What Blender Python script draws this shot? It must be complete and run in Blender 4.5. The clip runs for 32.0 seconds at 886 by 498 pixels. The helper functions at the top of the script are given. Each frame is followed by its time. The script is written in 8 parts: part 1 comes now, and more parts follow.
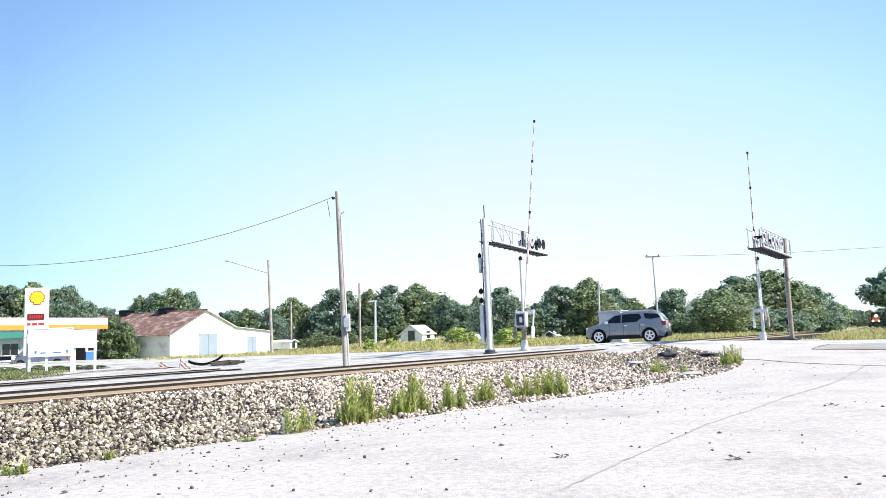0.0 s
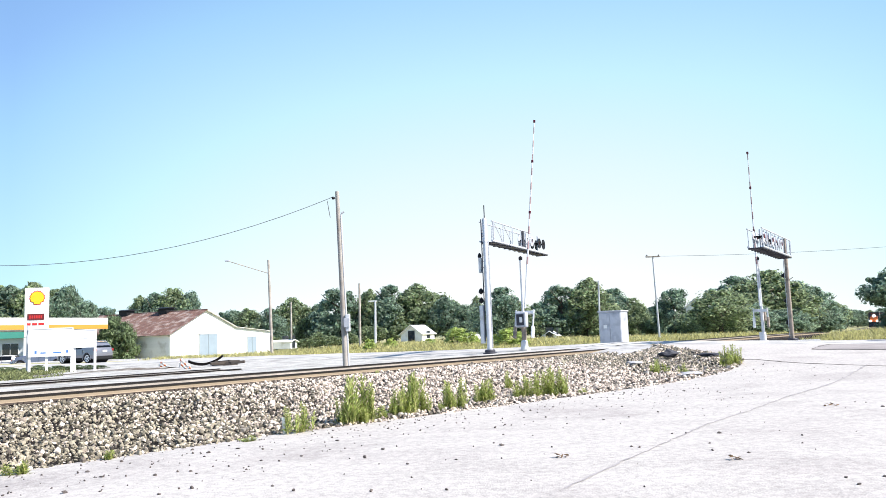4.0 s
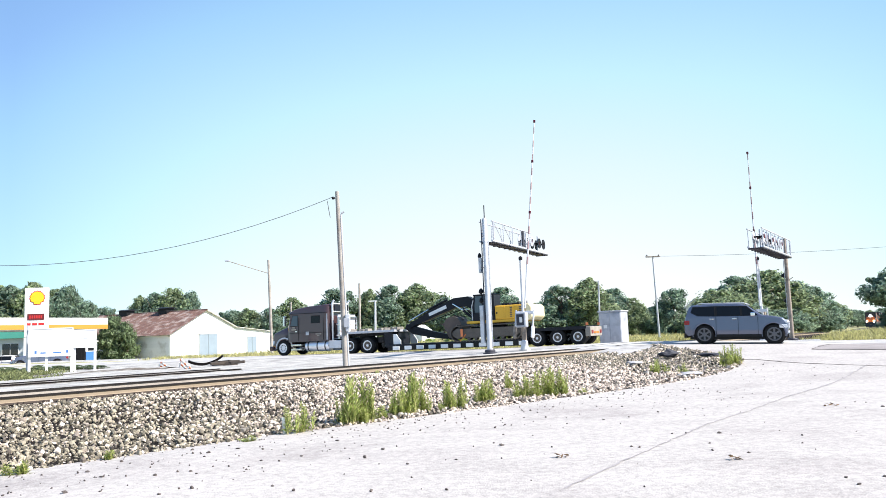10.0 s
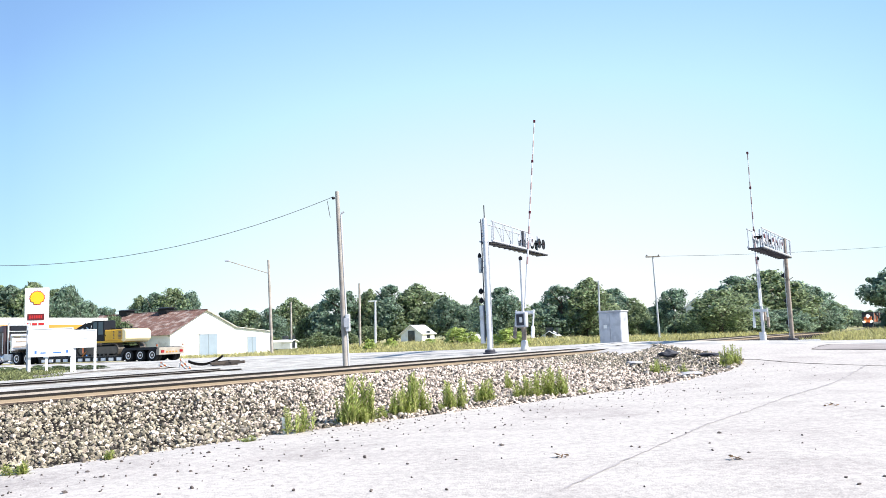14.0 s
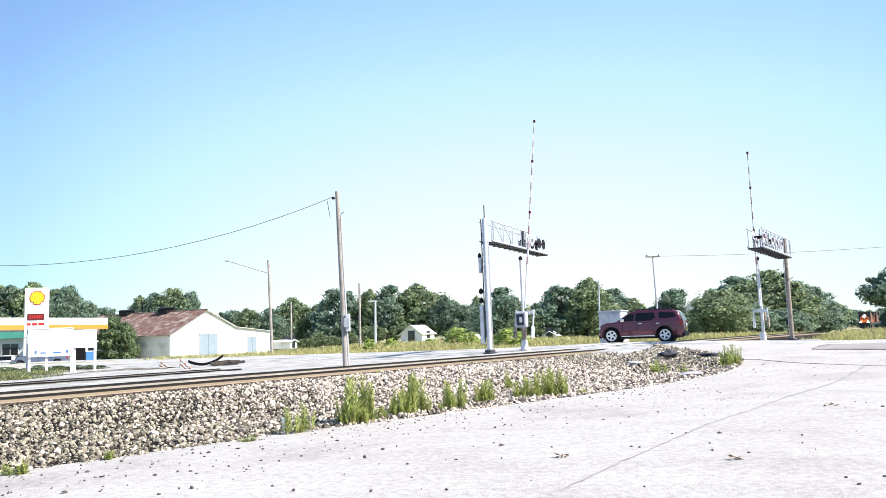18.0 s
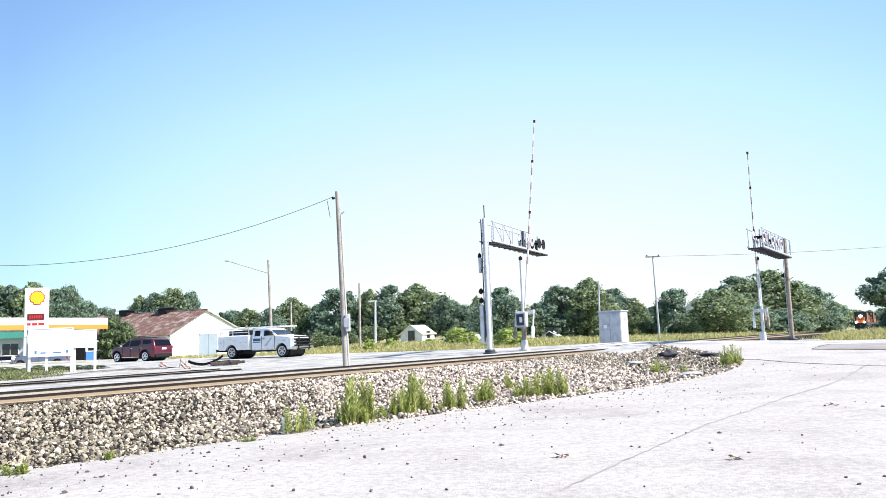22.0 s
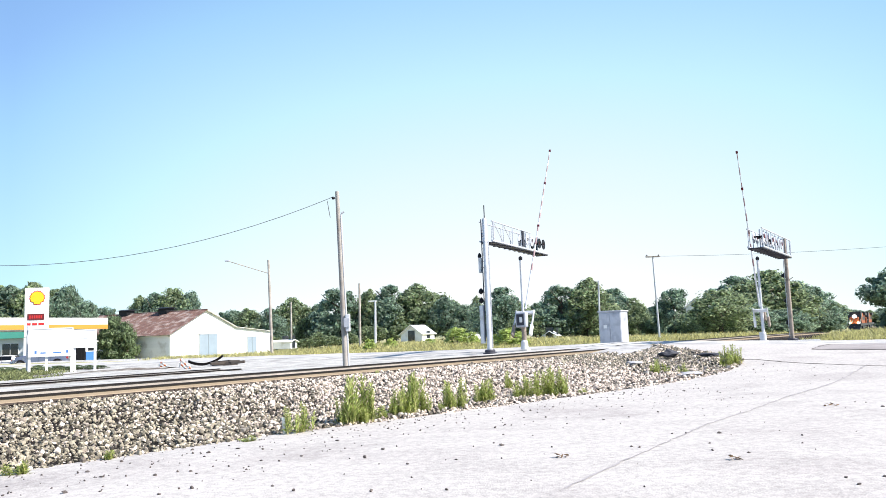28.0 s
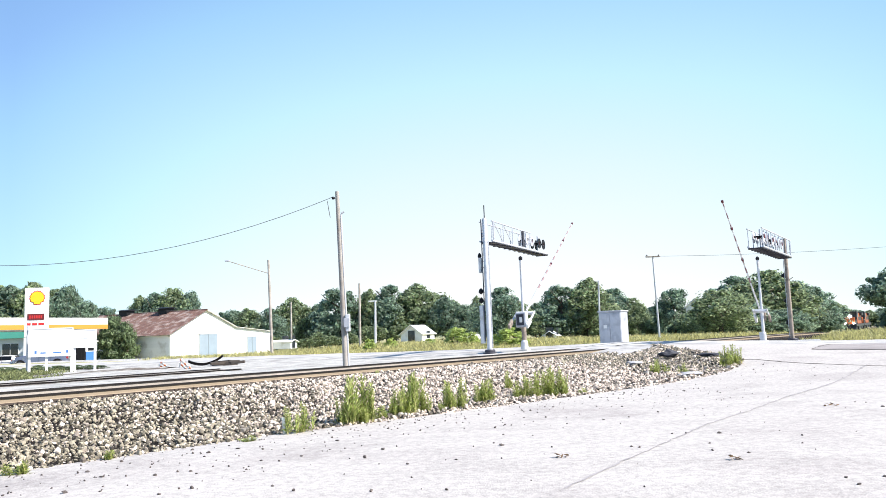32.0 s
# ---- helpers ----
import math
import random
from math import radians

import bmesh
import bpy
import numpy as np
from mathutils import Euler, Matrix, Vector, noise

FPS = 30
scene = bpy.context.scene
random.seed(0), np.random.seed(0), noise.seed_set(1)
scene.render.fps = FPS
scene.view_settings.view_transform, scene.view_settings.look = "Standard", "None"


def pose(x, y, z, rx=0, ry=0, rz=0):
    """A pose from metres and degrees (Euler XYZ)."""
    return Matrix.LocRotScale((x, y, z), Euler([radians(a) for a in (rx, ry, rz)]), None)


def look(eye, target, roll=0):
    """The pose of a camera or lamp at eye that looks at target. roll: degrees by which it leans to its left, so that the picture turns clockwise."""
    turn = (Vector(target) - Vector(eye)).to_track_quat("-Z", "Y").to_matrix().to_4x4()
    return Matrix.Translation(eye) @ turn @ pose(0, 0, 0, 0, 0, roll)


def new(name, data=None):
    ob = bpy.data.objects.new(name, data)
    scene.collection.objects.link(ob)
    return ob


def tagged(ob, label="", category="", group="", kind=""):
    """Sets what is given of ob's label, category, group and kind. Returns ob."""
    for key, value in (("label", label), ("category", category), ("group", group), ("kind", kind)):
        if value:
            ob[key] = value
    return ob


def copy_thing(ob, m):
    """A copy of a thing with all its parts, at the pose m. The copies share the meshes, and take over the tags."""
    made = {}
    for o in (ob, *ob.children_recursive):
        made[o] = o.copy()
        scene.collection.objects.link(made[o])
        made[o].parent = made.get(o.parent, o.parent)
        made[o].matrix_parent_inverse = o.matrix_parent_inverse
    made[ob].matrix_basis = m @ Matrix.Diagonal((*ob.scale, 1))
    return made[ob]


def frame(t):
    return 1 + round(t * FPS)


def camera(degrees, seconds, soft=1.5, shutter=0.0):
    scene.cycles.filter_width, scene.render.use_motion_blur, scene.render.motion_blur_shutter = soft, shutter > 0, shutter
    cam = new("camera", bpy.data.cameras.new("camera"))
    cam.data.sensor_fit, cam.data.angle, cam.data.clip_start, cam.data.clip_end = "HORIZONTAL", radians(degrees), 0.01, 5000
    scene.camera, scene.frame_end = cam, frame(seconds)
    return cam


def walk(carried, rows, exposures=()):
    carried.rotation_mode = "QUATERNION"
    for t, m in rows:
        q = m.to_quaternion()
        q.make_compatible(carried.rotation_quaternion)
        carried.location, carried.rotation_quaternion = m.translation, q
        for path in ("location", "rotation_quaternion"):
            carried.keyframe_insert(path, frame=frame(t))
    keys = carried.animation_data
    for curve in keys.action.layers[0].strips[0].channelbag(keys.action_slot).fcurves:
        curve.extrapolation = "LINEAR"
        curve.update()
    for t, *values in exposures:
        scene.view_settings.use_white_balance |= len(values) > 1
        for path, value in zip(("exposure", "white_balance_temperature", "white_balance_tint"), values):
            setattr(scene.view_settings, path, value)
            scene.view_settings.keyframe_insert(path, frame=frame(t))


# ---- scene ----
cam = camera(60.0, 32.0, soft=0.7)
EYE = (0.0, 0.0, 1.05)
VIEW = pose(*EYE, 96.26, 0, 0) @ pose(0, 0, 0, 0, 0, -2.15)
walk(cam, [(0.0, VIEW), (32.0, VIEW)])

# ---- sky, sun, exposure ----
world = bpy.data.worlds.new("sky_world")
scene.world = world
world.use_nodes = True
wn = world.node_tree
sky = wn.nodes.new("ShaderNodeTexSky")
sky.sky_type, sky.sun_disc = "NISHITA", False
SUN_DIR = Vector((0.84, -0.30, 0.80)).normalized()
sky.sun_elevation = math.asin(SUN_DIR.z)
sky.sun_rotation = math.atan2(SUN_DIR.x, SUN_DIR.y)
sky.air_density, sky.dust_density, sky.ozone_density = 0.74, 0.02, 0.9
# summer haze: white low in the north, blue with height; side fall-off imitates lens vignetting


def sky_math(op, a, b=None, c=None):
    n = wn.nodes.new("ShaderNodeMath")
    n.operation = op
    for i, v in enumerate((a, b, c)):
        if isinstance(v, (int, float)):
            n.inputs[i].default_value = v
        elif v is not None:
            wn.links.new(v, n.inputs[i])
    return n.outputs[0]


sky_dir = wn.nodes.new("ShaderNodeTexCoord").outputs["Generated"]
flat = wn.nodes.new("ShaderNodeVectorMath")
flat.operation = "MULTIPLY"
flat.inputs[1].default_value = (1, 1, 0)
unit = wn.nodes.new("ShaderNodeVectorMath")
unit.operation = "NORMALIZE"
north = wn.nodes.new("ShaderNodeVectorMath")
north.operation = "DOT_PRODUCT"
north.inputs[1].default_value = (0.10, 0.995, 0)
parts = wn.nodes.new("ShaderNodeSeparateXYZ")
wn.links.new(sky_dir, flat.inputs[0])
wn.links.new(flat.outputs[0], unit.inputs[0])
wn.links.new(unit.outputs[0], north.inputs[0])
wn.links.new(sky_dir, parts.inputs[0])
by_height = wn.nodes.new("ShaderNodeMapRange")
by_height.interpolation_type = "SMOOTHSTEP"
for socket, value in (("From Min", -0.05), ("From Max", 0.66), ("To Min", 1.07), ("To Max", 0.18)):
    by_height.inputs[socket].default_value = value
wn.links.new(parts.outputs["Z"], by_height.inputs["Value"])
# darkens the sky to both sides in place of a lens vignette
by_side = sky_math("MAXIMUM", sky_math("MULTIPLY_ADD", sky_math("SUBTRACT", 1.0, north.outputs["Value"]), -2.6, 1.0), 0.52)
haze_ramp = wn.nodes.new("ShaderNodeValToRGB")
haze_ramp.color_ramp.elements[0].position, haze_ramp.color_ramp.elements[0].color = 0.0, (0.10, 0.25, 0.60, 1)
haze_ramp.color_ramp.elements[1].position, haze_ramp.color_ramp.elements[1].color = 1.0, (0.97, 0.98, 1.0, 1)
for at, r_, g_, b_ in ((0.30, 0.30, 0.54, 0.95), (0.39, 0.39, 0.69, 1.0), (0.60, 0.60, 0.915, 1.0), (0.80, 0.80, 0.96, 1.0)):
    haze_ramp.color_ramp.elements.new(at).color = (r_, g_, b_, 1)
wn.links.new(sky_math("MULTIPLY", by_height.outputs[0], by_side), haze_ramp.inputs[0])
bright = wn.nodes.new("ShaderNodeVectorMath")
bright.operation = "SCALE"
bright.inputs["Scale"].default_value = 3.9
wn.links.new(haze_ramp.outputs[0], bright.inputs[0])
haze = wn.nodes.new("ShaderNodeMix")
haze.data_type = "RGBA"
haze.inputs["Factor"].default_value = 0.88
wn.links.new(sky.outputs[0], haze.inputs["A"])
wn.links.new(bright.outputs[0], haze.inputs["B"])
wn.links.new(haze.outputs["Result"], wn.nodes["Background"].inputs[0])
wn.nodes["Background"].inputs[1].default_value = 0.14
sun_data = bpy.data.lights.new("sun", "SUN")
sun_data.energy, sun_data.angle, sun_data.color = 5.0, radians(0.55), (1.0, 0.94, 0.865)
sun = new("sun", sun_data)
sun.matrix_world = look(SUN_DIR * 100, (0, 0, 0))
scene.view_settings.exposure = 0.92

# ---- materials ----


def rgb(c):
    return (c[0], c[1], c[2], 1.0)


def surface(name, col, rough=0.7, metal=0.0, vary=0.15, scale=3.0, fine=40.0, bump=0.1, dist=0.01, stain=None,
            stain_amount=0.0, stain_scale=1.0, rand=0.0, island=False, coat=0.0, coords="Object"):
    """A procedural surface: a base colour with broad and fine variation, optional stains, relief."""
    m = bpy.data.materials.new(name)
    m.use_nodes = True
    nt = m.node_tree
    N, L = nt.nodes, nt.links
    b = N["Principled BSDF"]
    b.inputs["Roughness"].default_value, b.inputs["Metallic"].default_value = rough, metal
    if coat:
        b.inputs["Coat Weight"].default_value, b.inputs["Coat Roughness"].default_value = coat, 0.05
    src_ = N.new("ShaderNodeNewGeometry").outputs["Position"] if coords == "World" else N.new("ShaderNodeTexCoord").outputs[coords]
    n1, n2 = N.new("ShaderNodeTexNoise"), N.new("ShaderNodeTexNoise")
    for n, s, d in ((n1, scale, 4.0), (n2, fine, 6.0)):
        n.inputs["Scale"].default_value, n.inputs["Detail"].default_value = s, d
        L.new(src_, n.inputs["Vector"])
    add = N.new("ShaderNodeMath")
    add.operation = "ADD"
    L.new(n1.outputs[0], add.inputs[0])
    L.new(n2.outputs[0], add.inputs[1])
    ramp = N.new("ShaderNodeMapRange")
    ramp.inputs["From Min"].default_value, ramp.inputs["From Max"].default_value = 0.6, 1.4
    ramp.inputs["To Min"].default_value, ramp.inputs["To Max"].default_value = 1 - vary, 1 + vary
    L.new(add.outputs[0], ramp.inputs["Value"])
    value = ramp.outputs[0]
    if rand:
        src = N.new("ShaderNodeNewGeometry").outputs["Random Per Island"] if island else N.new("ShaderNodeObjectInfo").outputs["Random"]
        rr = N.new("ShaderNodeMapRange")
        rr.inputs["To Min"].default_value, rr.inputs["To Max"].default_value = 1 - rand, 1 + rand
        L.new(src, rr.inputs["Value"])
        mul = N.new("ShaderNodeMath")
        mul.operation = "MULTIPLY"
        L.new(value, mul.inputs[0])
        L.new(rr.outputs[0], mul.inputs[1])
        value = mul.outputs[0]
    base = N.new("ShaderNodeMix")
    base.data_type = "RGBA"
    base.inputs["A"].default_value = rgb(col)
    base.inputs["B"].default_value = rgb(stain or col)
    base.inputs["Factor"].default_value = 0.0
    if stain_amount:
        n3 = N.new("ShaderNodeTexNoise")
        n3.inputs["Scale"].default_value, n3.inputs["Detail"].default_value = stain_scale, 5.0
        L.new(src_, n3.inputs["Vector"])
        r3 = N.new("ShaderNodeMapRange")
        r3.inputs["From Min"].default_value, r3.inputs["From Max"].default_value = 0.62 - 0.25 * stain_amount, 0.72
        L.new(n3.outputs[0], r3.inputs["Value"])
        L.new(r3.outputs[0], base.inputs["Factor"])
    hsv = N.new("ShaderNodeHueSaturation")
    L.new(base.outputs["Result"], hsv.inputs["Color"])
    L.new(value, hsv.inputs["Value"])
    L.new(hsv.outputs[0], b.inputs["Base Color"])
    if bump:
        bp = N.new("ShaderNodeBump")
        bp.inputs["Strength"].default_value, bp.inputs["Distance"].default_value = bump, dist
        L.new(add.outputs[0], bp.inputs["Height"])
        L.new(bp.outputs[0], b.inputs["Normal"])
    return m


def glass(name, tint=(0.05, 0.06, 0.07), rough=0.04):
    m = bpy.data.materials.new(name)
    m.use_nodes = True
    b = m.node_tree.nodes["Principled BSDF"]
    b.inputs["Base Color"].default_value = rgb(tint)
    b.inputs["Roughness"].default_value = rough
    b.inputs["Transmission Weight"].default_value = 0.35
    return m


def lamp_glow(name, col, strength):
    m = bpy.data.materials.new(name)
    m.use_nodes = True
    b = m.node_tree.nodes["Principled BSDF"]
    b.inputs["Base Color"].default_value = rgb(col)
    b.inputs["Emission Color"].default_value = rgb(col)
    b.inputs["Emission Strength"].default_value = strength
    return m


M = {}
M["lot"] = surface("lot_concrete", (0.434, 0.403, 0.379), 0.92, vary=0.36, scale=11.0, fine=42, bump=0.4, dist=0.02, stain=(0.335, 0.305, 0.29), stain_amount=0.5, stain_scale=0.35)
# faint wheel streaks running across the lot
lot_nodes, lot_links = M["lot"].node_tree.nodes, M["lot"].node_tree.links
streak_map = lot_nodes.new("ShaderNodeMapping")
streak_map.inputs["Rotation"].default_value = (0, 0, radians(-54))
streak_map.inputs["Scale"].default_value = (0.3, 1.5, 1)
streak = lot_nodes.new("ShaderNodeTexNoise")
streak.inputs["Scale"].default_value, streak.inputs["Detail"].default_value = 1.0, 5.0
streak_range = lot_nodes.new("ShaderNodeMapRange")
for socket, value in (("From Min", 0.3), ("From Max", 0.7), ("To Min", 0.92), ("To Max", 1.05)):
    streak_range.inputs[socket].default_value = value
streak_hsv = lot_nodes.new("ShaderNodeHueSaturation")
lot_bsdf = lot_nodes["Principled BSDF"]
lot_links.new(lot_nodes.new("ShaderNodeNewGeometry").outputs["Position"], streak_map.inputs[0])
lot_links.new(streak_map.outputs[0], streak.inputs["Vector"])
lot_links.new(streak.outputs[0], streak_range.inputs["Value"])
lot_links.new(lot_bsdf.inputs["Base Color"].links[0].from_socket, streak_hsv.inputs["Color"])
lot_links.new(streak_range.outputs[0], streak_hsv.inputs["Value"])
lot_links.new(streak_hsv.outputs[0], lot_bsdf.inputs["Base Color"])
M["crack"] = surface("crack_filler", (0.31, 0.29, 0.285), 0.9, vary=0.3, scale=2, fine=30)
M["darkcrack"] = surface("open_crack", (0.12, 0.10, 0.09), 0.9, vary=0.4, scale=3, fine=30)
M["asphalt"] = surface("worn_asphalt", (0.45, 0.435, 0.42), 0.9, vary=0.42, scale=1.3, fine=30, bump=0.3, stain=(0.24, 0.23, 0.23), stain_amount=0.55, stain_scale=0.5)
M["patch"] = surface("grey_asphalt_patch", (0.29, 0.26, 0.25), 0.9, vary=0.35, scale=0.8, fine=30, bump=0.3)
M["gravel"] = surface("pale_gravel", (0.42, 0.405, 0.38), 0.95, vary=0.6, scale=1.2, fine=14, bump=0.8, dist=0.04, stain=(0.28, 0.265, 0.25), stain_amount=0.6, stain_scale=0.7)
# near-black colour puts the shade of the gaps between stones into the bed
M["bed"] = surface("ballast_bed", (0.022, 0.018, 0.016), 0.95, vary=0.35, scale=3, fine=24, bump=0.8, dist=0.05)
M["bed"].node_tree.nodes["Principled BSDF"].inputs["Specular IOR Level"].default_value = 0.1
M["stone"] = surface("ballast_stone", (0.54, 0.45, 0.375), 0.9, vary=0.35, scale=3, fine=40, bump=0.4, rand=0.88, island=True)
M["darkstone"] = surface("darker_ballast_stone", (0.255, 0.222, 0.165), 0.9, vary=0.35, scale=3, fine=40, bump=0.4, rand=0.75, island=True)
M["loosestone"] = surface("loose_ballast_stone", (0.26, 0.23, 0.195), 0.9, vary=0.3, scale=9, fine=60, bump=0.4, rand=0.8)
M["pebble"] = surface("dark_pebble", (0.09, 0.075, 0.068), 0.9, vary=0.3, scale=5, fine=60, rand=0.4, island=True)
M["field"] = surface("dry_field", (0.40, 0.36, 0.19), 0.95, vary=0.3, scale=0.15, fine=6, bump=0.8, dist=0.1, stain=(0.13, 0.16, 0.05), stain_amount=0.8, stain_scale=0.25)
M["earth"] = surface("dark_earth", (0.12, 0.098, 0.078), 0.95, vary=0.5, scale=2.5, fine=14, bump=0.8, dist=0.04, stain=(0.45, 0.42, 0.38), stain_amount=0.6, stain_scale=1.4)
M["rail"] = surface("rusty_rail", (0.30, 0.235, 0.165), 0.75, metal=0.1, vary=0.2, scale=2, fine=50, bump=0.2)
# paler, greyer colour for the web of the far rail
M["farrail"] = surface("paler_rail", (0.36, 0.32, 0.28), 0.8, vary=0.3, scale=1.5, fine=30, bump=0.2)
M["railtop"] = surface("dark_rail_head", (0.022, 0.019, 0.018), 0.6, metal=0.0, vary=0.1, scale=2, fine=60, bump=0.05)
M["railtop"].node_tree.nodes["Principled BSDF"].inputs["Specular IOR Level"].default_value = 0.12
# near-black stands for shade on the siding rail webs; the belting shares it
M["darkrail"] = surface("black_belt_and_shaded_rail", (0.007, 0.006, 0.006), 0.8, vary=0.3, scale=3, fine=40)
M["darkrail"].node_tree.nodes["Principled BSDF"].inputs["Specular IOR Level"].default_value = 0.1
M["alu"] = surface("bare_aluminium", (0.48, 0.495, 0.54), 0.5, metal=0.1, vary=0.14, scale=2, fine=24, bump=0.08, stain=(0.30, 0.31, 0.35), stain_amount=0.5, stain_scale=1.6)
M["rock"] = surface("dark_rock", (0.13, 0.115, 0.10), 0.9, vary=0.35, scale=3, fine=30, bump=0.5, rand=0.5, island=True)
M["darkrock"] = surface("blue_black_rock", (0.035, 0.036, 0.048), 0.7, vary=0.4, scale=3, fine=20, bump=0.6)
M["slab"] = surface("pale_slab_stone", (0.36, 0.355, 0.37), 0.9, vary=0.25, scale=3, fine=20, bump=0.6)
M["dryleaf"] = surface("dry_leaf", (0.20, 0.12, 0.06), 0.9, vary=0.3, scale=8, fine=40, rand=0.4)
M["plate"] = surface("dark_rusted_plate", (0.05, 0.036, 0.028), 0.85, vary=0.3, scale=5, fine=40)
M["tie"] = surface("weathered_tie", (0.06, 0.048, 0.04), 0.9, vary=0.35, scale=4, fine=50, bump=0.5, rand=0.3)
M["oldwood"] = surface("grey_pole_wood", (0.37, 0.34, 0.31), 0.85, vary=0.25, scale=2, fine=40, bump=0.5, stain=(0.2, 0.16, 0.13), stain_amount=0.6, stain_scale=1.5)
M["galv"] = surface("galvanised_steel", (0.50, 0.51, 0.55), 0.5, metal=0.25, vary=0.12, scale=4, fine=40, bump=0.1)
M["silver"] = surface("aluminium_paint", (0.60, 0.61, 0.64), 0.5, metal=0.15, vary=0.12, scale=3, fine=30, bump=0.08, stain=(0.42, 0.41, 0.40), stain_amount=0.35, stain_scale=2)
M["post"] = surface("weathered_post", (0.30, 0.25, 0.21), 0.7, metal=0.1, vary=0.3, scale=2, fine=20, stain=(0.10, 0.085, 0.075), stain_amount=0.5, stain_scale=2.5)
M["black"] = surface("black_paint", (0.011, 0.011, 0.013), 0.55, vary=0.2, scale=4, fine=40, bump=0.05)
M["red"] = surface("faded_red_reflective", (0.27, 0.17, 0.18), 0.6, vary=0.1, scale=5, fine=40)
M["white"] = surface("white_paint", (0.80, 0.80, 0.79), 0.55, vary=0.05, scale=2, fine=30, bump=0.06, stain=(0.7, 0.68, 0.65), stain_amount=0.25, stain_scale=1.2)
M["concrete"] = surface("concrete_block", (0.5, 0.49, 0.47), 0.9, vary=0.15, scale=3, fine=40, bump=0.3)
# kept this dark so the colour carries the shade of the walkways
M["grate"] = surface("dark_grating", (0.055, 0.055, 0.07), 0.6, metal=0.4, vary=0.15)
M["wire"] = surface("cable", (0.06, 0.06, 0.065), 0.6, vary=0.1)
M["red_lens"] = surface("red_lens", (0.10, 0.006, 0.01), 0.2, vary=0.05)

# ---- mesh helpers ----
from mathutils import geometry


def obj_mesh(name, bm, material, smooth=False):
    me = bpy.data.meshes.new(name)
    bmesh.ops.recalc_face_normals(bm, faces=bm.faces)
    bm.to_mesh(me)
    bm.free()
    me.materials.append(material)
    if smooth:
        me.shade_smooth()
        me.set_sharp_from_angle(angle=radians(38))
    return me


def part(name, bm, material, parent, label="", smooth=False):
    ob = new(name, obj_mesh(name, bm, material, smooth))
    ob.parent = parent
    return tagged(ob, label)


def thing(name, label, category, group="", kind="", m=None):
    ob = new(name)
    ob.empty_display_size = 0.3
    if m is not None:
        ob.matrix_basis = m
    return tagged(ob, label, category, group, kind)


def solo(name, bm, material, label, category, group="", kind="", smooth=False):
    return tagged(new(name, obj_mesh(name, bm, material, smooth)), label, category, group, kind)


def box(bm, x0, x1, y0, y1, z0, z1, bevel=0.0, m=None):
    vs = [bm.verts.new((x, y, z)) for z in (z0, z1) for x, y in ((x0, y0), (x1, y0), (x1, y1), (x0, y1))]
    fs = [bm.faces.new([vs[i] for i in f]) for f in ((0, 3, 2, 1), (4, 5, 6, 7), (0, 1, 5, 4), (1, 2, 6, 5), (2, 3, 7, 6), (3, 0, 4, 7))]
    if m is not None:
        bmesh.ops.transform(bm, matrix=m, verts=vs)
    if bevel:
        es = list({e for f in fs for e in f.edges})
        bmesh.ops.bevel(bm, geom=es, offset=bevel, segments=2, affect="EDGES", profile=0.5)
    return bm


def B(*a, **k):
    return box(bmesh.new(), *a, **k)


def tube(bm, pts, radii, seg=10, cap=True):
    """A round tube along points, with one radius or one for each point."""
    pts = [Vector(p) for p in pts]
    if not isinstance(radii, (list, tuple)):
        radii = [radii] * len(pts)
    rings = []
    ref = Vector((0.31, 0.17, 0.93)).normalized()
    for i, p in enumerate(pts):
        d = (pts[min(i + 1, len(pts) - 1)] - pts[max(i - 1, 0)]).normalized()
        if abs(d.dot(ref)) > 0.97:
            ref = Vector((0.95, 0.2, 0.1)).normalized()
        u = d.cross(ref).normalized()
        v = d.cross(u)
        rings.append([bm.verts.new(p + (u * math.cos(2 * math.pi * k / seg) + v * math.sin(2 * math.pi * k / seg)) * radii[i]) for k in range(seg)])
    for a, b in zip(rings, rings[1:]):
        for k in range(seg):
            bm.faces.new((a[k], a[(k + 1) % seg], b[(k + 1) % seg], b[k]))
    if cap:
        bm.faces.new(rings[0][::-1])
        bm.faces.new(rings[-1])
    return bm


def T(pts, radii, seg=10):
    return tube(bmesh.new(), pts, radii, seg)


def prism(bm, outline, y0, y1, bevel=0.0):
    """An outline in the xz plane, pulled along y."""
    a = [bm.verts.new((x, y0, z)) for x, z in outline]
    b = [bm.verts.new((x, y1, z)) for x, z in outline]
    n = len(outline)
    if n > 4 and not bevel:
        fs = []
        for tri in geometry.tessellate_polygon([[Vector((x, z, 0)) for x, z in outline]]):
            fs += [bm.faces.new([a[i] for i in tri]), bm.faces.new([b[i] for i in tri[::-1]])]
    else:
        fs = [bm.faces.new(a), bm.faces.new(b[::-1])]
    for i in range(n):
        fs.append(bm.faces.new((a[i], b[i], b[(i + 1) % n], a[(i + 1) % n])))
    if bevel:
        es = list({e for f in fs for e in f.edges})
        bmesh.ops.bevel(bm, geom=es, offset=bevel, segments=2, affect="EDGES", profile=0.5)
    bmesh.ops.triangulate(bm, faces=[f for f in bm.faces if len(f.verts) > 4], quad_method="FIXED", ngon_method="EAR_CLIP")
    return bm


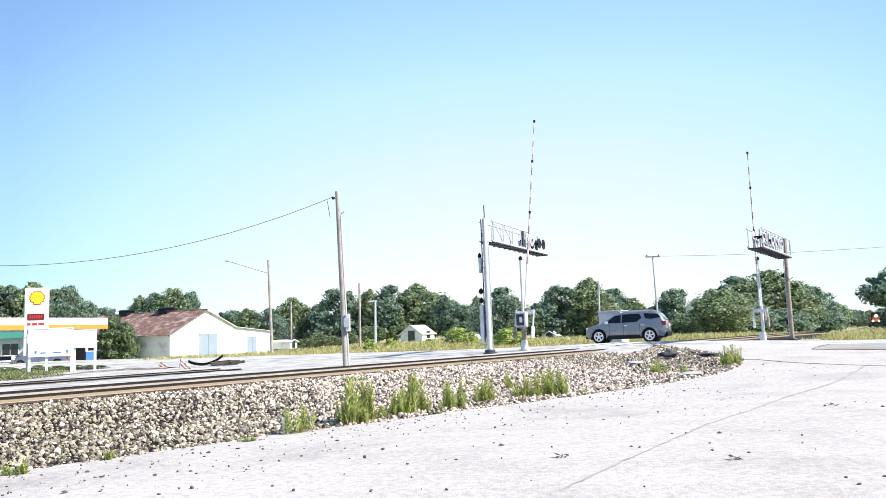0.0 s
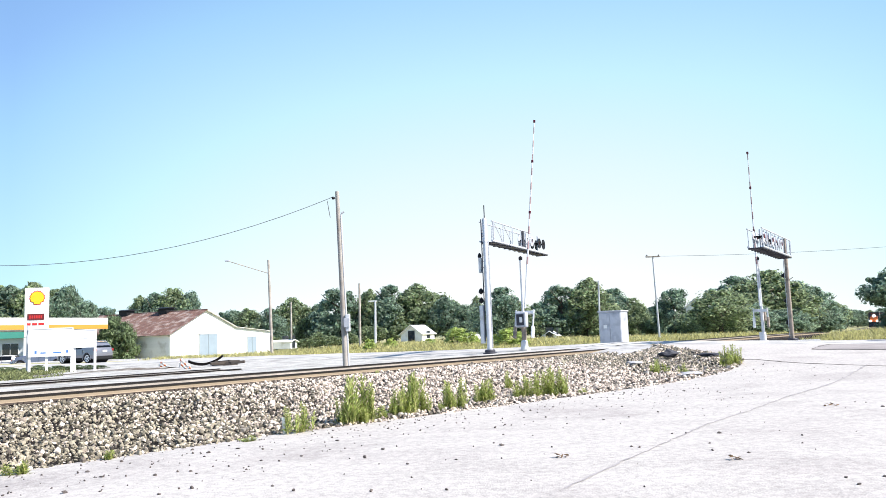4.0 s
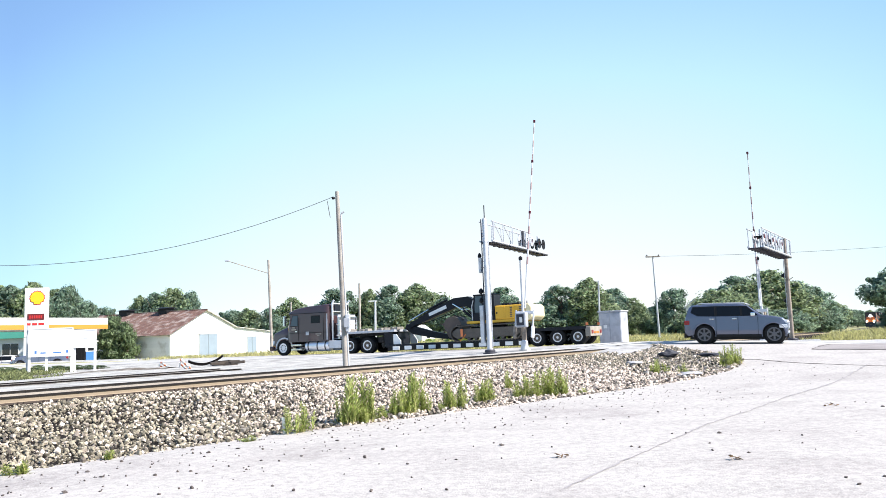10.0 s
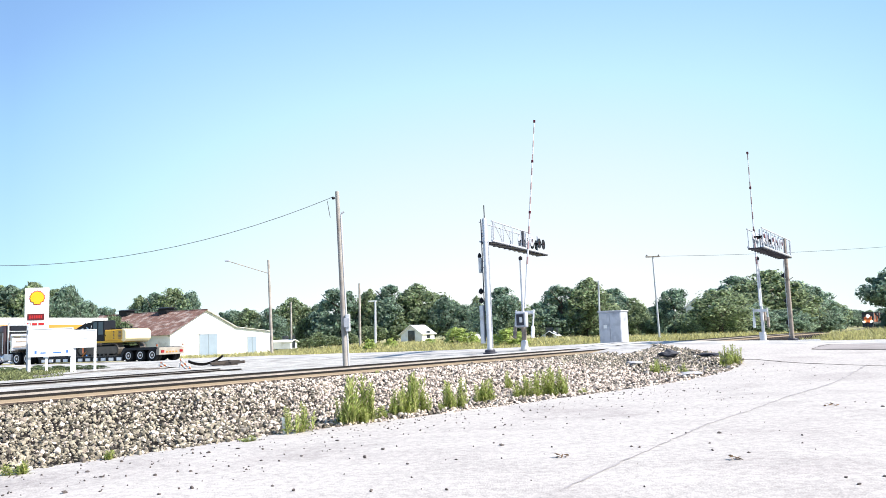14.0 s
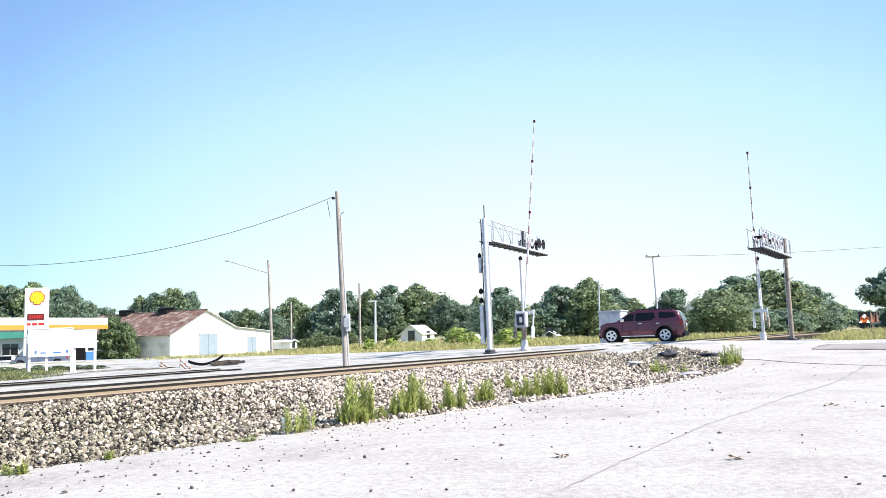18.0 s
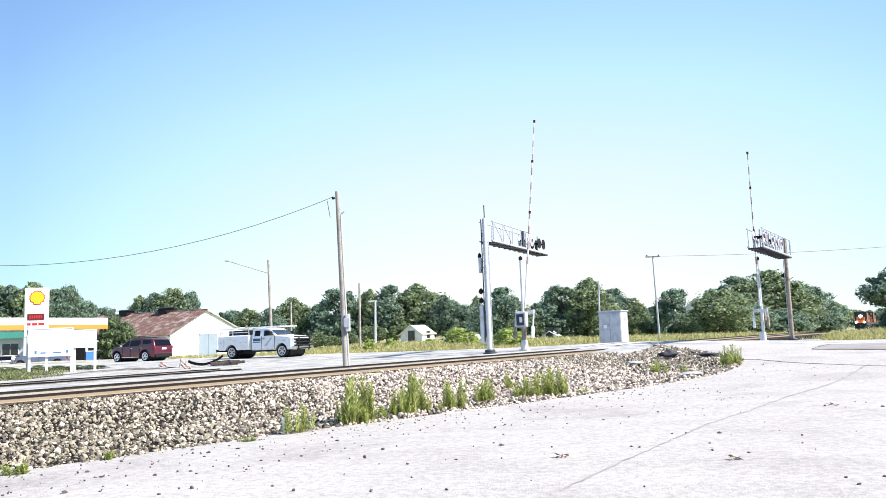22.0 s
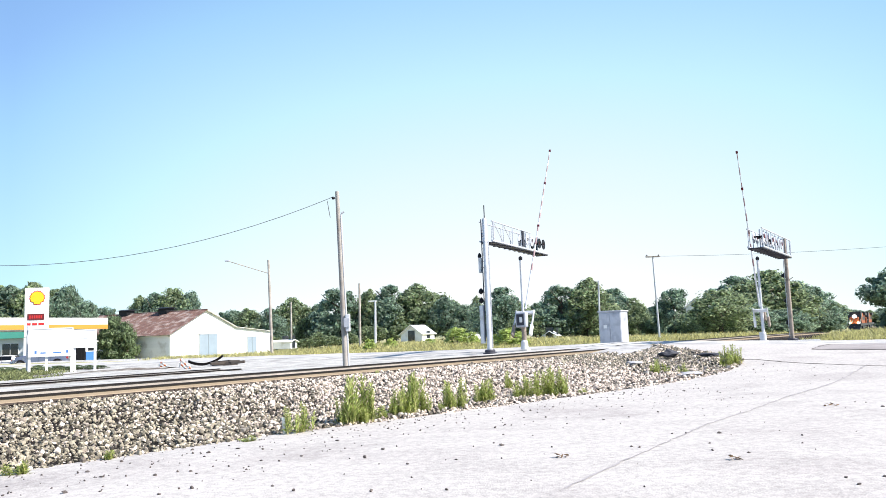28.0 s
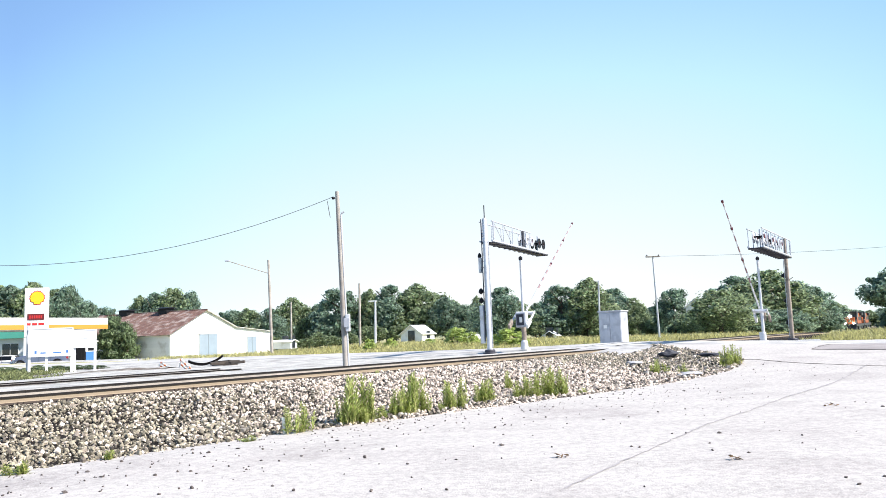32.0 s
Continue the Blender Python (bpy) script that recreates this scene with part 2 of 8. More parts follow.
def lathe(bm, profile, seg=20, axis="z", centre=(0, 0, 0), cap=True):
    """A profile of (radius, height) turned round an axis."""
    rings = []
    for r, h in profile:
        ring = []
        for k in range(seg):
            c, s = math.cos(2 * math.pi * k / seg) * r, math.sin(2 * math.pi * k / seg) * r
            p = (c, s, h) if axis == "z" else ((c, h, s) if axis == "y" else (h, c, s))
            ring.append(bm.verts.new((p[0] + centre[0], p[1] + centre[1], p[2] + centre[2])))
        rings.append(ring)
    for a, b in zip(rings, rings[1:]):
        for k in range(seg):
            bm.faces.new((a[k], a[(k + 1) % seg], b[(k + 1) % seg], b[k]))
    if cap:
        bm.faces.new(rings[0][::-1])
        bm.faces.new(rings[-1])
    return bm


def soup(name, verts, faces, material, smooth=False):
    me = bpy.data.meshes.new(name)
    me.from_pydata(verts, [], faces)
    me.update()
    me.materials.append(material)
    if smooth:
        me.shade_smooth()
    return me


# ---- plan: the track runs along TD from P0, the road along RD through RA ----
P0, TD = Vector((-9.44, 16.38)), Vector((0.652, 0.758))
TN = Vector((-TD.y, TD.x))
RA, RD = Vector((14.95, 38.5)), Vector((-0.904, 0.427)).normalized()
RN = Vector((-0.427, -0.904)).normalized()
RAIL_TOP = 0.06


def sstep(a, b, x):
    t = min(1.0, max(0.0, (x - a) / (b - a)))
    return t * t * (3 - 2 * t)


def track_xy(s, d=0.0):
    return P0 + TD * s + TN * d


def track_sd(x, y):
    v = Vector((x, y)) - P0
    return v.dot(TD), v.dot(TN)


def road_xy(r, n=0.0):
    return RA + RD * r + RN * n


def road_rn(x, y):
    v = Vector((x, y)) - RA
    return v.dot(RD), v.dot(RN)


def road_z(r):
    """The road humps over the track."""
    return -0.05 * sstep(12, 22, r) - 0.19 * sstep(26, 46, r) + 0.16 * math.exp(-((r - 6.0) / 5.3) ** 2) - 0.08 * sstep(0, -5, r)


# main line: straight past the camera, then a slow bend away beyond the crossing
LINE = [track_xy(s, 0.72) for s in (-70, -40, -10, 0, 10, 20, 30, 36)]
h0, h1, AWAY = LINE[-1], Vector((99.3, 190.0)), Vector((0.545, 0.838))
t0, t1 = TD * 175, AWAY * 175
for i in range(1, 31):
    u = i / 30
    LINE.append(h0 * (2 * u ** 3 - 3 * u ** 2 + 1) + t0 * (u ** 3 - 2 * u ** 2 + u) + h1 * (-2 * u ** 3 + 3 * u ** 2) + t1 * (u ** 3 - u ** 2))
for i in range(1, 8):
    LINE.append(h1 + AWAY * 25 * i)


def line_z(p):
    """Rail head height: level by the lot, falling beyond the crossing."""
    s = (p - P0).dot(TD)
    return RAIL_TOP - 2.15 * sstep(40, 190, s)


def sweep(bm, path, section, zs):
    """A closed section (offset, height) carried along a plan path."""
    rings = []
    for i, p in enumerate(path):
        d = (path[min(i + 1, len(path) - 1)] - path[max(i - 1, 0)]).normalized()
        nrm = Vector((-d.y, d.x))
        rings.append([bm.verts.new((p.x + nrm.x * o, p.y + nrm.y * o, zs[i] + h)) for o, h in section])
    n = len(section)
    for a, b in zip(rings, rings[1:]):
        for k in range(n):
            bm.faces.new((a[k], a[(k + 1) % n], b[(k + 1) % n], b[k]))
    bm.faces.new(rings[0][::-1])
    bm.faces.new(rings[-1])
    return bm


def yard_dip(x, y):
    """The ground falls a little where the roadside boards stand."""
    return 0.17 * sstep(-15.5, -19, x) * sstep(7, 10, road_rn(x, y)[1])


def ground_z(x, y):
    r, n = road_rn(x, y)
    s, d = track_sd(x, y)
    z = -0.22 - 2.5 * sstep(30, 220, y) * sstep(0, 60, x)
    z -= 0.8 * sstep(-5.0, -22.0, n) * sstep(-8, -24, x)
    z -= 0.26 * sstep(-12, -17, x) * sstep(4.5, 8.0, n)
    near = sstep(-2.0, -6.0, d) * sstep(-4.5, 5.5, n)
    z += near * (-0.75 - z)
    return z - 0.55 * sstep(6.0, 4.0, abs(d + 1.5)) * sstep(60, 40, s)


def lot_z(x, y):
    r, n = road_rn(x, y)
    return -0.60 + (0.615 + road_z(r)) * sstep(20, 5.0, n)


# ground, one sheet to the horizon
xs = [-2600, -1200, -600, -300, -180, -110, -75, -60] + [-50 + 2 * i for i in range(56)] + [66, 75, 90, 110, 140, 180, 300, 600, 1200, 2600]
ys = [-2600, -1200, -500, -200, -80, -40, -20, -10] + [-4 + 2 * i for i in range(48)] + [96, 105, 120, 140, 165, 190, 220, 300, 600, 1200, 2600]
gv = [(x, y, ground_z(x, y)) for y in ys for x in xs]
nx = len(xs)
gf = [(j * nx + i, j * nx + i + 1, (j + 1) * nx + i + 1, (j + 1) * nx + i) for j in range(len(ys) - 1) for i in range(nx - 1)]
tagged(new("ground", soup("ground", gv, gf, M["field"], True)), "flat dry grass field reaching the horizon", "ground", kind="structure")

# edge of the lot against the ballast, in track terms (s, d)
LOT_EDGE = [(-70, -6.0), (-30, -6.1), (-10, -6.2), (-2.2, -6.35), (2.2, -6.6), (5.3, -7.1), (9.9, -7.64), (12.2, -7.93), (15.0, -8.26), (16.6, -8.44), (18.2, -8.53), (19.8, -8.36), (21.0, -7.95), (22.3, -7.0), (23.4, -5.7), (24.8, -4.0), (27.6, -1.3)]


def lot_edge_d(s):
    for (a, da), (b, db) in zip(LOT_EDGE, LOT_EDGE[1:]):
        if s <= b:
            return da + (db - da) * (s - a) / (b - a)
    return -1.3


# rows across the lot at growing distance from the road, each running east from the ballast
edge_rn = sorted((road_rn(*track_xy(sv, dv))[::-1] for sv, dv in LOT_EDGE))


def lot_start(n):
    """How far along the road the ballast ends, n metres off it."""
    if n <= edge_rn[0][0]:
        return edge_rn[0][1]
    for (na, ra), (nb, rb) in zip(edge_rn, edge_rn[1:]):
        if n <= nb:
            return ra + (rb - ra) * (n - na) / (nb - na)
    return edge_rn[-1][1]


bm = bmesh.new()
prev = None
n_rows = [3.9 + 0.4 * i for i in range(50)] + [24 + 1.0 * i for i in range(20)] + [45, 48, 52, 58, 66, 78, 95]
for n in n_rows:
    r0 = lot_start(n)
    cur = []
    for k in range(41):
        q = road_xy(r0 - 90 * (k / 40) ** 1.7, n)
        cur.append(bm.verts.new((q.x, q.y, lot_z(q.x, q.y))))
    if prev:
        for k in range(40):
            bm.faces.new((prev[k], prev[k + 1], cur[k + 1], cur[k]))
    prev = cur
solo("lot", bm, M["lot"], "pale sun-bleached concrete lot with fine cracks", "pavement", kind="structure", smooth=True)

# road
bm = bmesh.new()
prof = [(7.6, -0.30), (4.75, -0.04), (4.7, 0.0), (0.6, 0.05), (-3.4, 0.0), (-5.0, -0.30)]
rr = [-260, -150, -80, -60, -40, -25, -15] + [-10 + i for i in range(26)] + [18, 22, 26, 32, 40, 50, 65, 90, 140, 240]
prev = None
for r in rr:
    cur = []
    for n, h in prof:
        q = road_xy(r, n)
        cur.append(bm.verts.new((q.x, q.y, road_z(r) + h)))
    if prev:
        for k in range(5):
            bm.faces.new((prev[k], prev[k + 1], cur[k + 1], cur[k]))
    prev = cur
solo("road", bm, M["asphalt"], "worn grey two-lane asphalt road over the crossing", "road", kind="structure")

# pale gravel yard between track and road
bm = bmesh.new()
prev = None
for i in range(38):
    s = -21.25 + i * 1.25
    a = track_xy(s, 2.9)
    r, n = road_rn(a.x, a.y)
    cur = []
    for k in range(25):
        q = a.lerp(Vector(road_xy(r + 0.3 * n if s >= 4 else 22.0 + 1.25 * (4 - s), 4.72)), k / 24)
        rq, nq = road_rn(q.x, q.y)
        z = -0.12 - yard_dip(q.x, q.y) + 0.09 * sstep(9, 4.8, nq) + (road_z(rq)) * sstep(9, 4.8, nq)
        cur.append(bm.verts.new((q.x, q.y, z)))
    if prev:
        for k in range(24):
            bm.faces.new((prev[k], prev[k + 1], cur[k + 1], cur[k]))
    prev = cur
solo("gravel_yard", bm, M["gravel"], "bleached white gravel yard between track and road", "gravel", kind="structure", smooth=True)

# grey asphalt let into the apron, and the cracks of the lot
def sheet_on_lot(corners, nu, nv, lift):
    a, b, c, d = [Vector(q) for q in corners]
    bm = bmesh.new()
    grid = []
    for i in range(nu + 1):
        row = []
        for j in range(nv + 1):
            p = a.lerp(b, i / nu).lerp(d.lerp(c, i / nu), j / nv)
            row.append(bm.verts.new((p.x, p.y, lot_z(p.x, p.y) + lift)))
        grid.append(row)
    for i in range(nu):
        for j in range(nv):
            bm.faces.new((grid[i][j], grid[i + 1][j], grid[i + 1][j + 1], grid[i][j + 1]))
    return bm


solo("asphalt_patch", sheet_on_lot([road_xy(-2.9, 8.3), road_xy(-30, 13.5), road_xy(-30, 4.2), road_xy(-3.6, 4.25)], 24, 8, 0.012), M["patch"], "grey asphalt patch on the pale apron", "pavement", kind="structure")


def crack(points, width, seed, fill="crack", lift=0.006):
    rg = random.Random(seed)
    bm = bmesh.new()
    prev = None
    pts = [Vector(p) for p in points]
    for a, b in zip(pts, pts[1:]):
        n = max(2, int((b - a).length / 0.18))
        side = Vector((-(b - a).y, (b - a).x)).normalized()
        for i in range(n):
            q = a.lerp(b, i / n) + side * rg.gauss(0, 0.014)
            w = width * rg.uniform(0.35, 1.1)
            cur = [bm.verts.new((q.x + side.x * k * w, q.y + side.y * k * w, lot_z(q.x, q.y) + lift)) for k in (-0.5, 0.5)]
            if prev:
                bm.faces.new((prev[0], prev[1], cur[1], cur[0]))
            prev = cur
    return solo("pavement_crack", bm, M[fill], "dark crack running across the lot", "crack", group="lot cracks", kind="structure")


crack([(1.2, 8.2), (1.42, 8.61), (4.2, 12.83), (5.6, 14.6), (7.56, 17.24)], 0.045, 1)
crack([(7.5, 17.16), (9.69, 19.74), (12.74, 23.75), (13.1, 24.2)], 0.08, 5)
crack([(11.04, 26.24), (11.59, 25.37), (12.3, 24.5), (13.22, 23.45), (14.2, 22.3)], 0.15, 2, "darkcrack")
crack([(9.9, 27.5), (10.04, 27.4), (10.77, 26.99), (11.3, 25.9)], 0.15, 3, "darkcrack")
crack([road_xy(-3.2, 6.4), road_xy(-2.9, 8.3), road_xy(-30, 13.5)], 0.1, 7, "darkcrack", 0.018)
crack([road_xy(-3.2, 6.4), road_xy(-3.6, 4.25), road_xy(-30, 4.2)], 0.16, 8, "darkcrack", 0.018)

# ---- track ----
track = thing("railway_track", "rusty main line track on a grey-brown ballast bed", "railway track", kind="structure")
ZS = [line_z(p) for p in LINE]
head = [(-0.036, -0.044), (0.036, -0.044), (0.036, -0.008), (0.028, 0.0), (-0.028, 0.0), (-0.036, -0.008)]
web = [(-0.02, -0.135), (0.02, -0.135), (0.014, -0.12), (0.014, -0.055), (0.034, -0.045), (-0.034, -0.045), (-0.014, -0.055), (-0.014, -0.12)]
foot = [(-0.075, -0.18), (0.075, -0.18), (0.075, -0.165), (0.02, -0.136), (-0.02, -0.136), (-0.075, -0.165)]
for off in (-0.752, 0.752):
    cant = 0.035 if off > 0 else 0.0
    rail = part("rail", sweep(bmesh.new(), LINE, [(o + off, h + cant) for o, h in web], ZS), M["farrail" if off > 0 else "rail"], track, "rusty brown steel rail")
    part("rail_head", sweep(bmesh.new(), LINE, [(o + off, h + cant) for o, h in head], ZS), M["railtop"], rail, "dark worn rail head")
    # foot takes the dark plate colour to draw the shadow line below the web
    part("rail_foot", sweep(bmesh.new(), LINE, [(o + off, h + cant) for o, h in foot], ZS), M["plate"], rail, "rusted rail foot, coloured dark for the shade under the rail")
tie_mesh = obj_mesh("sleeper", B(-0.115, 0.115, -1.3, 1.3, -0.18, 0.0, 0.012), M["tie"])
plate_bm = bmesh.new()
for o in (-0.752, 0.752):
    box(plate_bm, -0.09, 0.09, o - 0.17, o + 0.17, 0.0, 0.018)
    for sx, sy in ((-0.06, -0.095), (0.06, 0.095), (0.06, -0.095)):
        box(plate_bm, sx - 0.015, sx + 0.015, o + sy - 0.015, o + sy + 0.015, 0.018, 0.05)
plate_mesh = obj_mesh("tie_plate", plate_bm, M["plate"])
for i in range(150):
    s = -9 + i * 0.52
    if 26.3 < s < 36.4:
        continue
    p = track_xy(s, 0.72)
    ob = new("sleeper", tie_mesh)
    ob.parent = track
    ob.matrix_basis = pose(p.x, p.y, line_z(p) - 0.185, 0, 0, math.degrees(math.atan2(TD.y, TD.x)) + random.uniform(-0.8, 0.8))
    pl = new("tie_plate", plate_mesh)
    pl.parent = ob

# ballast bank: a shelf at sleeper level, then a slope to the lot
S_ROWS = [-70 + i * 2 for i in range(31)] + [-8 + 0.5 * i for i in range(72)]


def bank_z(s, d):
    e = lot_edge_d(s)
    p = track_xy(s, d)
    top = line_z(p) - 0.2
    if d > -1.1:
        return top - 0.10 * sstep(2.3, 3.2, d)
    u = (d + 1.1) / (e + 1.1)
    lz = lot_z(p.x, p.y) - 0.02
    z = top + (lz - top) * min(1.0, u * 0.55 + 0.45 * sstep(0.0, 0.6, u))
    return z - 0.1 * sstep(16, 21, s) * sstep(0.0, 0.15, u) * sstep(1.0, 0.7, u)


# this sheet shows between the stones, its colour standing for their shade
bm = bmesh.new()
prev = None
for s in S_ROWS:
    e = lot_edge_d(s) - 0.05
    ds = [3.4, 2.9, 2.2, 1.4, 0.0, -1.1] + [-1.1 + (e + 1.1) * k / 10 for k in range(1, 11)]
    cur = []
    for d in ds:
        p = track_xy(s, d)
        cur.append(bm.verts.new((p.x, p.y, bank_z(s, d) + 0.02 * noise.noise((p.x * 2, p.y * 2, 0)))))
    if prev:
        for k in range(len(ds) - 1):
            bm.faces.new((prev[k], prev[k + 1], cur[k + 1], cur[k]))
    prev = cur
bank_ob = solo("ballast_bed", bm, M["bed"], "ballast bank, its bed coloured near-black for shade between the stones", "ballast", kind="structure", smooth=True)
# the bed beyond the crossing
i0 = 7
# same near-black gap-shade colour here, with no loose stones on top
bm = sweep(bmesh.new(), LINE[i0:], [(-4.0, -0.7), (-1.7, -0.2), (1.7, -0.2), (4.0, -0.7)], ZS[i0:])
solo("ballast_bed", bm, M["bed"], "near-black ballast bed of the track beyond the crossing", "ballast", kind="structure")

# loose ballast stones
rng = np.random.default_rng(5)
ICO = bmesh.new()
bmesh.ops.create_icosphere(ICO, subdivisions=1, radius=1.0)
ICO_V = np.array([v.co[:] for v in ICO.verts])
ICO_F = np.array([[v.index for v in f.verts] for f in ICO.faces])
ICO.free()


def stones(name, places, sizes, material, label, category, kind="stuff"):
    n = len(places)
    q = rng.normal(size=(n, 4))
    q /= np.linalg.norm(q, axis=1)[:, None]
    w, x, y, z = q.T
    R = np.stack([np.stack([1 - 2 * (y * y + z * z), 2 * (x * y - z * w), 2 * (x * z + y * w)], 1),
                  np.stack([2 * (x * y + z * w), 1 - 2 * (x * x + z * z), 2 * (y * z - x * w)], 1),
                  np.stack([2 * (x * z - y * w), 2 * (y * z + x * w), 1 - 2 * (x * x + y * y)], 1)], 1)
    loc = ICO_V[None] * rng.uniform(0.5, 1.18, (n, len(ICO_V), 1)) * rng.uniform(0.48, 1.05, (n, 1, 3))
    v = np.einsum("nij,nkj->nki", R, loc) * np.asarray(sizes)[:, None, None] + np.asarray(places)[:, None, :]
    f = ICO_F[None] + (np.arange(n) * len(ICO_V))[:, None, None]
    return tagged(new(name, soup(name, v.reshape(-1, 3).tolist(), f.reshape(-1, 3).tolist(), material)), label, category, kind=kind)


pl, sz, dark_pl, dark_sz = [], [], [], []
for i in range(52000):
    s = rng.uniform(-4, 27.4)
    e = lot_edge_d(s)
    d = rng.uniform(e - 0.12, -0.05) if i % 12 else rng.uniform(0.1, 3.0)
    if -0.2 < d < 0.16 or abs(d - 1.5) < 0.14 or (-0.62 < d < 0.0 and i % 3):
        continue
    p = track_xy(s, d)
    size = float(np.clip(rng.lognormal(-3.08, 0.30), 0.026, 0.085))
    size *= 0.82 + 0.18 * sstep(4, 16, s)
    # the darker stones are commoner towards both ends of the bank
    old = rng.random() > 0.2 + 0.8 * sstep(-1, 9, s) - 0.65 * sstep(15.5, 19.5, s)
    (dark_pl if old else pl).append((p.x, p.y, bank_z(s, d) + size * rng.uniform(-0.25, 0.85)))
    (dark_sz if old else sz).append(size)
stones("ballast_stones", pl, sz, M["stone"], "angular grey and brown crushed ballast stones", "stones")
stones("weathered_ballast", dark_pl, dark_sz, M["darkstone"], "darker olive-grey ballast stones", "stones")

# the stones of the bank's near foot, each by itself
shapes = []
for k in range(14):
    v = ICO_V * rng.uniform(0.55, 1.15, (len(ICO_V), 1)) * rng.uniform(0.55, 1.05, (1, 3))
    shapes.append(soup("stone", v.tolist(), ICO_F.tolist(), M["loosestone"]))
for k in range(300):
    s = rng.uniform(0.0, 12.0)
    d = lot_edge_d(s) + rng.uniform(0.0, 1.1)
    p = track_xy(s, d)
    size = float(np.clip(rng.lognormal(-3.1, 0.25), 0.03, 0.075))
    ob = new("stone", shapes[k % 14])
    ob.parent = bank_ob
    ob.matrix_basis = pose(p.x, p.y, bank_z(s, d) + size * 0.75, *rng.uniform(0, 360, 3)) @ Matrix.Scale(size, 4)

# pebbles strewn over the lot
loose = [soup("loose_stone", s_.vertices and [v.co[:] for v in s_.vertices], ICO_F.tolist(), M["pebble"]) for s_ in shapes[:6]]
LYING_WEST = ((-5.35, 10.26, 2.6), (-5.38, 9.52, 2), (-5.1, 8.95, 1.9), (-4.73, 9.3, 1.9), (-4.41, 8.98, 4.5), (-4.81, 10.39, 4.3), (-4.53, 9.71, 2.8), (-4.42, 9.95, 3.7), (-4.11, 9.28, 1.5), (-4.01, 8.97, 2.2), (-4.68, 11.16, 3.6), (-4.49, 10.57, 2.1), (-3.83, 9.3, 1.9), (-4.13, 11.09, 1.8), (-3.74, 9.93, 2.8), (-3.23, 8.68, 3.1), (-3.52, 10.12, 2.4), (-3.36, 10.13, 3.6), (-3.86, 11.74, 3.7), (-3.22, 9.94, 1.9), (-3.62, 11.74, 3.7), (-3.57, 11.36, 2.7), (-3.1, 8.96, 2.1), (-2.88, 8.92, 1.4), (-2.61, 9.41, 1.5), (-3.26, 12.04, 4.2), (-2.63, 10.1, 1.9), (-2.61, 10.79, 2.9), (-2.84, 11.88, 2.7), (-2.03, 8.92, 2.7), (-2.34, 10.69, 3.3), (-2.1, 11.06, 2.5))
LYING_EAST = ((-1.95, 12.96, 2.4), (-1.81, 12.52, 4.7), (-2.07, 13.88, 2.1), (-1.57, 11.67, 2.2), (-1.34, 11.85, 2.2), (-1.33, 13.07, 1.9), (-0.98, 11.42, 3.4), (-0.93, 10.15, 1.5), (-0.46, 9.12, 1.7), (-0.39, 13.77, 2.6), (-0.06, 8.34, 3.8), (0.07, 10.27, 2.3), (0.59, 15.69, 2.3), (0.64, 11.63, 2.2), (0.74, 11.37, 4.2), (0.85, 12.52, 2.8), (0.66, 10.23, 2.3), (2.21, 16.59, 3.1), (1.82, 14.75, 2.2), (3.58, 16.18, 3.1), (3.98, 14.89, 2.9), (2.49, 10.81, 2.9), (1.98, 8.13, 1.9), (3.38, 11.93, 2.3), (4.05, 11.8, 3.7), (3.58, 10.85, 2.1), (3.41, 10.23, 2.4), (3.77, 9.95, 3.2), (5.05, 11.26, 2.8), (4.05, 7.86, 3), (4.49, 8.19, 2.1), (8, 14.44, 4.3))
STRAY = []
for k in range(60):
    sv = rng.uniform(-3, 21)
    p = track_xy(sv, lot_edge_d(sv) - rng.exponential(2.0) - 0.1)
    if p.y > 9:
        STRAY.append((p.x, p.y, float(rng.uniform(1.0, 1.9))))
for k, (x, y, half) in enumerate(LYING_WEST + LYING_EAST + tuple(STRAY)):
    size = half * 0.011
    ob = new("loose_stone", loose[k % 6])
    ob.matrix_basis = pose(x, y, lot_z(x, y) + size * 0.25, 0, 0, rng.uniform(-25, 25)) @ Matrix.Diagonal((size * 1.15, size, min(size, 0.026) * 0.95, 1))
    tagged(ob, "dark stone lying loose on the pale lot", "stone", "loose stones")
pl, sz = [], []
for i in range(620):
    s = rng.uniform(-4, 20.5)
    e = lot_edge_d(s)
    d = e - rng.exponential(1.7) - 0.03
    p = track_xy(s, d)
    if p.y < 4 or (s > 13 and i % 4):
        continue
    size = float(np.clip(rng.lognormal(-4.1, 0.4), 0.009, 0.035))
    pl.append((p.x, p.y, lot_z(p.x, p.y) + size * 0.3))
    sz.append(size)
stones("strewn_stones", pl, sz, M["pebble"], "dark stones strewn over the pale lot", "stones")

# larger rocks heaped at the end of the bank
pl, sz = [], []
for i in range(26):
    p = track_xy(21.8 + rng.normal(0, 0.8), -4.6 + rng.normal(0, 0.45))
    size = float(rng.uniform(0.06, 0.14))
    pl.append((p.x, p.y, bank_z(*track_sd(p.x, p.y)) + size * 0.4))
    sz.append(size)
stones("rock_heap", pl, sz, M["rock"], "heap of larger grey rocks at the bank's end", "rocks")

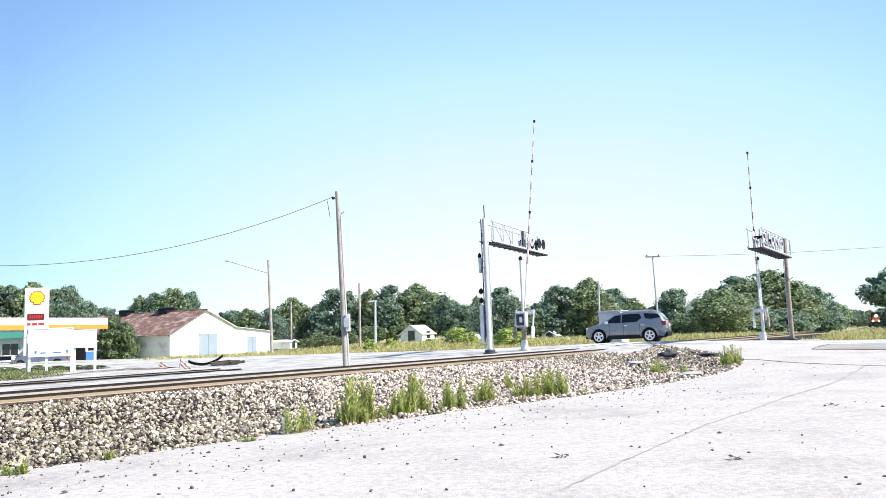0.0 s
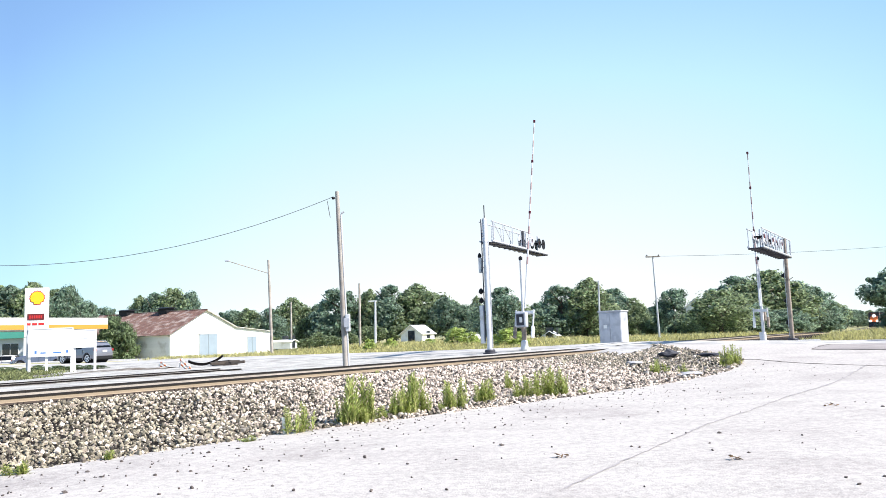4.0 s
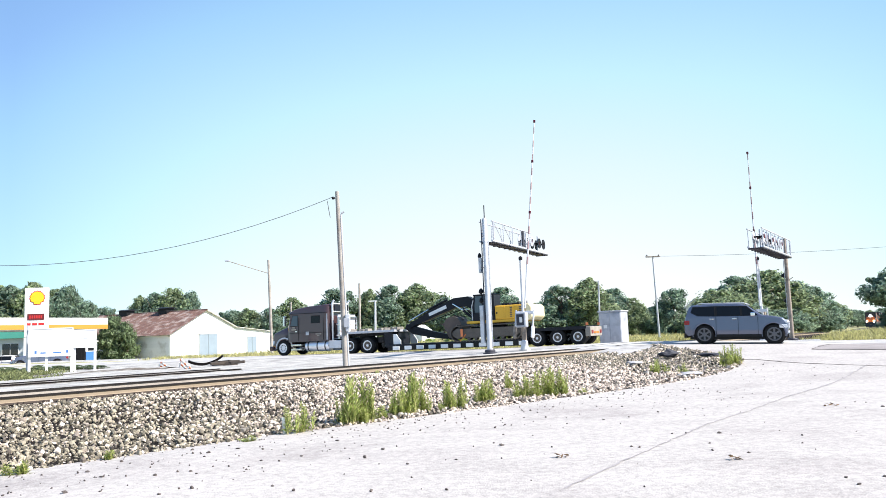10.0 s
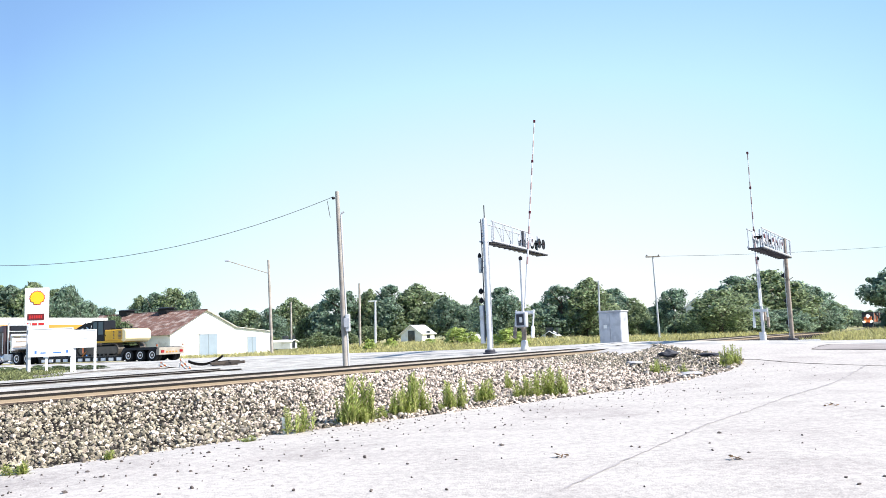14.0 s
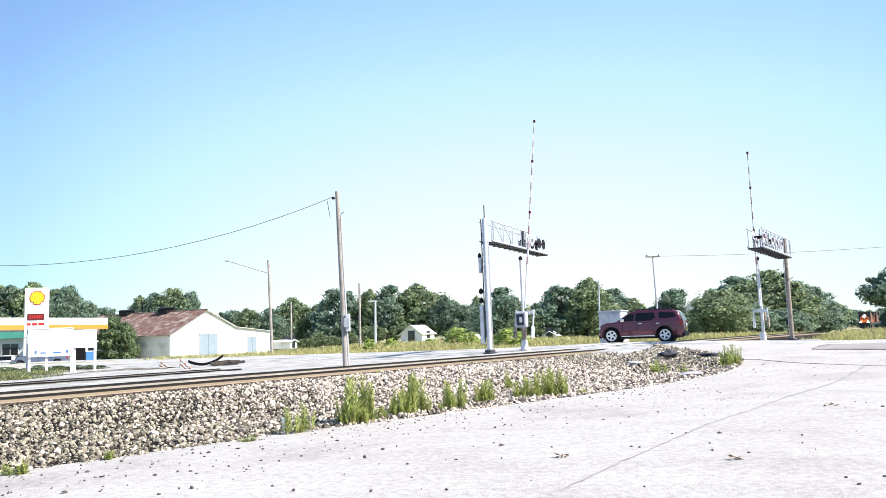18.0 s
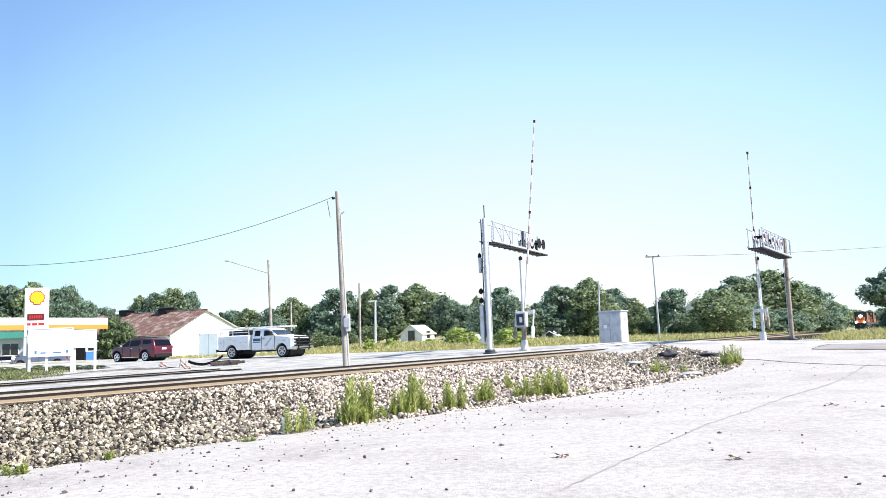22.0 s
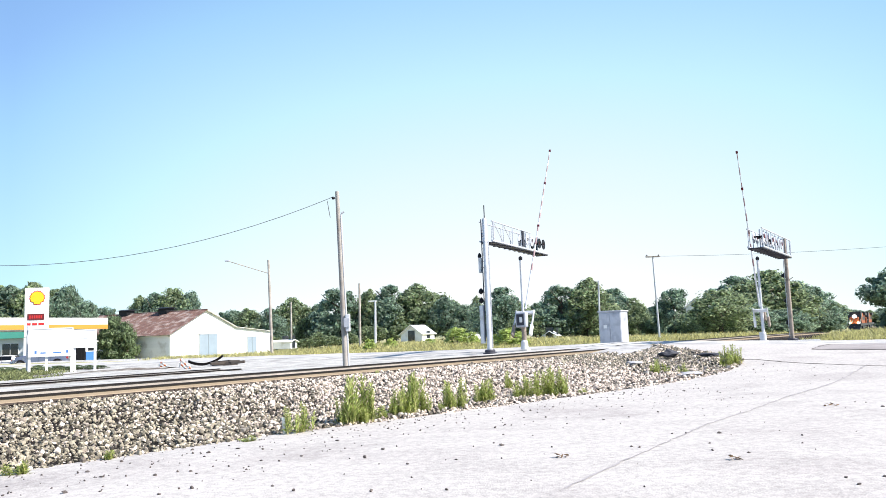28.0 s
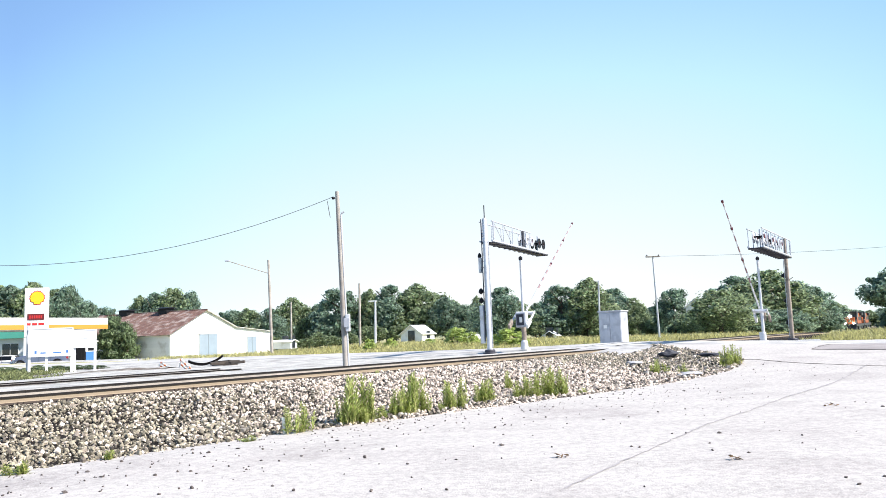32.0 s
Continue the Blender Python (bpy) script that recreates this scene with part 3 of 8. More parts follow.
for x, y, dx, dy, dz, rz, mat, text in ((8.42, 29.4, 0.42, 0.26, 0.17, 10, "darkrock", "dark blue-black rock on the ballast"), (9.75, 28.9, 0.5, 0.2, 0.09, -15, "darkrock", "flat dark rock at the lot's edge"),
                                        (7.45, 23.75, 0.55, 0.3, 0.08, 25, "slab", "pale flat slab of stone at the ballast foot"), (6.6, 27.4, 0.34, 0.2, 0.1, 5, "slab", "pale flat stone on the ballast")):
    bm = bmesh.new()
    bmesh.ops.create_icosphere(bm, subdivisions=3, radius=1.0)
    for v in bm.verts:
        v.co *= 0.8 + 0.45 * noise.noise(v.co * 1.3 + Vector((x, y, 0)))
    sv, dv = track_sd(x, y)
    ob = solo("rock", bm, M[mat], text, "rock", group="larger rocks")
    ob.matrix_basis = pose(x, y, max(bank_z(sv, dv) if dv > lot_edge_d(sv) else -9, lot_z(x, y)) + dz * 0.6, 0, 0, rz) @ Matrix.Diagonal((dx, dy, dz, 1))
for x, y, w in ((7.25, 14.85, 0.11), (3.41, 9.51, 0.055), (1.41, 10.15, 0.05)):
    litter = thing("leaf_litter", "little drift of dry brown leaves on the lot", "leaves", group="dry leaves", m=pose(x, y, lot_z(x, y)))
    for k in range(7):
        bm = bmesh.new()
        pts_ = [(0.0, -0.5, 0.0), (0.22, -0.1, 0.06), (0.12, 0.45, 0.1), (0.0, 0.55, 0.02), (-0.12, 0.45, 0.1), (-0.22, -0.1, 0.06)]
        lo_ = [bm.verts.new(p) for p in pts_]
        hi_ = [bm.verts.new((p[0], p[1], p[2] + 0.03)) for p in pts_]
        bm.faces.new(lo_[::-1])
        bm.faces.new(hi_)
        for j in range(6):
            bm.faces.new((lo_[j], lo_[(j + 1) % 6], hi_[(j + 1) % 6], hi_[j]))
        part("leaf", bm, M["dryleaf"], litter).matrix_basis = pose(rng.normal(0, w), rng.normal(0, w * 0.3), 0.004 + 0.006 * k, rng.uniform(-25, 25), rng.uniform(-25, 25), rng.uniform(0, 360)) @ Matrix.Scale(0.09, 4)

# siding: worn track nearer the road, rails coloured for shade, ending in a heap
siding = thing("siding_track", "rusted siding track in white gravel, rails coloured black for shade", "railway track", kind="structure")
SL = [track_xy(s, 9.6) for s in (-60, -30, -5, 5, 12.0)]
for off in (-0.75, 0.75):
    part("rail", sweep(bmesh.new(), SL, [(o + off, h) for o, h in ((-0.07, -0.18), (0.07, -0.18), (0.034, -0.06), (-0.034, -0.06))], [0.0] * 5), M["darkrail"], siding, "rusted rail, coloured near-black for the shade on its web")
part("siding_bed", sweep(bmesh.new(), SL, [(-1.2, -0.14), (1.2, -0.14), (0.68, -0.095), (-0.68, -0.095)], [0.0] * 5), M["earth"], siding, "dark dirty bed between the rails")
# low ridge of dark earth beyond the siding
bm = bmesh.new()
prev = None
for i in range(60):
    p = Vector((-27.0, 37.4)).lerp(Vector((-13.2, 37.0)), i / 59)
    up = 0.07 + 0.05 * noise.noise((p.x * 1.3, p.y, 1.0))
    cur = [bm.verts.new((p.x, p.y + o, -0.13 - yard_dip(p.x, p.y) + h)) for o, h in ((-1.3, 0.0), (-0.4, up), (0.5, up * 0.8), (1.3, 0.0))]
    if prev:
        for k in range(3):
            bm.faces.new((prev[k], prev[k + 1], cur[k + 1], cur[k]))
    prev = cur
solo("earth_ridge", bm, M["earth"], "low ridge of dark earth beside the siding", "earth", kind="structure", smooth=True)
# crossing panels between the rails at the road
crossing = thing("crossing_panels", "grey timber and concrete crossing panels with dark rails let in", "crossing", kind="structure")


def road_top(p):
    """Height of the road's surface at a point of the plan."""
    r, n = road_rn(p.x, p.y)
    return road_z(r) + (0.05 * (4.7 - n) / 4.1 if n > 0.6 else 0.05 * (n + 3.4) / 4.0)


def on_crossing(d):
    return [s for s in (22 + 0.3 * k for k in range(60)) if -3.2 < road_rn(*track_xy(s, d))[1] < 4.6]


for d0, d1 in ((-0.85, -0.12), (0.06, 0.72), (0.74, 1.38), (1.56, 2.4)):
    along = on_crossing((d0 + d1) / 2)
    span = (along[-1] - along[0]) / 4
    for k in range(4):
        corners = [(along[0] + span * (k + e), d) for e, d in ((0.01, d0), (0.99, d0), (0.99, d1), (0.01, d1))]
        bm = bmesh.new()
        pts = [track_xy(*c) for c in corners]
        low = [bm.verts.new((p.x, p.y, road_top(p) - 0.1)) for p in pts]
        top = [bm.verts.new((p.x, p.y, road_top(p) + 0.012)) for p in pts]
        bm.faces.new(low[::-1])
        bm.faces.new(top)
        for e in range(4):
            bm.faces.new((low[e], low[(e + 1) % 4], top[(e + 1) % 4], top[e]))
        part("panel", bm, M["concrete"], crossing)
for d in (-0.032, 1.472):
    path = [track_xy(s, d) for s in on_crossing(d)]
    part("flush_rail", sweep(bmesh.new(), path, [(-0.036, -0.05), (0.036, -0.05), (0.03, 0.02), (-0.03, 0.02)], [road_top(p) for p in path]), M["railtop"], crossing, "dark rail head flush with the road")
    part("flangeway", sweep(bmesh.new(), path, [(-0.085, -0.05), (0.085, -0.05), (0.085, 0.009), (-0.085, 0.009)], [road_top(p) for p in path]), M["black"], crossing, "dark flangeway beside the rail")

# ---- crossing signals ----
def light_head(parent, x, z, face, coat):
    """A round flashing lamp with its black backing disc and hood, facing along local y."""
    head_ob = part("signal_head", lathe(bmesh.new(), [(0.29, -0.02), (0.30, 0.0), (0.29, 0.02)], 18, "y", (x, face * 0.22, z)), M[coat], parent, "round backing disc")
    part("lens", lathe(bmesh.new(), [(0.1, 0.0), (0.105, 0.03), (0.05, 0.05)], 14, "y", (x, face * 0.24, z)), M["red_lens"], head_ob, "dark red lens")
    hood = bmesh.new()
    tube(hood, [(x + 0.12 * math.cos(a), face * 0.26, z + 0.12 * math.sin(a)) for a in [math.pi * k / 8 for k in range(9)]], 0.012, 6)
    box(hood, x - 0.02, x + 0.02, min(0, face * 0.2), max(0, face * 0.2), z - 0.04, z + 0.04)
    part("hood", hood, M["black"], head_ob)


def cantilever(name, base, azimuth, length, low, high, heads, label, radius=0.16, coat="silver", top=0.72, ladder=True):
    """A post with an arm of lattice truss and a walkway. Local x runs along the arm."""
    c = thing(name, label, "railway signal", group="signal cantilevers", m=pose(base[0], base[1], base[2], 0, 0, azimuth))
    part("footing", lathe(bmesh.new(), [(0.34, -0.3), (0.34, 0.04), (0.31, 0.06)], 20), M["grate"], c, "round dark footing")
    part("base_flange", lathe(bmesh.new(), [(0.26, 0.06), (0.26, 0.15), (0.22, 0.2)], 20), M["grate"], c, "dark base flange")
    part("post", lathe(bmesh.new(), [(0.24, 0.08), (0.24, 0.12), (radius, 0.14), (radius * 0.9, high + 0.08), (0.08, high + 0.16)], 24), M[coat], c, "tubular steel post", True)
    if ladder:
        part("finial", T([(0, 0, high + 0.1), (0, 0, high + 0.8)], 0.025, 8), M["black"], c)
    for y in (-0.32, 0.32):
        part("lower_chord", T([(0.1, y, low), (length, y, low)], 0.05, 8), M["galv"], c)
        part("upper_chord", T([(0.1, y, high), (length * top, y, high - 0.02)], 0.03, 8), M["galv"], c)
    n = 4 if top < 0.8 else 7
    for i in range(n + 1):
        x = 0.35 + (length * (top - 0.02) - 0.35) * i / n
        for y in (-0.32, 0.32):
            part("upright", T([(x, y, low), (x, y, high)], 0.022 if i else 0.045, 6), M["galv"], c)
        if i < 2:
            x2 = 0.35 + (length * (top - 0.02) - 0.35) * (i + 1) / n
            part("diagonal", T([(x, -0.32, high), (x2, -0.32, low)], 0.016, 6), M["galv"], c)
    # walkway and bearers: shade of underside and edge is in the colour
    part("walkway", B(0.25, length, -0.34, 0.34, low - 0.07, low - 0.04, 0.005), M["grate"], c, "grating walkway, coloured dark for the shade on its underside")
    for i in range(12):
        x = 0.4 + (length - 0.6) * i / 11
        part("walkway_bearer", B(x - 0.03, x + 0.03, -0.36, 0.36, low - 0.105, low - 0.07), M["grate"], c)
    # ladder on the post
    ly = radius + 0.02
    for x in (-0.1, 0.12) if ladder else ():
        part("ladder_rail", T([(x, ly, 0.6), (x, ly, high + 0.1)], 0.026, 6), M["grate"], c, "dark ladder rail")
    for i in range(18 if ladder else 0):
        part("rung", T([(-0.1, ly, 0.8 + i * 0.31), (0.12, ly, 0.8 + i * 0.31)], 0.014, 6), M["grate"], c)
    part("conduit", T([(0, -radius - 0.03, 0.3), (0, -radius - 0.03, low)], 0.02, 6), M["galv"], c)
    for x in heads:
        post = part("signal_mast", T([(x, 0, low), (x, 0, high + 0.05)], 0.045, 8), M["galv"], c)
        for face in (-1, 1):
            for dx in (-0.38, 0.38):
                light_head(c, x + dx, low + 0.55, face, "black" if ladder and x > length * 0.75 else "alu")
        part("cross_arm", B(x - 0.45, x + 0.45, -0.04, 0.04, low + 0.5, low + 0.58), M["black"], c)
    return c


c1 = cantilever("signal_cantilever", (2.10, 37.62, -0.02), 90 - 25.4, 9.0, 5.52, 6.50, (6.05, 8.15), "silver crossing cantilever with black flashing lights beside the road", 0.135, top=0.66)
part("cable_box", B(-0.12, 0.12, 0.22, 0.42, 0.5, 2.35, 0.02), M["silver"], c1, "narrow grey equipment box")
part("junction_box", B(4.4, 4.66, -0.42, -0.3, 5.6, 6.45, 0.02), M["grate"], c1, "tall dark junction box")
part("cable_box", B(-0.1, 0.1, 0.24, 0.38, 3.95, 4.7, 0.02), M["silver"], c1)
for z, s in ((4.75, 0.1), (3.0, 0.13), (2.55, 0.12)):
    part("bell", lathe(bmesh.new(), [(0.03, -0.1), (s, 0.0), (s * 0.8, 0.12), (0.02, 0.2)], 14, "z", (0.0, 0.34, z)), M["black"], c1)
c2 = cantilever("signal_cantilever", (18.86, 42.18, -0.12), 180 + 90 - 33, 8.0, 4.62, 5.5, (2.7, 4.5, 6.7), "silver crossing cantilever with many flashing lights over the far lane", 0.105, "post", 1.0, False)
for z, s in ((3.6, 0.2), (2.2, 0.14), (1.0, 0.14)):
    part("bell", lathe(bmesh.new(), [(0.03, -0.1), (s, 0.0), (s * 0.8, 0.12), (0.02, 0.2)], 14, "z", (-0.4, -0.2, z)), M["black"], c2)


def gate(base, azimuth, length, pivot, boxed):
    """A crossing gate: mast, mechanism and a long striped arm, which swings in local xz."""
    gt = thing("crossing_gate", "silver crossing gate mast with a long red and white arm", "crossing gate", group="crossing gates", m=pose(base[0], base[1], base[2], 0, 0, azimuth))
    part("foundation", B(-0.22, 0.22, -0.22, 0.22, -0.3, 0.1, 0.02), M["concrete"], gt)
    wide = 0.78 if boxed else 0.62
    part("mast_base", lathe(bmesh.new(), [(0.24 * wide, 0.1), (0.22 * wide, 0.45), (0.1 * wide, 0.62)], 16), M["silver"], gt)
    part("mast", T([(0, 0, 0.4), (0, 0, 4.55)], 0.065, 12), M["silver"], gt, "silver pipe mast")
    part("mast_cap", lathe(bmesh.new(), [(0.09, 4.5), (0.1, 4.62), (0.03, 4.7)], 12), M["black"], gt)
    if boxed:
        hs_ = part("gate_mechanism", B(-0.5, -0.1, -0.3, 0.24, pivot - 0.66, pivot + 0.08, 0.06), M["alu"], gt, "silver gate mechanism housing")
        part("housing_door", B(-0.515, -0.5, -0.2, 0.18, pivot - 0.56, pivot - 0.02, 0.005), M["grate"], hs_, "dark recessed door")
        part("latch", B(-0.53, -0.515, -0.12, 0.02, pivot - 0.42, pivot - 0.16, 0.004), M["white"], hs_)
        part("mast_sleeve", T([(0, 0, 0.3), (0, 0, pivot - 0.6)], 0.12, 12), M["post"], gt)
    else:
        part("gate_mechanism", B(-0.42, -0.1, -0.16, 0.16, pivot - 0.5, pivot + 0.1, 0.03), M["post"], gt, "grey gate mechanism housing")
        part("mast_sleeve", T([(0, 0, 0.3), (0, 0, pivot + 0.2)], 0.085, 12), M["silver"], gt)
        part("cable_box", B(-0.12, 0.12, -0.2, 0.0, 0.05, 0.55, 0.02), M["silver"], gt)
    arm = part("gate_arm", T([(0, 0, 0.3), (0, 0, length * 0.45), (0, 0, length)], [0.05, 0.036, 0.02], 8), M["silver"], gt, "long pale fibreglass arm with red stripes")
    arm.matrix_basis = pose(0.1, -0.05, pivot)
    k = 0
    z = 2.6
    while z < length - 0.4:
        r0 = 0.052 - 0.031 * z / length
        part("stripe", T([(0, 0, z), (0, 0, z + 0.42)], [r0 + 0.004, r0 + 0.002], 8), M["red"], arm)
        z += 0.84
    for z in (length * 0.5, length * 0.77, length - 0.08):
        part("arm_lamp", B(-0.045, 0.045, -0.055, 0.055, z - 0.07, z + 0.07, 0.015), M["red_lens"], arm, "dark red arm lamp")
    for y in (-0.46 if boxed else -0.36, 0.46 if boxed else 0.36):
        drop = 1.15 if boxed else 0.8
        bm = B(-0.05, 0.05, y - 0.03, y + 0.03, -drop, 0.2, 0.01)
        part("counter_arm", bm, M["silver"], arm)
        part("counterweight", B(-0.12, 0.12, y - 0.06, y + 0.06, -drop - 0.08, -drop + 0.5, 0.03), M["white" if y < 0 else "post"], arm, "counterweight plate")
    part("crossbar", B(-0.07, 0.07, -0.46 if boxed else -0.36, 0.46 if boxed else 0.36, -0.02, 0.14, 0.015), M["silver"], arm)
    return gt, arm


gate_a, arm_a = gate((3.83, 38.0, 0.02), 90 - 25.4, 11.0, 1.83, True)
gate_b, arm_b = gate((17.35, 42.3, -0.08), 270 - 32.5, 8.95, 1.66, False)

# ---- signal cabinet beyond the road ----
cab = thing("signal_cabinet", "large silver aluminium railway signal cabinet beside the road", "cabinet", m=pose(10.18, 46.9, -0.15, 0, 0, -33) @ Matrix.Diagonal((0.96, 0.9, 1, 1)))
part("body", B(-0.72, 0.72, -0.62, 0.72, 0.08, 2.1, 0.03), M["alu"], cab)
part("base", B(-0.7, 0.7, -0.6, 0.7, 0, 0.1), M["concrete"], cab)
part("roof", B(-0.78, 0.78, -0.68, 0.78, 2.09, 2.18, 0.03), M["alu"], cab, "silver overhanging roof")
for x0, x1 in ((-0.68, -0.01), (0.01, 0.68)):
    d = part("door", B(x0, x1, -0.655, -0.62, 0.16, 2.02, 0.012), M["alu"], cab)
    part("handle", B(x1 - 0.12 if x0 < 0 else x0 + 0.06, x1 - 0.06 if x0 < 0 else x0 + 0.12, -0.69, -0.65, 0.95, 1.2, 0.01), M["galv"], d)
    for zz in (0.4, 1.0, 1.7):
        part("hinge", B(x0 if x0 < 0 else x1 - 0.04, x0 + 0.04 if x0 < 0 else x1, -0.675, -0.65, zz, zz + 0.14), M["galv"], d)
part("vent", B(-0.5, -0.2, -0.665, -0.65, 1.7, 1.85), M["galv"], cab)
for x, z in ((-0.5, 0.55), (0.15, 0.85), (0.3, 0.5), (-0.3, 0.35), (0.42, 1.45)):
    part("rivet_plate", B(x - 0.06, x + 0.06, -0.664, -0.655, z, z + 0.16), M["galv"], cab)
part("notice", B(-0.42, -0.18, -0.664, -0.655, 1.12, 1.32), M["white"], cab, "small white notice plate")

# ---- poles and wires ----
def pole(top, base, r, label, name="utility_pole", group="utility poles", mat="oldwood"):
    """A pole standing at base, leaning to top."""
    b, t = Vector(base), Vector(top)
    p = thing(name, label, "pole", group=group, m=Matrix.Translation(b))
    part("shaft", T([(0, 0, -0.3), (t - b) * 0.5, t - b], [r, r * 0.88, r * 0.72], 12), M[mat], p, smooth=True)
    return p, t - b


P, tip = pole((-3.98, 29.0, 6.6), (-3.79, 29.0, -0.15), 0.105, "weathered grey wooden pole beside the track carrying a drooping cable")
part("conduit", T([(0.115, -0.02, 0.1), (-0.06, -0.02, 5.8), (-0.02, -0.02, 5.9), (0.06, -0.02, 5.95)], 0.035, 8), M["silver"], P, "silver conduit riser")
part("meter_box", B(0.04, 0.19, -0.2, 0.12, 1.4, 2.05, 0.02), M["silver"], P, "silver meter box")
part("junction_box", B(-0.02, 0.2, -0.24, -0.1, 1.55, 1.9, 0.015), M["galv"], P)
part("insulator", lathe(bmesh.new(), [(0.05, 0), (0.06, 0.05), (0.03, 0.12)], 10, "x", (tip.x - 0.2, 0, tip.z - 0.25)), M["black"], P)
part("drop_wire", T([(tip.x - 0.38, 0, tip.z - 0.35), (tip.x - 0.33, 0, tip.z - 0.7), (tip.x - 0.28, 0, tip.z - 1.0)], 0.012, 6), M["wire"], P)


def cable(a, b, sag, r, label, n=24):
    a, b = Vector(a), Vector(b)
    pts = [a.lerp(b, i / n) - Vector((0, 0, sag * 4 * (i / n) * (1 - i / n))) for i in range(n + 1)]
    return solo("overhead_cable", T(pts, r, 6), M["wire"], label, "cable", group="overhead cables")


P, tip = pole((-14.21, 62, 7.5), (-14.0, 62, -0.3), 0.13, "weathered wooden pole with a long street-lamp arm", "lamp_pole")
part("lamp_arm", T([(tip.x, 0, tip.z - 1.1), (tip.x - 1.5, -0.8, tip.z - 0.6), (tip.x - 2.75, -1.6, tip.z - 0.17)], 0.03, 8), M["post"], P)
part("lamp_head", B(tip.x - 3.05, tip.x - 2.7, -1.75, -1.55, tip.z - 0.2, tip.z - 0.08, 0.03), M["galv"], P, "silver street-lamp head")
pole((-24.05, 120, 6.8), (-24.1, 120, -0.3), 0.17, "distant bare wooden utility pole before the trees")
pole((-8.31, 75, 6.2), (-8.4, 75, -0.3), 0.13, "bare grey wooden pole in the grass")
P, tip = pole((-8.17, 90, 5.1), (-8.3, 90, -0.3), 0.17, "short pale pole with a double lamp head", "lamp_pole", mat="galv")
part("lamp_arm", B(tip.x - 0.8, tip.x + 0.2, -0.08, 0.08, tip.z - 0.1, tip.z + 0.06, 0.02), M["silver"], P)
pole((19.09, 95, 6.8), (18.9, 95, -0.5), 0.13, "thin grey pole behind the signal cabinet", mat="galv")
P, tip = pole((16.42, 60, 6.4), (16.55, 60, -0.3), 0.08, "pale grey utility pole with a crossarm", mat="galv")
part("crossarm", B(tip.x - 0.55, tip.x + 0.55, -0.06, 0.06, tip.z - 0.05, tip.z + 0.06, 0.01), M["oldwood"], P)
for x in (-0.45, 0.45):
    part("insulator", lathe(bmesh.new(), [(0.04, 0), (0.05, 0.05), (0.02, 0.12)], 8, "z", (tip.x + x, 0, tip.z + 0.06)), M["black"], P)
cable((-4.15, 29.0, 6.39), (-28.0, 29.0, 6.64), 2.31, 0.010, "drooping black service cable")
cable((16.0, 60, 6.45), (48, 55, 7.0), 0.5, 0.012, "thin overhead line across the crossing")

stake = thing("marker_stake", "short white marker stake in the ballast", "stake", m=pose(-2.9, 13.75, -0.6, 4, -6, 20))
part("shaft", B(-0.025, 0.025, -0.025, 0.025, -0.1, 0.24, 0.004), M["white"], stake)
part("cap", B(-0.03, 0.03, -0.03, 0.03, 0.24, 0.28, 0.004), M["white"], stake)
for x, y, ln, rz in ((19.45, 41.55, 1.15, -25),):
    k = thing("concrete_kerb", "short pale concrete kerb block beside the road", "kerb", group="kerb blocks", m=pose(x, y, -0.16, 0, 0, rz))
    part("block", B(-ln / 2, ln / 2, -0.1, 0.1, -0.1, 0.11, 0.03), M["concrete"], k)
    part("cap", B(-ln / 2 + 0.03, ln / 2 - 0.03, -0.08, 0.08, 0.11, 0.14, 0.01), M["white"], k)

# ---- plants ----
def leaf_mat(name, col, rand=0.45, trans=0.35, vary=0.25, scale=0.6, fine=6):
    m = surface(name, col, 0.5, vary=vary, scale=scale, fine=fine, bump=0.0, rand=rand, island=True)
    b = m.node_tree.nodes["Principled BSDF"]
    nt = m.node_tree
    col = b.inputs["Base Color"].links[0].from_socket
    tl_, mix, out = nt.nodes.new("ShaderNodeBsdfTranslucent"), nt.nodes.new("ShaderNodeMixShader"), nt.nodes["Material Output"]
    mix.inputs[0].default_value = trans
    nt.links.new(col, tl_.inputs["Color"])
    nt.links.new(b.outputs[0], mix.inputs[1])
    nt.links.new(tl_.outputs[0], mix.inputs[2])
    nt.links.new(mix.outputs[0], out.inputs["Surface"])
    return m


M["leaf"] = leaf_mat("tree_leaves", (0.255, 0.345, 0.255), 0.6, 0.68, 0.7, 9.0, 30.0)
M["olive"] = leaf_mat("olive_leaves", (0.29, 0.355, 0.205), 0.6, 0.68, 0.7, 9.0, 30.0)
M["leaf2"] = leaf_mat("light_leaves", (0.43, 0.52, 0.16), 0.4, 0.45)
M["bush"] = leaf_mat("bush_leaves", (0.165, 0.225, 0.11), 0.6, 0.42, 0.7, 9.0, 30.0)
M["bark"] = surface("bark", (0.11, 0.085, 0.065), 0.95, vary=0.3, scale=2, fine=20, bump=0.6)
M["grass"] = leaf_mat("dry_grass", (0.48, 0.45, 0.20), 0.5)
M["weed"] = leaf_mat("weed_leaves", (0.36, 0.42, 0.12), 0.6)
M["verge"] = leaf_mat("dull_verge_grass", (0.20, 0.22, 0.09), 0.6)
M["stalk"] = surface("weed_stalks", (0.48, 0.43, 0.20), 0.9, vary=0.2)


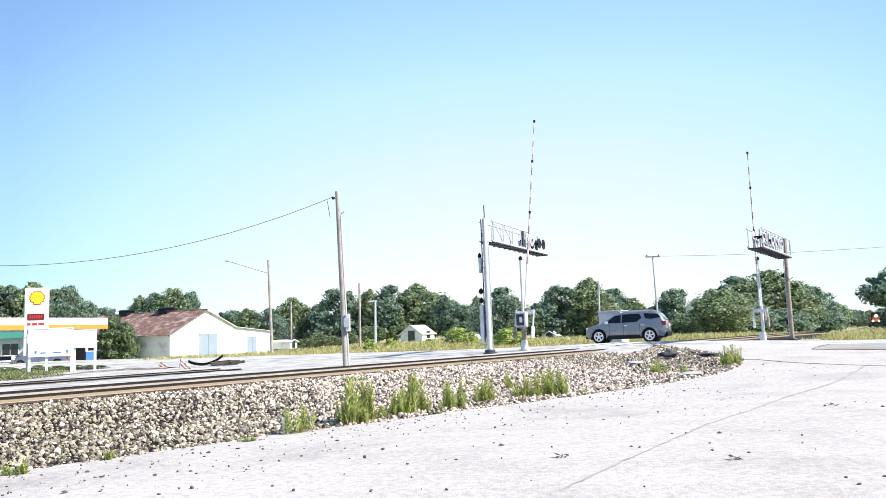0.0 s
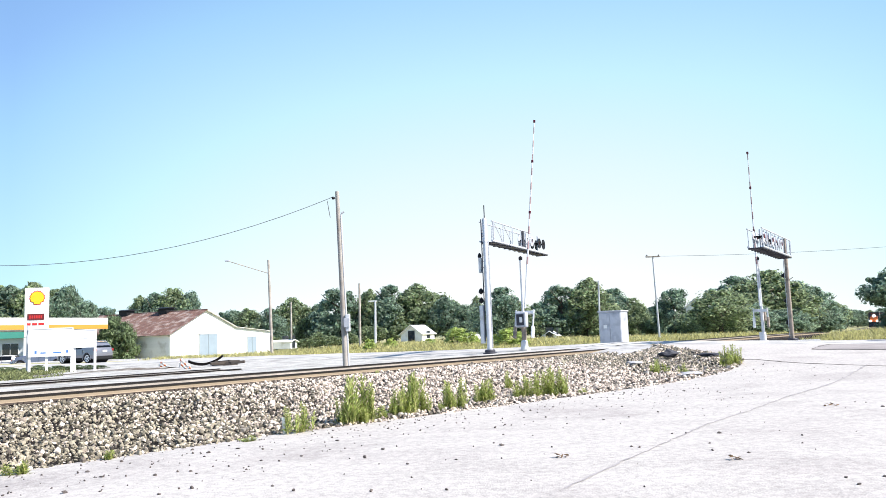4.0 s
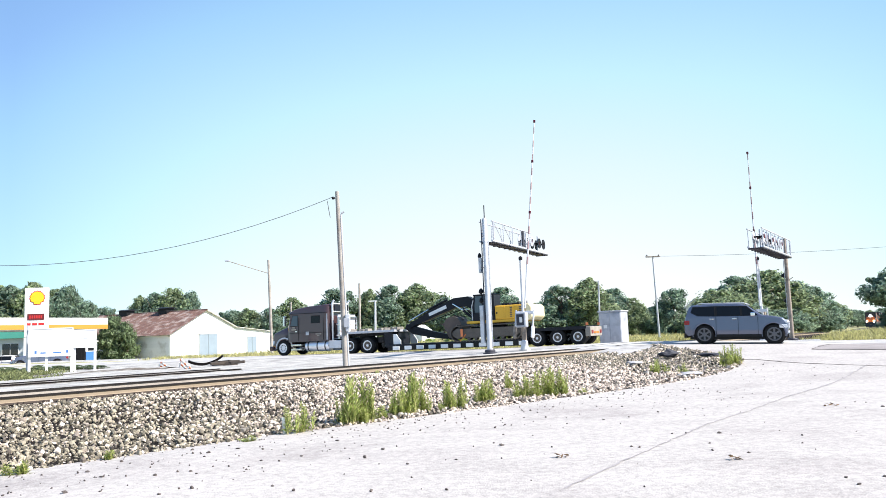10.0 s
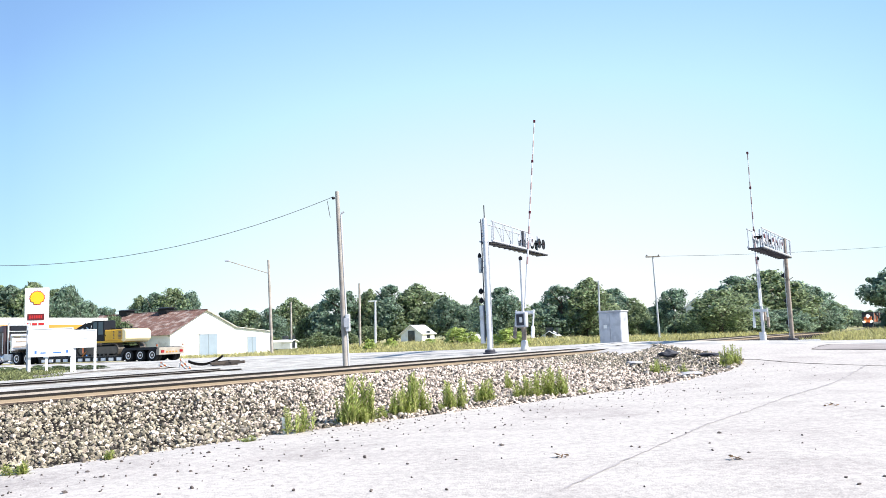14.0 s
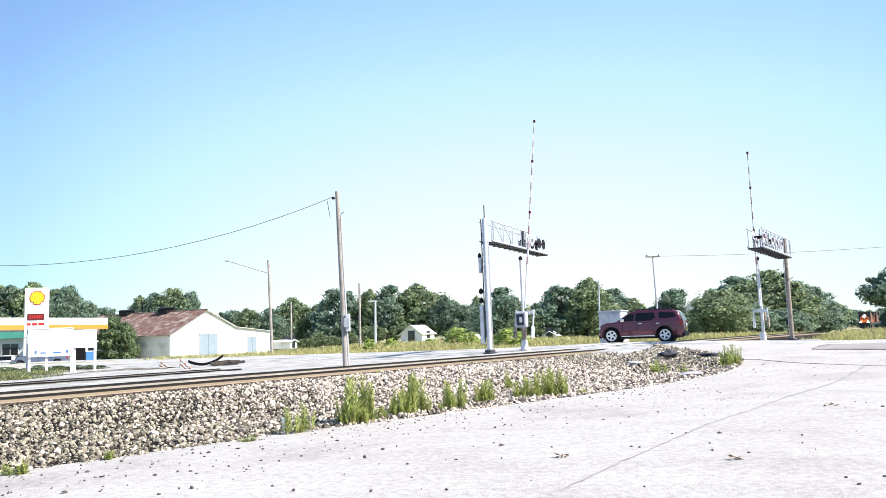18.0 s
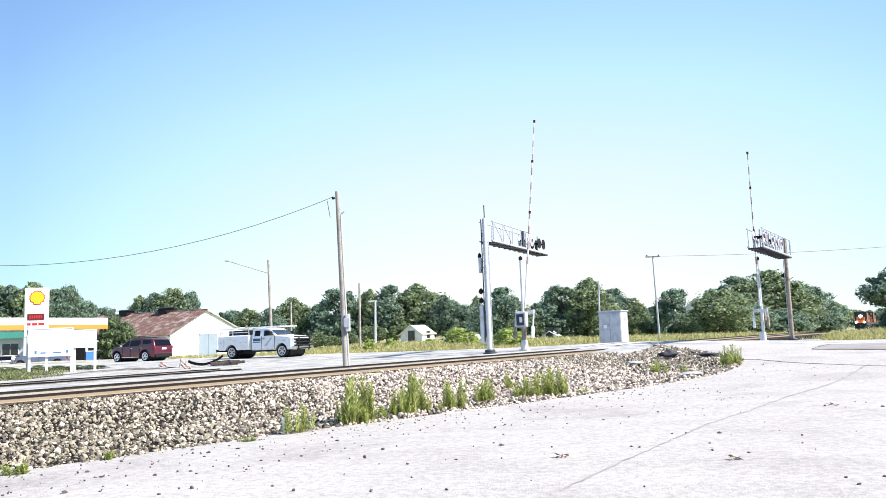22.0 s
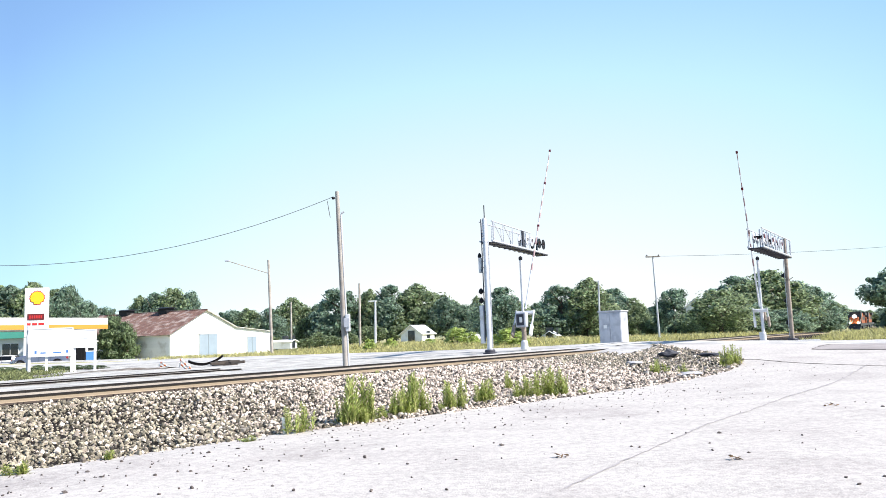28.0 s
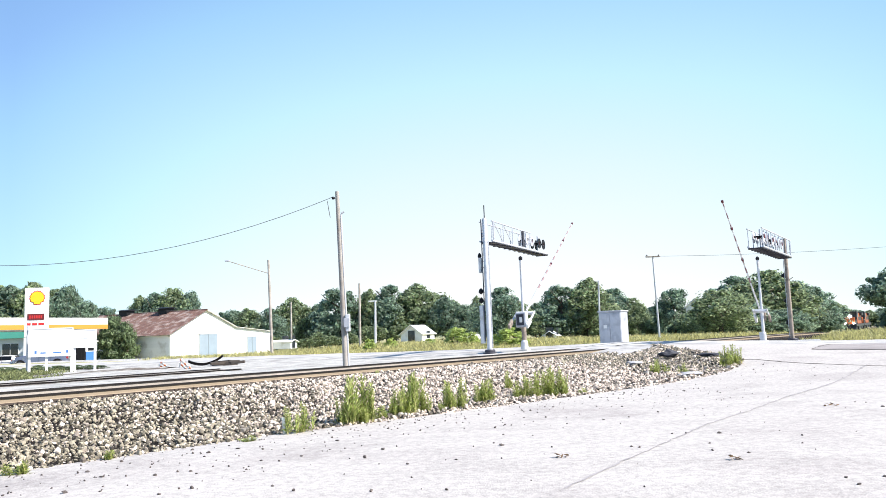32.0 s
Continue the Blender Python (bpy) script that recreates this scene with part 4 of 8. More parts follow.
def crown_mesh(name, seed, blobs, leaves, leaf, low=0.16, flat=1.0, spread=0.36, material=None):
    """A crown of unit height and about unit width: leaf sprays on the shells of many overlapping clumps."""
    rg = np.random.default_rng(seed)
    verts, faces = [], []
    centres = []
    lobes = rg.uniform(0.72, 1.12, 9)
    for i in range(blobs):
        a = rg.uniform(0, 2 * math.pi)
        h = rg.uniform(0, 1) ** 0.8
        env = math.sin(math.pi * min(1.0, 0.18 + 0.80 * h)) ** 0.7 * lobes[int(a / (2 * math.pi) * 8.999)]
        r = env * spread * math.sqrt(rg.uniform(0.12, 1))
        size = rg.choice([0.055, 0.075, 0.10, 0.14]) * (0.7 + 0.4 * env)
        centres.append((r * math.cos(a), r * math.sin(a), low + (1 - low - 0.12) * h * flat, size))
        if i % 3 == 0:
            k = rg.uniform(1.08, 1.24)
            centres.append((r * k * math.cos(a), r * k * math.sin(a), low + (1 - low - 0.12) * h * flat * rg.uniform(1.0, 1.1), 0.035))
    blobs = len(centres)
    per = leaves // blobs
    for cx, cy, cz, size in centres:
        d = rg.normal(size=(per, 3))
        d /= np.linalg.norm(d, axis=1)[:, None]
        rad = size * rg.uniform(0.74, 1.1, per)[:, None]
        pos = np.array([cx, cy, cz]) + d * rad * np.array([1, 1, 0.85])
        t = np.cross(d, rg.normal(size=(per, 3)))
        t /= np.linalg.norm(t, axis=1)[:, None] + 1e-9
        b = np.cross(d, t) + d * rg.uniform(-0.7, 0.7, per)[:, None]
        sz = leaf * rg.uniform(0.6, 1.4, per)[:, None]
        base = len(verts)
        q = np.stack([pos - t * sz, pos - b * sz * 0.6, pos + t * sz, pos + b * sz * 0.6 + d * sz * 0.3], 1)
        verts += q.reshape(-1, 3).tolist()
        faces += [(base + 4 * i, base + 4 * i + 1, base + 4 * i + 2, base + 4 * i + 3) for i in range(per)]
    return soup(name, verts, faces, material or M["leaf"])


def make_tree(seed, material):
    """A tree of unit height, about one unit wide."""
    rg = random.Random(seed)
    tr = thing("tree", "broad dark green deciduous tree on the field edge", "tree", group="field edge trees")
    bm = tube(bmesh.new(), [(0, 0, -0.05), (0.01, 0, 0.2), (-0.01, 0.01, 0.5), (0.01, 0, 0.8)], [0.035, 0.027, 0.018, 0.006], 8)
    part("trunk", bm, M["bark"], tr)
    for i in range(6):
        a, z = i * 1.05 + rg.random(), 0.22 + 0.08 * i
        part("limb", T([(0, 0, z), (0.16 * math.cos(a), 0.16 * math.sin(a), z + 0.1), (0.3 * math.cos(a), 0.3 * math.sin(a), z + 0.22)], [0.014, 0.009, 0.004], 6), M["bark"], tr)
    crown = new("crown", crown_mesh("crown", seed, 96, 12500, 0.0195, 0.1, spread=0.40, material=material))
    crown.parent = tr
    return tr


TREE_KINDS = [make_tree(11 + k, M["olive" if k in (1, 3) else "leaf"]) for k in range(5)]
used, homes = [False] * 5, [None] * 5
TREES_WEST = [(-100, 150, 12.6, 5.5), (-92.6, 150, 12.8, 5.5), (-85.4, 150, 13.0, 4.9), (-79.9, 150, 13.1, 4.9), (-74.0, 150, 12.4, 4.0), (-96.5, 152, 12.3, 5.2), (-89.0, 152, 12.6, 5.2), (-82.6, 152, 12.7, 5.0), (-77.0, 151, 11.8, 4.4), (-71.8, 151, 9.6, 3.2), (-70.2, 150, 9.2, 2.7), (-55.6, 141, 9.2, 2.8), (-52.8, 140, 10.0, 3.1), (-49.2, 140, 10.4, 4.1),
              (-46.6, 140, 9.8, 2.9), (-36.6, 130, 6.0, 3.1), (-33.2, 130, 5.9, 3.3), (-29.6, 130, 6.1, 2.7), (-27.5, 140, 8.0, 3.5), (-23.2, 140, 6.8, 3.1)]
TREES_MID = [(-18.3, 135, 9.2, 4.4), (-13.6, 135, 8.5, 3.4), (-9.4, 135, 9.5, 4.2), (-4.4, 135, 9.3, 4.6), (0.1, 130, 6.7, 2.5), (2.9, 130, 5.5, 2.5), (5.6, 140, 7.0, 1.6), (8.8, 120, 7.6, 3.4),
             (11.8, 120, 5.0, 2.3), (14.7, 120, 4.0, 2.1), (16.6, 110, 7.0, 3.2), (20.2, 110, 7.5, 3.9), (25.0, 115, 6.5, 3.2), (27.7, 115, 4.9, 2.5), (31.4, 120, 3.5, 2.1), (32.6, 110, 5.9, 2.8), (35.2, 110, 3.3, 1.9)]
TREES_EAST = [(40.1, 106, 7.1, 4.0), (43.4, 104, 7.4, 4.6), (49.4, 108, 6.1, 3.6), (55.2, 114, 4.8, 3.0), (131.5, 260, 6.3, 4.6), (71.5, 150, 2.8, 1.9), (31.4, 88, 4.5, 3.3), (37.8, 95, 3.1, 2.8),
              (43.2, 98, 2.4, 2.9), (103.2, 216, 7.2, 4.6), (106.2, 216, 5.8, 3.6), (110.0, 222, 4.3, 2.6), (155.5, 300, 4.6, 4.4), (160.8, 302, 4.0, 4.0), (166.0, 303, 3.4, 4.4), (172.0, 303, 4.2, 5.0), (57.6, 92, 6.2, 4.0), (68.6, 100, 5.1, 4.4), (52.6, 92, 1.5, 1.1), (30.6, 95, 2.7, 2.4)]
rt = random.Random(3)
for i, (x, y, top, half) in enumerate(TREES_WEST + TREES_MID + TREES_EAST):
    k = i % 5
    g = ground_z(x, y) - 0.1
    h = (top - g) / 0.90
    w = half * 2.9
    m = pose(x, y, g, 0, 0, rt.uniform(0, 360)) @ Matrix.Diagonal((w, w, h, 1))
    if used[k]:
        copy_thing(TREE_KINDS[k], m)
    else:
        homes[k], used[k] = m, True
for k in range(5):
    TREE_KINDS[k].matrix_basis = homes[k]
homes_scale = [tuple(t.scale) for t in TREE_KINDS]

# a high-crowned tree over the track side, and a far row closing the gaps
edge_tree = make_tree(25, M["leaf"])
bpy.data.objects.remove([o for o in edge_tree.children if o.name.startswith("crown")][0])
ec = new("crown", crown_mesh("crown", 26, 90, 12500, 0.02, 0.42, material=M["leaf"]))
ec.parent = edge_tree
tagged(edge_tree, "tall dark tree with a high crown beside the track")
edge_tree.matrix_basis = pose(52.6, 90, -0.9) @ Matrix.Diagonal((8.6, 8.6, 8.0, 1))
for i in range(46):
    x = -118 + i * 4.6 + rt.uniform(-1, 1)
    if -60 < x < -38 or x > 56:
        continue
    y = 165 + rt.uniform(-6, 6)
    top = (9.5 if x < -60 else 6.4 if x < -22 else 8.6 if x < 4 else 7.0 if x < 40 else 6.0) * rt.uniform(0.8, 1.08)
    g = ground_z(x, y) - 0.1
    copy_thing(TREE_KINDS[i % 5], pose(x, y, g, 0, 0, rt.uniform(0, 360)) @ Matrix.Diagonal((8.5 / homes_scale[i % 5][0], 8.5 / homes_scale[i % 5][0], (top - g) / 0.9 / homes_scale[i % 5][2], 1)))

# dark understorey along the field edge
def make_bush(seed, material, label, group):
    b = thing("bush", label, "bush", group=group)
    for i in range(4):
        a = i * 1.7
        part("stem", T([(0, 0, -0.05), (0.1 * math.cos(a), 0.1 * math.sin(a), 0.25), (0.22 * math.cos(a), 0.22 * math.sin(a), 0.6)], [0.02, 0.014, 0.005], 6), M["bark"], b)
    cr = new("crown", crown_mesh("crown", seed, 36, 3600, 0.03, 0.06, spread=0.38, material=material))
    cr.parent = b
    return b


HEDGE = make_bush(31, M["olive"], "dark green scrub along the field edge", "field edge scrub")
first = True
for i in range(52):
    x = -44 + i * 2.35 + rt.uniform(-0.8, 0.8)
    y = (127 if x < 8 else 110 + 0.1 * x) + rt.uniform(-4, 4)
    if x > 48:
        continue
    g = ground_z(x, y) - 0.1
    w, h = rt.uniform(3.4, 5.4), rt.uniform(2.2, 3.9)
    m = pose(x, y, g, 0, 0, rt.uniform(0, 360)) @ Matrix.Diagonal((w, w, h, 1))
    if first:
        home, first = m, False
    else:
        copy_thing(HEDGE, m)
HEDGE.matrix_basis = home
BRIGHT = make_bush(37, M["leaf2"], "bright yellow-green bush in the long grass", "bright bushes")
first = True
for x, y, top, half in ((-6.2, 62, 0.85, 0.75), (-4.6, 64, 0.85, 0.8), (0.9, 66, 1.55, 1.35), (2.1, 66, 1.1, 0.9), (4.7, 58, 1.3, 1.7), (5.5, 57, 0.7, 0.9), (-1.6, 75, 0.6, 0.9), (2.6, 70, 0.6, 1.0)):
    m = pose(x, y, -0.3, 0, 0, rt.uniform(0, 360)) @ Matrix.Diagonal((half * 2.2, half * 2.2, (top + 0.3) * 1.05, 1))
    if first:
        home, first = m, False
    else:
        copy_thing(BRIGHT, m)
BRIGHT.matrix_basis = home
for k, (x, y, w, h) in enumerate(((-41.3, 96.0, 4.5, 6.3), (-39.7, 95.4, 3.8, 5.3), (-42.6, 97.2, 3.6, 4.6))):
    big = make_bush(41 + k, M["bush"], "large rounded dark green bush beside the barn", "bushes by the barn")
    bpy.data.objects.remove([o for o in big.children if o.name.startswith("crown")][0])
    bc = new("crown", crown_mesh("crown", 43 + k, 120, 11000, 0.024, 0.02, spread=0.46, material=M["bush"]))
    bc.parent = big
    big.matrix_basis = pose(x, y, -1.1, 0, 0, 70 * k) @ Matrix.Diagonal((w, w, h, 1))
low_shrub = make_bush(47, M["bush"], "low dark green shrub beside the roadside boards", "verge shrubs")
for i in range(13):
    m = pose(-27.8 + 0.62 * i + rt.uniform(-0.2, 0.2), 45.3 + rt.uniform(-0.5, 0.5), -0.26, 0, 0, rt.uniform(0, 360)) @ Matrix.Diagonal((1.5, 1.2, rt.uniform(0.18, 0.38), 1))
    if i:
        copy_thing(low_shrub, m)
    else:
        shrub_home = m
low_shrub.matrix_basis = shrub_home

# long dry grass beyond the road and by the boards
def blades(name, label, places, heights, material, per=6, spread=0.22, lean=0.35, width=0.03):
    n = len(places)
    p = np.repeat(np.asarray(places), per, 0)
    h = np.repeat(np.asarray(heights), per) * rng.uniform(0.5, 1.15, n * per)
    p = p + np.stack([rng.normal(0, spread, n * per), rng.normal(0, spread, n * per), np.zeros(n * per)], 1)
    a = rng.uniform(0, 2 * math.pi, n * per)
    side = np.stack([np.cos(a), np.sin(a), np.zeros_like(a)], 1) * (width * rng.uniform(0.6, 1.5, n * per))[:, None]
    lv = np.stack([rng.normal(0, lean, n * per), rng.normal(0, lean, n * per), np.ones(n * per)], 1) * h[:, None]
    mid = p + lv * 0.55 - np.stack([lv[:, 0] * 0.3, lv[:, 1] * 0.3, np.zeros(n * per)], 1)
    v = np.stack([p - side, p + side, mid + side * 0.8, p + lv, mid - side * 0.8], 1).reshape(-1, 3)
    f = [(5 * i, 5 * i + 1, 5 * i + 2, 5 * i + 3, 5 * i + 4) for i in range(n * per)]
    return tagged(new(name, soup(name, v.tolist(), f, material)), label, "grass", kind="stuff")


LINE_DENSE = [a.lerp(b, k / 4) for a, b in zip(LINE[5:40], LINE[6:41]) for k in range(4)]
pl, hs = [], []
for i in range(17000):
    r = rng.uniform(-75, 46)
    n = -5.2 - rng.exponential(14)
    p = road_xy(r, n)
    s, d = track_sd(p.x, p.y)
    if n < -90 or (s > 20 and min((p - q).length for q in LINE_DENSE) < 3.4) or (s <= 20 and abs(d - 0.7) < 4.5) or (-1.5 < r - 7.9 < 1.5 and n > -9.5):
        continue
    if any((p - Vector(q)).length < 1.2 for q in ((18.86, 42.18), (17.35, 42.3))):
        continue
    pl.append((p.x, p.y, ground_z(p.x, p.y) - 0.03))
    hs.append(rng.uniform(0.2, 0.55) * (1.2 if n < -12 else 0.75))
for i in range(4200):
    p = Vector((rng.uniform(26, 64), rng.uniform(50, 118)))
    if min((p - q).length for q in LINE_DENSE) < 2.9 or road_rn(p.x, p.y)[1] > -6:
        continue
    pl.append((p.x, p.y, ground_z(p.x, p.y) - 0.03))
    hs.append(rng.uniform(0.2, 0.42))
blades("field_grass", "long yellow-green dry grass beyond the road", pl, hs, M["grass"], 13, 0.36, 0.35, 0.024)
pl, hs = [], []
for i in range(5200):
    p = Vector((rng.uniform(-30, -15.0), rng.uniform(33.5, 47)))
    if road_rn(p.x, p.y)[1] < 5.6 or noise.noise((p.x * 0.5, p.y * 0.5, 3.0)) < 5.0 * (p.x / p.y + 0.55):
        continue
    pl.append((p.x, p.y, -0.14 - yard_dip(p.x, p.y)))
    hs.append(rng.uniform(0.1, 0.3))
blades("verge_grass", "patchy green verge grass beside the siding", pl, hs, M["verge"], 7, 0.24, 0.5, 0.022)

# tall weeds rooted at the foot of the ballast
def make_weed(seed):
    rg = random.Random(seed)
    w = thing("weed_clump", "tall green and straw-coloured weeds at the ballast foot", "weeds", group="ballast weeds")
    st, lf = bmesh.new(), bmesh.new()
    for k in range(6):
        x, y = rg.gauss(0, 0.09), rg.gauss(0, 0.09)
        h = rg.uniform(0.6, 1.0)
        dx, dy = rg.gauss(0, 0.06), rg.gauss(0, 0.06)
        pts = [(x + dx * u * u, y + dy * u * u, h * u) for u in (0, 0.5, 1.0)]
        tube(st, pts, [0.010, 0.008, 0.004], 5)
        for j in range(30):
            u = 0.08 + 0.9 * j / 30
            a = j * 2.4 + rg.random()
            ln = rg.uniform(0.12, 0.30) * (1.15 - 0.55 * u)
            b = Vector((x + dx * u * u, y + dy * u * u, h * u))
            d = Vector((math.cos(a), math.sin(a), rg.uniform(0.7, 2.4))).normalized()
            sd = Vector((-math.sin(a), math.cos(a), 0)) * ln * 0.1
            vs = [lf.verts.new(q) for q in (b, b + d * ln * 0.5 + sd, b + d * ln - Vector((0, 0, ln * 0.2)), b + d * ln * 0.5 - sd)]
            lf.faces.new(vs)
    tagged(part("stem", st, M["stalk"], w), kind="stuff")
    tagged(part("foliage", lf, M["weed"], w), kind="stuff")
    return w


WEEDS = [make_weed(60 + k) for k in range(4)]
wused, whome = [False] * 4, [None] * 4
# ends of each stretch of weeds, tallest height, how many
STRETCHES = ((-2.04, 14.8, -1.56, 15.1, 1.05, 15), (-1.5, 15.2, -1.27, 15.8, 0.35, 4), (-1.25, 15.9, -0.86, 16.3, 0.62, 9), (-0.86, 16.35, -0.55, 16.8, 0.98, 10), (-0.15, 16.85, 0.28, 17.3, 0.72, 10), (0.65, 18.0, 1.1, 18.6, 0.62, 9),
             (1.6, 18.95, 2.95, 19.6, 0.82, 20), (3.3, 19.6, 3.4, 19.7, 0.35, 2), (-2.78, 13.75, -2.7, 13.85, 0.95, 3), (-3.38, 12.85, -3.3, 12.95, 0.25, 3), (-5.05, 11.5, -4.95, 11.6, 0.22, 2),
             (-5.9, 10.35, -5.75, 10.55, 0.25, 4), (6.45, 24.6, 6.9, 24.9, 0.6, 6), (7.3, 24.2, 7.5, 24.4, 0.4, 3), (9.0, 25.6, 9.85, 26.2, 0.85, 10), (1.5, 21.0, 1.6, 21.2, 0.6, 2), (-2.2, 23.9, -2.1, 24.1, 0.35, 2))
for x0, y0, x1, y1, h, n in STRETCHES:
    for i in range(n):
        u = (i + rt.random()) / n
        x, y = x0 + (x1 - x0) * u + rt.gauss(0, 0.06), y0 + (y1 - y0) * u + rt.gauss(0, 0.06)
        s, d = track_sd(x, y)
        z = max(bank_z(s, d) if d > lot_edge_d(s) else -9, lot_z(x, y)) - 0.03
        hh = 0.78 * h * rt.uniform(0.3, 1.25)
        m = pose(x, y, z, 0, 0, rt.uniform(0, 360)) @ Matrix.Diagonal((0.4 + 0.4 * hh, 0.4 + 0.4 * hh, hh, 1))
        k = rt.randrange(4)
        if wused[k]:
            copy_thing(WEEDS[k], m)
        else:
            whome[k], wused[k] = m, True
for k in range(4):
    WEEDS[k].matrix_basis = whome[k]

# ---- barn beyond the road ----
M["tin"] = surface("rusted_tin_roof", (0.155, 0.085, 0.068), 0.8, metal=0.1, vary=0.5, scale=1.8, fine=9, bump=0.3, stain=(0.36, 0.31, 0.28), stain_amount=0.6, stain_scale=1.1, coords="World")
M["oldtin"] = surface("pale_tin", (0.72, 0.72, 0.71), 0.6, metal=0.1, vary=0.2, scale=1.2, fine=10, bump=0.2)
M["siding"] = surface("white_boards", (0.76, 0.77, 0.77), 0.7, vary=0.08, scale=0.7, fine=12, bump=0.15, stain=(0.56, 0.55, 0.52), stain_amount=0.25, stain_scale=0.8, rand=0.05, coords="World")
M["bluedoor"] = surface("pale_blue_door", (0.24, 0.30, 0.36), 0.7, vary=0.12, scale=1.2, fine=12, bump=0.15)
M["glassdark"] = glass("dark_glass")
barn = thing("barn", "white boarded barn with a rusty tin roof and a lean-to", "barn", m=pose(-34.1, 95.2, -0.99, 0, 0, 90 - 25.4) @ Matrix.Scale(1.36, 4))
# local x runs along the gable, local y along the ridge
GAB = [(0, 0), (14.55, 0), (14.55, 2.38), (8.8, 2.86), (4.5, 4.56), (0, 2.40)]
part("gable_wall", prism(bmesh.new(), GAB, 0, 0.15), M["siding"], barn)
part("back_wall", prism(bmesh.new(), GAB, 13.85, 14.0), M["siding"], barn)
part("side_wall", B(0, 0.15, 0.16, 13.84, 0, 2.36), M["siding"], barn, "grey-white weathered side wall")
part("lean_to_wall", B(14.4, 14.55, 0.16, 13.84, 0, 2.34), M["siding"], barn)
for i in range(36):
    x = 0.2 + i * 0.4
    top = 2.40 + (4.56 - 2.40) * x / 4.5 if x < 4.5 else (4.56 - 1.7 * (x - 4.5) / 4.3 if x < 8.8 else 2.86 - 0.48 * (x - 8.8) / 5.75)
    part("board", B(x - 0.195, x + 0.195, -0.022, 0.0, 0.05, top - 0.18), M["siding"], barn)
for i in range(6):
    part("side_board", B(-0.02, 0.0, 0.1, 13.9, 0.05 + i * 0.38, 0.40 + i * 0.38), M["siding"], barn)


def roof_strip(x0, z0, x1, z1, lift, material, n, name="roof_panel"):
    ln = math.hypot(x1 - x0, z1 - z0)
    a = math.degrees(math.atan2(z1 - z0, x1 - x0))
    w = 14.6 / n
    mesh = None
    for i in range(n):
        if mesh is None:
            bm = B(0, ln, 0.0, w - 0.02, 0, 0.03)
            for j in range(3):
                box(bm, 0, ln, w * (j + 0.5) / 3 - 0.02, w * (j + 0.5) / 3 + 0.02, 0.03, 0.055)
            mesh = obj_mesh(name, bm, material)
        ob = new(name, mesh)
        ob.parent = barn
        ob.matrix_basis = pose(x0, -0.3 + i * w, z0 + lift, 0, -a, 0)


roof_strip(-0.35, 2.23, 4.5, 4.56, 0.02, M["tin"], 16)
roof_strip(4.5, 4.56, 8.9, 2.83, 0.02, M["oldtin"], 12)
roof_strip(8.8, 2.86, 14.8, 2.36, 0.03, M["oldtin"], 12)
part("ridge_cap", T([(4.5, -0.3, 4.62), (4.5, 14.3, 4.62)], 0.07, 8), M["tin"], barn)
for x0, x1, h in ((3.7, 6.1, 2.25), (10.6, 12.0, 1.9)):
    d = part("door", B(x0, x1, -0.075, -0.024, 0.03, h, 0.01), M["bluedoor"], barn, "pale blue sliding door")
    part("door_rail", B(x0 - 0.3, x1 + 0.3, -0.1, -0.03, h + 0.01, h + 0.1), M["oldtin"], d)
    part("door_gap", B((x0 + x1) / 2 - 0.012, (x0 + x1) / 2 + 0.012, -0.08, -0.07, 0.03, h), M["black"], d)
for y in (5.0, 10.4):
    part("cupola", B(4.0, 5.0, y - 0.55, y + 0.55, 4.4, 4.95), M["black"], barn, "dark louvred roof ventilator")
    part("cupola_roof", prism(bmesh.new(), [(3.75, 4.95), (5.25, 4.95), (4.5, 5.1)], y - 0.75, y + 0.75), M["black"], barn)

# ---- filling station ----
M["stationwhite"] = surface("fascia_white", (0.8, 0.79, 0.77), 0.5, vary=0.05, scale=1, fine=10, bump=0.03)
M["yellow"] = surface("fascia_yellow", (0.58, 0.235, 0.035), 0.5, vary=0.06, scale=1, fine=10, bump=0.03)
M["teal"] = surface("teal_awning", (0.10, 0.42, 0.32), 0.6, vary=0.08, scale=1, fine=10)
M["bluepaint"] = surface("blue_panel", (0.06, 0.2, 0.55), 0.5, vary=0.08)
M["signred"] = surface("sign_red", (0.6, 0.03, 0.03), 0.5, vary=0.08)
M["signdark"] = surface("sign_dark_panel", (0.14, 0.015, 0.02), 0.4, vary=0.1)
M["emblem"] = surface("emblem_yellow", (0.85, 0.55, 0.02), 0.5, vary=0.04)
st = thing("filling_station_canopy", "white filling station canopy with a yellow stripe", "canopy", m=pose(-40.8, 93.0, -1.1, 0, 0, 270 - 25.4))
# local x runs towards the camera along the fascia, local y away to the east
part("deck", B(0.1, 19.9, -8.9, -0.1, 4.25, 5.45), M["stationwhite"], st)
for nm, a in (("fascia", (0, 20, -0.1, 0.0)), ("fascia", (0, 20, -9.0, -8.9)), ("fascia", (19.9, 20.0, -8.9, -0.1)), ("fascia", (0.0, 0.1, -8.9, -0.1))):
    part(nm, B(a[0], a[1], a[2], a[3], 4.2, 5.5, 0.02), M["stationwhite"], st)
part("stripe", B(0.02, 19.98, 0.002, 0.03, 4.21, 4.72, 0.01), M["yellow"], st, "yellow-orange stripe")
for x in (4.0, 15.0):
    for y in (-2.0, -7.0):
        part("column", B(x - 0.2, x + 0.2, y - 0.2, y + 0.2, 0, 4.25, 0.03), M["stationwhite"], st)


